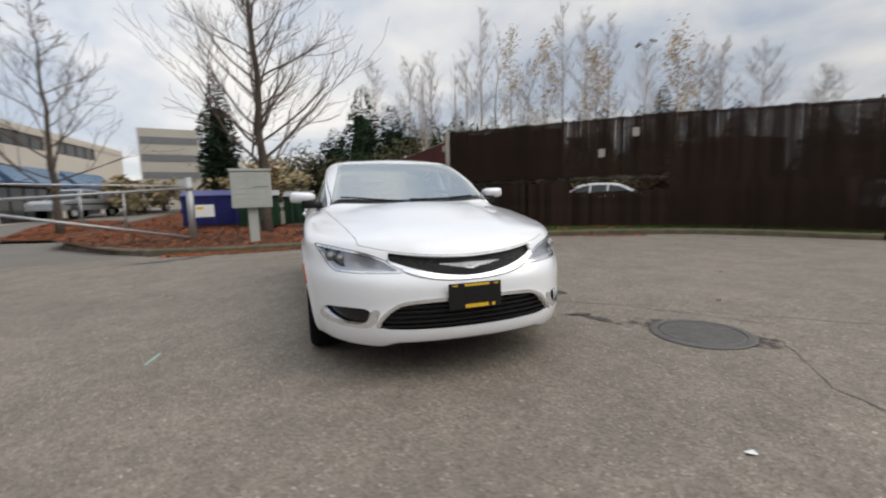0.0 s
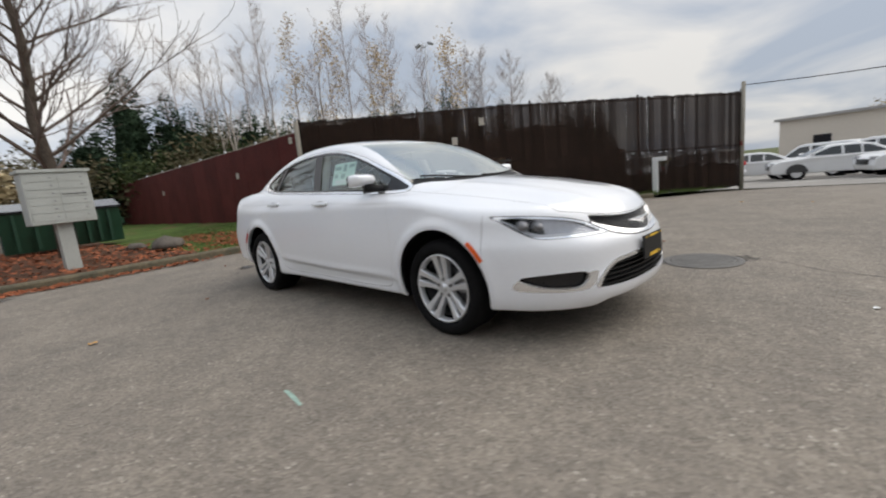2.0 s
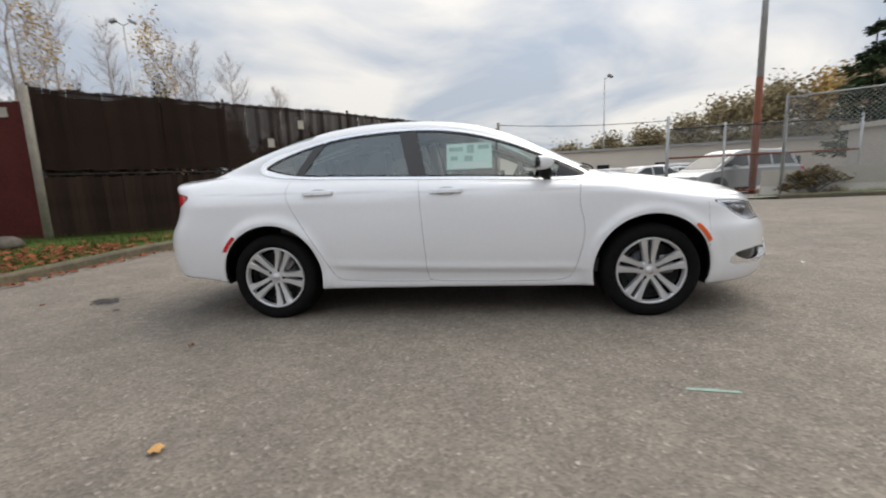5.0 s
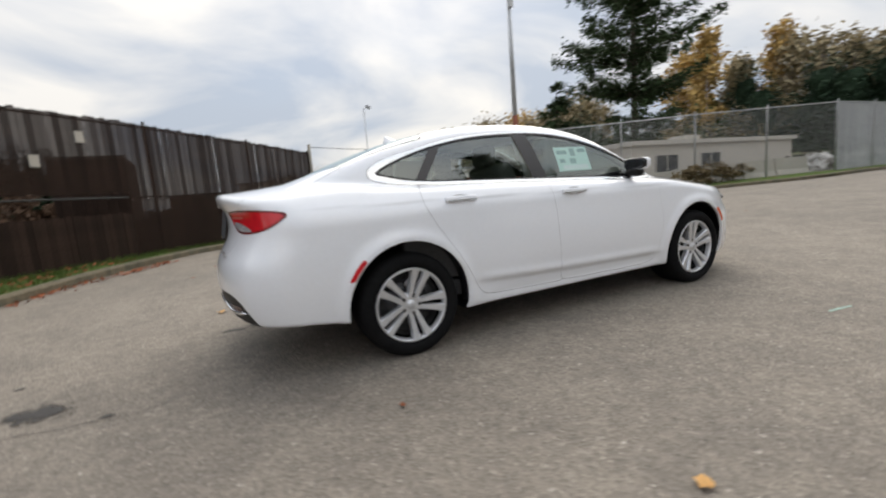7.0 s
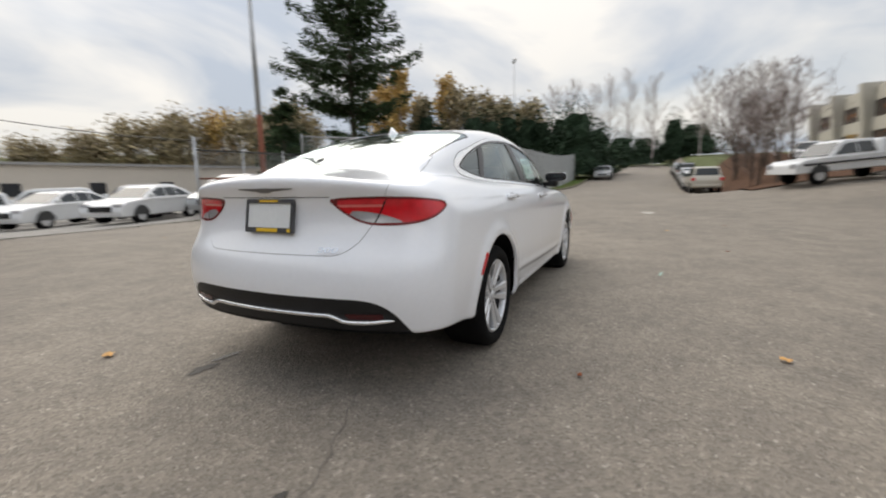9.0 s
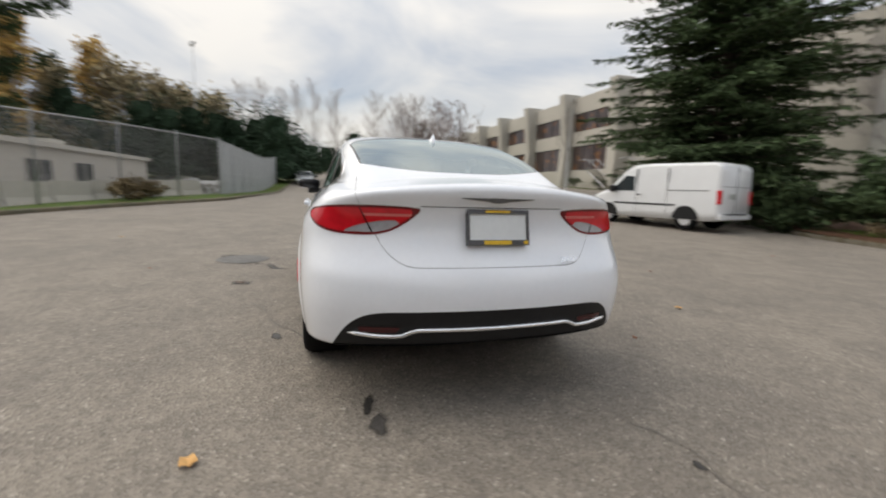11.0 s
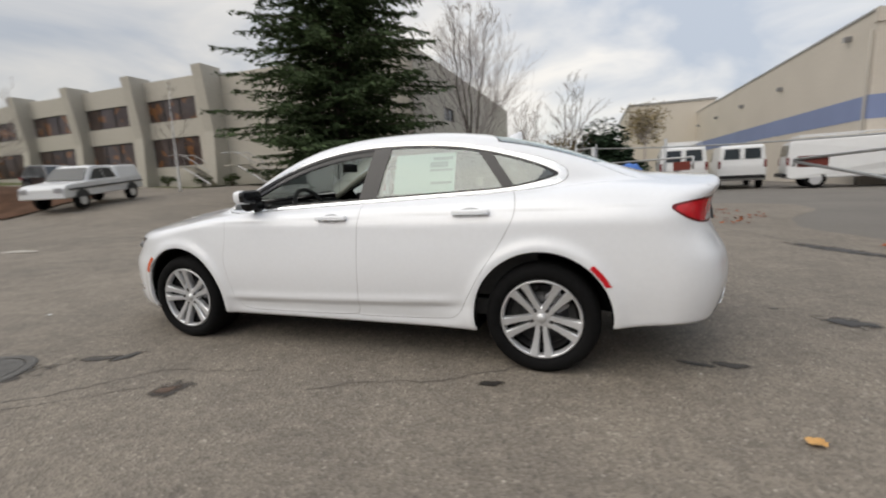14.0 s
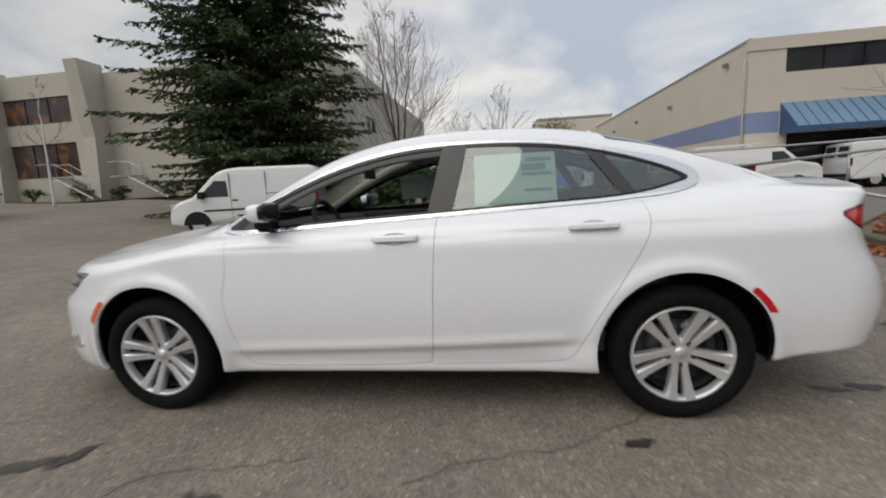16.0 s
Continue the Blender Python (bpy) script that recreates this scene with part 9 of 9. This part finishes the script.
ops_r = [(6 * BAY + 0.5 - o[1], 6 * BAY + 0.5 - o[0], o[2], o[3]) for o in ops]
wall_with_openings("facade", 6 * BAY + 0.5, ATOP - AG - 0.35, ops_r, M_CONC, ba, rot, 0.4)
for o in ops_r:
    window(ba, rot, *o, M_BRONZEGL, 3)
for k in range(7):
    x = A0 + k * BAY
    bm = bmesh.new()
    vs = [bm.verts.new((a, b, c)) for a in (-0.45, 0.45) for b, c in ((-0.6, 0), (1.0, 0), (0.7, 4.0), (1.15, ATOP - AG), (-0.6, ATOP - AG))]
    bm.faces.new(vs[4::-1])
    bm.faces.new(vs[5:])
    for i in range(5):
        bm.faces.new((vs[i], vs[(i + 1) % 5], vs[5 + (i + 1) % 5], vs[5 + i]))
    bmesh.ops.recalc_face_normals(bm, faces=bm.faces)
    p = part("pier", bm, M_CONC, ba, "tapering concrete pier")
    p.matrix_basis = pose(x, AY, AG)
    if k < 5:
        st = thing("entry", "", "")
        bpy.data.objects.remove(st)
AXE = 9.2
wall_with_openings("blank_wall", A0 - AXE, ATOP - AG - 0.5, [], M_CONC, ba, pose(A0, AY - 0.5, AG, 0, 0, 180), 0.4)
for z in (5.0, 6.6):
    box("reveal_line", AXE, A0 - 0.4, AY - 0.10, AY - 0.094, AG + z, AG + z + 0.06, M_CONCD, ba)
wall_with_openings("side_wall", 32, ATOP - AG - 0.5, [(6, 8.5, 4.2, 5.2)], M_CONC, ba, pose(AXE, AY - 0.5, AG, 0, 0, -90) @ pose(0, 0, 0), 0.4)
window(ba, pose(AXE, AY - 0.5, AG, 0, 0, -90), 6, 8.5, 4.2, 5.2, M_DARKGL, 2)
box("roof", AXE + 0.3, A0 + 6 * BAY, AY - 32, AY - 0.6, ATOP - 1.0, ATOP - 0.7, M_ROOF, ba)
box("roof_edge", AXE + 0.2, AXE + 0.45, AY - 32, AY - 0.5, ATOP - 0.5, ATOP - 0.42, M_CONCD, ba)
# outside stairs
for x0, sgn in ((A0 - 3.2, -1), (A0 + 2.0, -1)):
    stv, stf = [], []
    fl = thing("outside_stair", "steel and concrete stair against the beige building", "stairs", (x0, AY + 0.95, h(x0, AY + 1) - 0.05))
    for k in range(9):
        box("step", sgn * 0.28 * k - 0.16, sgn * 0.28 * k + 0.16, -0.5, 0.5, 1.42 - 0.17 * k, 1.47 - 0.17 * k, M_CONCD, fl)
    box("landing", 0.1, 1.4, -0.5, 0.5, 1.42, 1.5, M_CONCD, fl)
    for y in (-0.5, 0.5):
        tube("stringer", [(0.1, y, 1.38), (sgn * 0.28 * 8.5, y, 0.02)], 0.06, M_STEEL, fl, "", 5)
        tube("handrail", [(1.4, y, 2.35), (0.1, y, 2.35), (sgn * 0.28 * 8.5, y, 0.95)], 0.025, M_STEEL, fl, "", 5)
        for k in (0, 4, 8):
            tube("baluster", [(sgn * 0.28 * k, y, 1.42 - 0.17 * k), (sgn * 0.28 * k, y, 2.36 - 0.17 * k)], 0.018, M_STEEL, fl, "", 5)
for i, x in enumerate((A0 - 5.5, A0 - 1.9, A0 + 0.9, A0 + 4.6, A0 - 7.5, A0 + 12)):
    leafy(x, AY + 1.0, 0.0, 0.8, 0.5, 0.45, 620, 0.07, M_SHRUB, 500 + i, "clipped_shrub", "clipped dark shrub at the foot of the wall", clumps=16, group="shrubs along the wall")
leafy(A0 + 27, AY + 2.2, 0.2, 0.8, 0.8, 1.1, 700, 0.09, M_GOLD, 520, "gold_shrub", "upright golden shrub by the beige building", clumps=16)

# cream building with awnings behind the car park
bx, by, BTOP = -12.8, -20.7, 7.3
bb = thing("cream_building", "cream two-storey warehouse with blue band and metal awnings", "building", (0, 0, 0))
mB = pose(bx, by, 0, 0, 0, 180)
opsB = []
for k in range(4):
    s = 1.65 + 8.6 * k
    opsB += [(s, s + 6.9, 5.65, 6.77), (s + 0.2, s + 6.8, 0.1, 2.75)]
wall_with_openings("front_wall", 41, BTOP, opsB, M_CREAM, bb, mB, 0.4)
for i, o in enumerate(opsB):
    window(bb, mB, *o, M_DARKGL, 4)
box("parapet_band", bx - 41, bx + 0.06, by - 0.2, by + 0.06, BTOP - 0.55, BTOP + 0.02, M_CREAM, bb)
box("blue_band", bx - 1.45, bx + 0.02, by - 0.3, by + 0.012, 2.85, 3.85, M_BLUEWALL, bb, "faded blue painted band")
wall_with_openings("side_wall", 44.6, BTOP - 0.05, [], M_CREAM, bb, pose(bx, by - 45, 0, 0, 0, 90), 0.4)
box("blue_band", bx - 0.3, bx + 0.014, by - 45, by - 0.31, 2.85, 3.85, M_BLUEWALL, bb, "faded blue painted band")
box("roof", bx - 41, bx - 0.4, by - 45, by - 0.4, BTOP - 0.7, BTOP - 0.4, M_ROOF, bb)
box("roof_edge", bx - 0.05, bx + 0.05, by - 45, by + 0.05, BTOP - 0.05, BTOP + 0.05, M_ROOF, bb)
tube("downpipe", [(bx + 0.1, by - 0.2, 0), (bx + 0.1, by - 0.2, BTOP - 0.8)], 0.05, M_CONCD, bb)
for k in range(5):
    bm = bmesh.new()
    add_box(bm, -0.1, 0.18, -0.1, 0.1, -0.12, 0.12, bevel=0.03)
    l_ = part("wall_lamp", bm, M_STEEL, bb, "small grey wall lamp")
    l_.matrix_basis = pose(bx + 0.1, by - 2 - 7.5 * k, 5.7 if k else 6.6)
for k in range(4):
    x1 = bx - 1.5 - 8.6 * k
    x0 = x1 - 7.4
    aw = thing("awning", "blue standing-seam metal awning over dark shopfronts", "awning", (0, 0, 0), group="awnings")
    zt, zb, out = 4.22, 2.72, 1.35
    obj("slope", [(x0, by + 0.02, zt), (x1, by + 0.02, zt), (x1, by + out, zb + 0.25), (x0, by + out, zb + 0.25)], [(0, 1, 2, 3)[::-1]], M_AWN, aw, "blue ribbed metal")
    obj("valance", [(x0, by + out, zb + 0.25), (x1, by + out, zb + 0.25), (x1, by + out, zb), (x0, by + out, zb)], [(0, 1, 2, 3)[::-1]], M_AWND, aw, "awning edge in the shaded blue")
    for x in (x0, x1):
        obj("cheek", [(x, by + 0.02, zt), (x, by + out, zb + 0.25), (x, by + out, zb), (x, by + 0.02, zb)], [(0, 1, 2, 3)], M_AWND, aw, "awning side in the shaded blue")
    for q in range(16):
        x = x0 + (x1 - x0) * q / 15
        tube("seam", [(x, by + 0.03, zt + 0.015), (x, by + out, zb + 0.265)], 0.018, M_AWND, aw, "", 4)

nx = thing("rear_warehouse", "cream warehouse at the back of the car park", "building", (-5.6, -54, 0), 0)
box("wall", -9, 0, -18, 0, 0, 8.6, M_CREAM, nx, "cream wall")
box("roof_edge", -9.1, 0.1, -18, 0.1, 8.6, 8.8, M_ROOF, nx, "grey roof edge")
# distant and yard buildings
ob = thing("office_block", "distant pale office block with window bands", "building", (-70, -20.3, 0), 17)
box("block", -8, 8, -3.5, 3.5, -2, 11.2, M_CONCD, ob)
for k in range(3):
    box("window_band", 8.02, 8.06, -3.3, 3.3, 4.6 + 2.3 * k, 5.5 + 2.3 * k, M_BANDGR, ob, "dark window band")
    box("window_band", -7.5, 7.5, 3.52, 3.56, 4.6 + 2.3 * k, 5.5 + 2.3 * k, M_BANDGR, ob, "dark window band")
lb = thing("long_shed", "long low whitewashed shed across the yard", "building", (-1.5, 42.5, 0), -12)
box("wall", 0, 48, 0, 10, -2.0, 2.95, M_CREAM, lb, "pale rendered wall")
box("roof", -0.3, 48.3, -0.3, 10, 2.95, 3.15, M_ROOF, lb, "grey metal roof")
for k in range(9):
    box("window", 2.2 + 5.1 * k, 3.3 + 5.1 * k, -0.04, 0.02, 0.6, 1.6, M_DARKGL, lb, "small dark window")
sb = thing("small_shed", "low beige building with dark windows behind the fence", "building", (17.4, 13.2, 0.1), 0)
box("wall", 0, 16, 0, 6, -0.3, 2.35, M_CONCD, sb, "beige wall")
box("roof", -0.2, 16.2, -0.25, 6.3, 2.35, 2.58, M_CONCD, sb, "pale flat roof")
box("roof_vent", 6.0, 7.4, 1.0, 2.2, 2.58, 2.95, M_CONC, sb, "pale roof vent")
for s in (1.9, 5.9):
    w = box("window", s, s + 1.9, -0.03, 0.02, 0.75, 1.75, M_DARKGL, sb, "dark window")
    for q in range(3):
        box("mullion", s + 0.93 * q, s + 0.93 * q + 0.05, -0.05, -0.02, 0.75, 1.75, M_CONCD, w)
    box("sill", s - 0.05, s + 1.95, -0.08, 0.0, 0.68, 0.75, M_CONC, w)
# white junk heaped behind the fence
for i, (x, y, q) in enumerate(((23.0, 8.6, 0.9), (25.0, 8.0, 1.1), (27.2, 8.4, 0.8), (29.0, 7.6, 1.0), (31.5, 7.8, 0.9))):
    bm = bmesh.new()
    bmesh.ops.create_icosphere(bm, subdivisions=3, radius=1)
    for vt in bm.verts:
        k = 1 + 0.5 * noise.noise(vt.co * 2.1 + Vector((i * 7.0, 0, 0)))
        vt.co = (vt.co.x * 1.1 * k, vt.co.y * 0.8 * k, max(-0.15, vt.co.z * 0.75 * q * k))
    ob = part("rubble_heap", bm, M_RUBBLE)
    ob.matrix_basis = pose(x, y, h(x, y) + 0.1, 0, 0, 40 * i)
    tagged(ob, "heap of pale broken rubble behind the fence", "rubble", "rubble heaps")
hill = sheet("hill", 20, 140, 30, 130, 6.0, M_FIELD, -0.3, None, "low wooded hill beyond the yard", "hill", extra=lambda x, y: 7.0 * step(np.hypot(x, y), 62, 110) * step(y / (np.abs(x) + 1), 0.5, 1.1))
leafy(15.5, 7.6, 0.1, 2.6, 0.5, 0.4, 2200, 0.09, M_DRY, 540, "dry_shrub", "brown hedge at the foot of the fence", clumps=40)
leafy(9.8, 10.0, 0.05, 1.0, 0.7, 0.42, 1200, 0.08, M_DRY, 541, "dry_shrub", "low brown shrub by the gate", clumps=24)
for i, (x, y, rx_, ry_, rz_, mt_) in enumerate([(-28, -4, 3, 3, 1.8, M_OLIVE), (-32, 6, 8, 3, 1.8, M_OLIVE), (-38, -6, 6, 4, 2.2, M_OLIVE), (-30, -11.5, 4, 2, 1.2, M_OLIVE)]):
    leafy(x, y, 0.2, rx_, ry_, rz_, 2200, 0.22, mt_, 560 + i, "brush_thicket", "dense autumn thicket beyond the verge", clumps=50, group="thickets")

# dense undergrowth below the hillside trees
for i, (az, dist, rz_, mt_) in enumerate([(68, 88, 2.6, M_OLIVE), (64, 86, 3.4, M_OLIVE), (60.5, 84, 4.0, M_DRY), (57, 82, 4.4, M_OLIVE), (53.5, 80, 4.6, M_DRY), (50, 78, 4.6, M_OLIVE), (47, 70, 4.2, M_OLIVE), (43, 66, 4.2, M_SHRUB),
                                           (33, 60, 4.6, M_OLIVE), (30, 60, 5.2, M_SHRUB), (27, 60, 5.0, M_OLIVE), (24, 62, 5.2, M_DRY), (21, 62, 5.0, M_OLIVE), (18, 62, 5.0, M_SHRUB), (15, 62, 4.8, M_OLIVE), (12, 64, 4.6, M_OLIVE)]):
    x, y = dist * math.cos(radians(az)), dist * math.sin(radians(az))
    leafy(x, y, 0.3, 4.0, 4.0, rz_ * 0.62, 5200, 0.25, mt_, 600 + i, "undergrowth", "dense autumn undergrowth on the wooded slope", clumps=60, group="undergrowth on the slope")
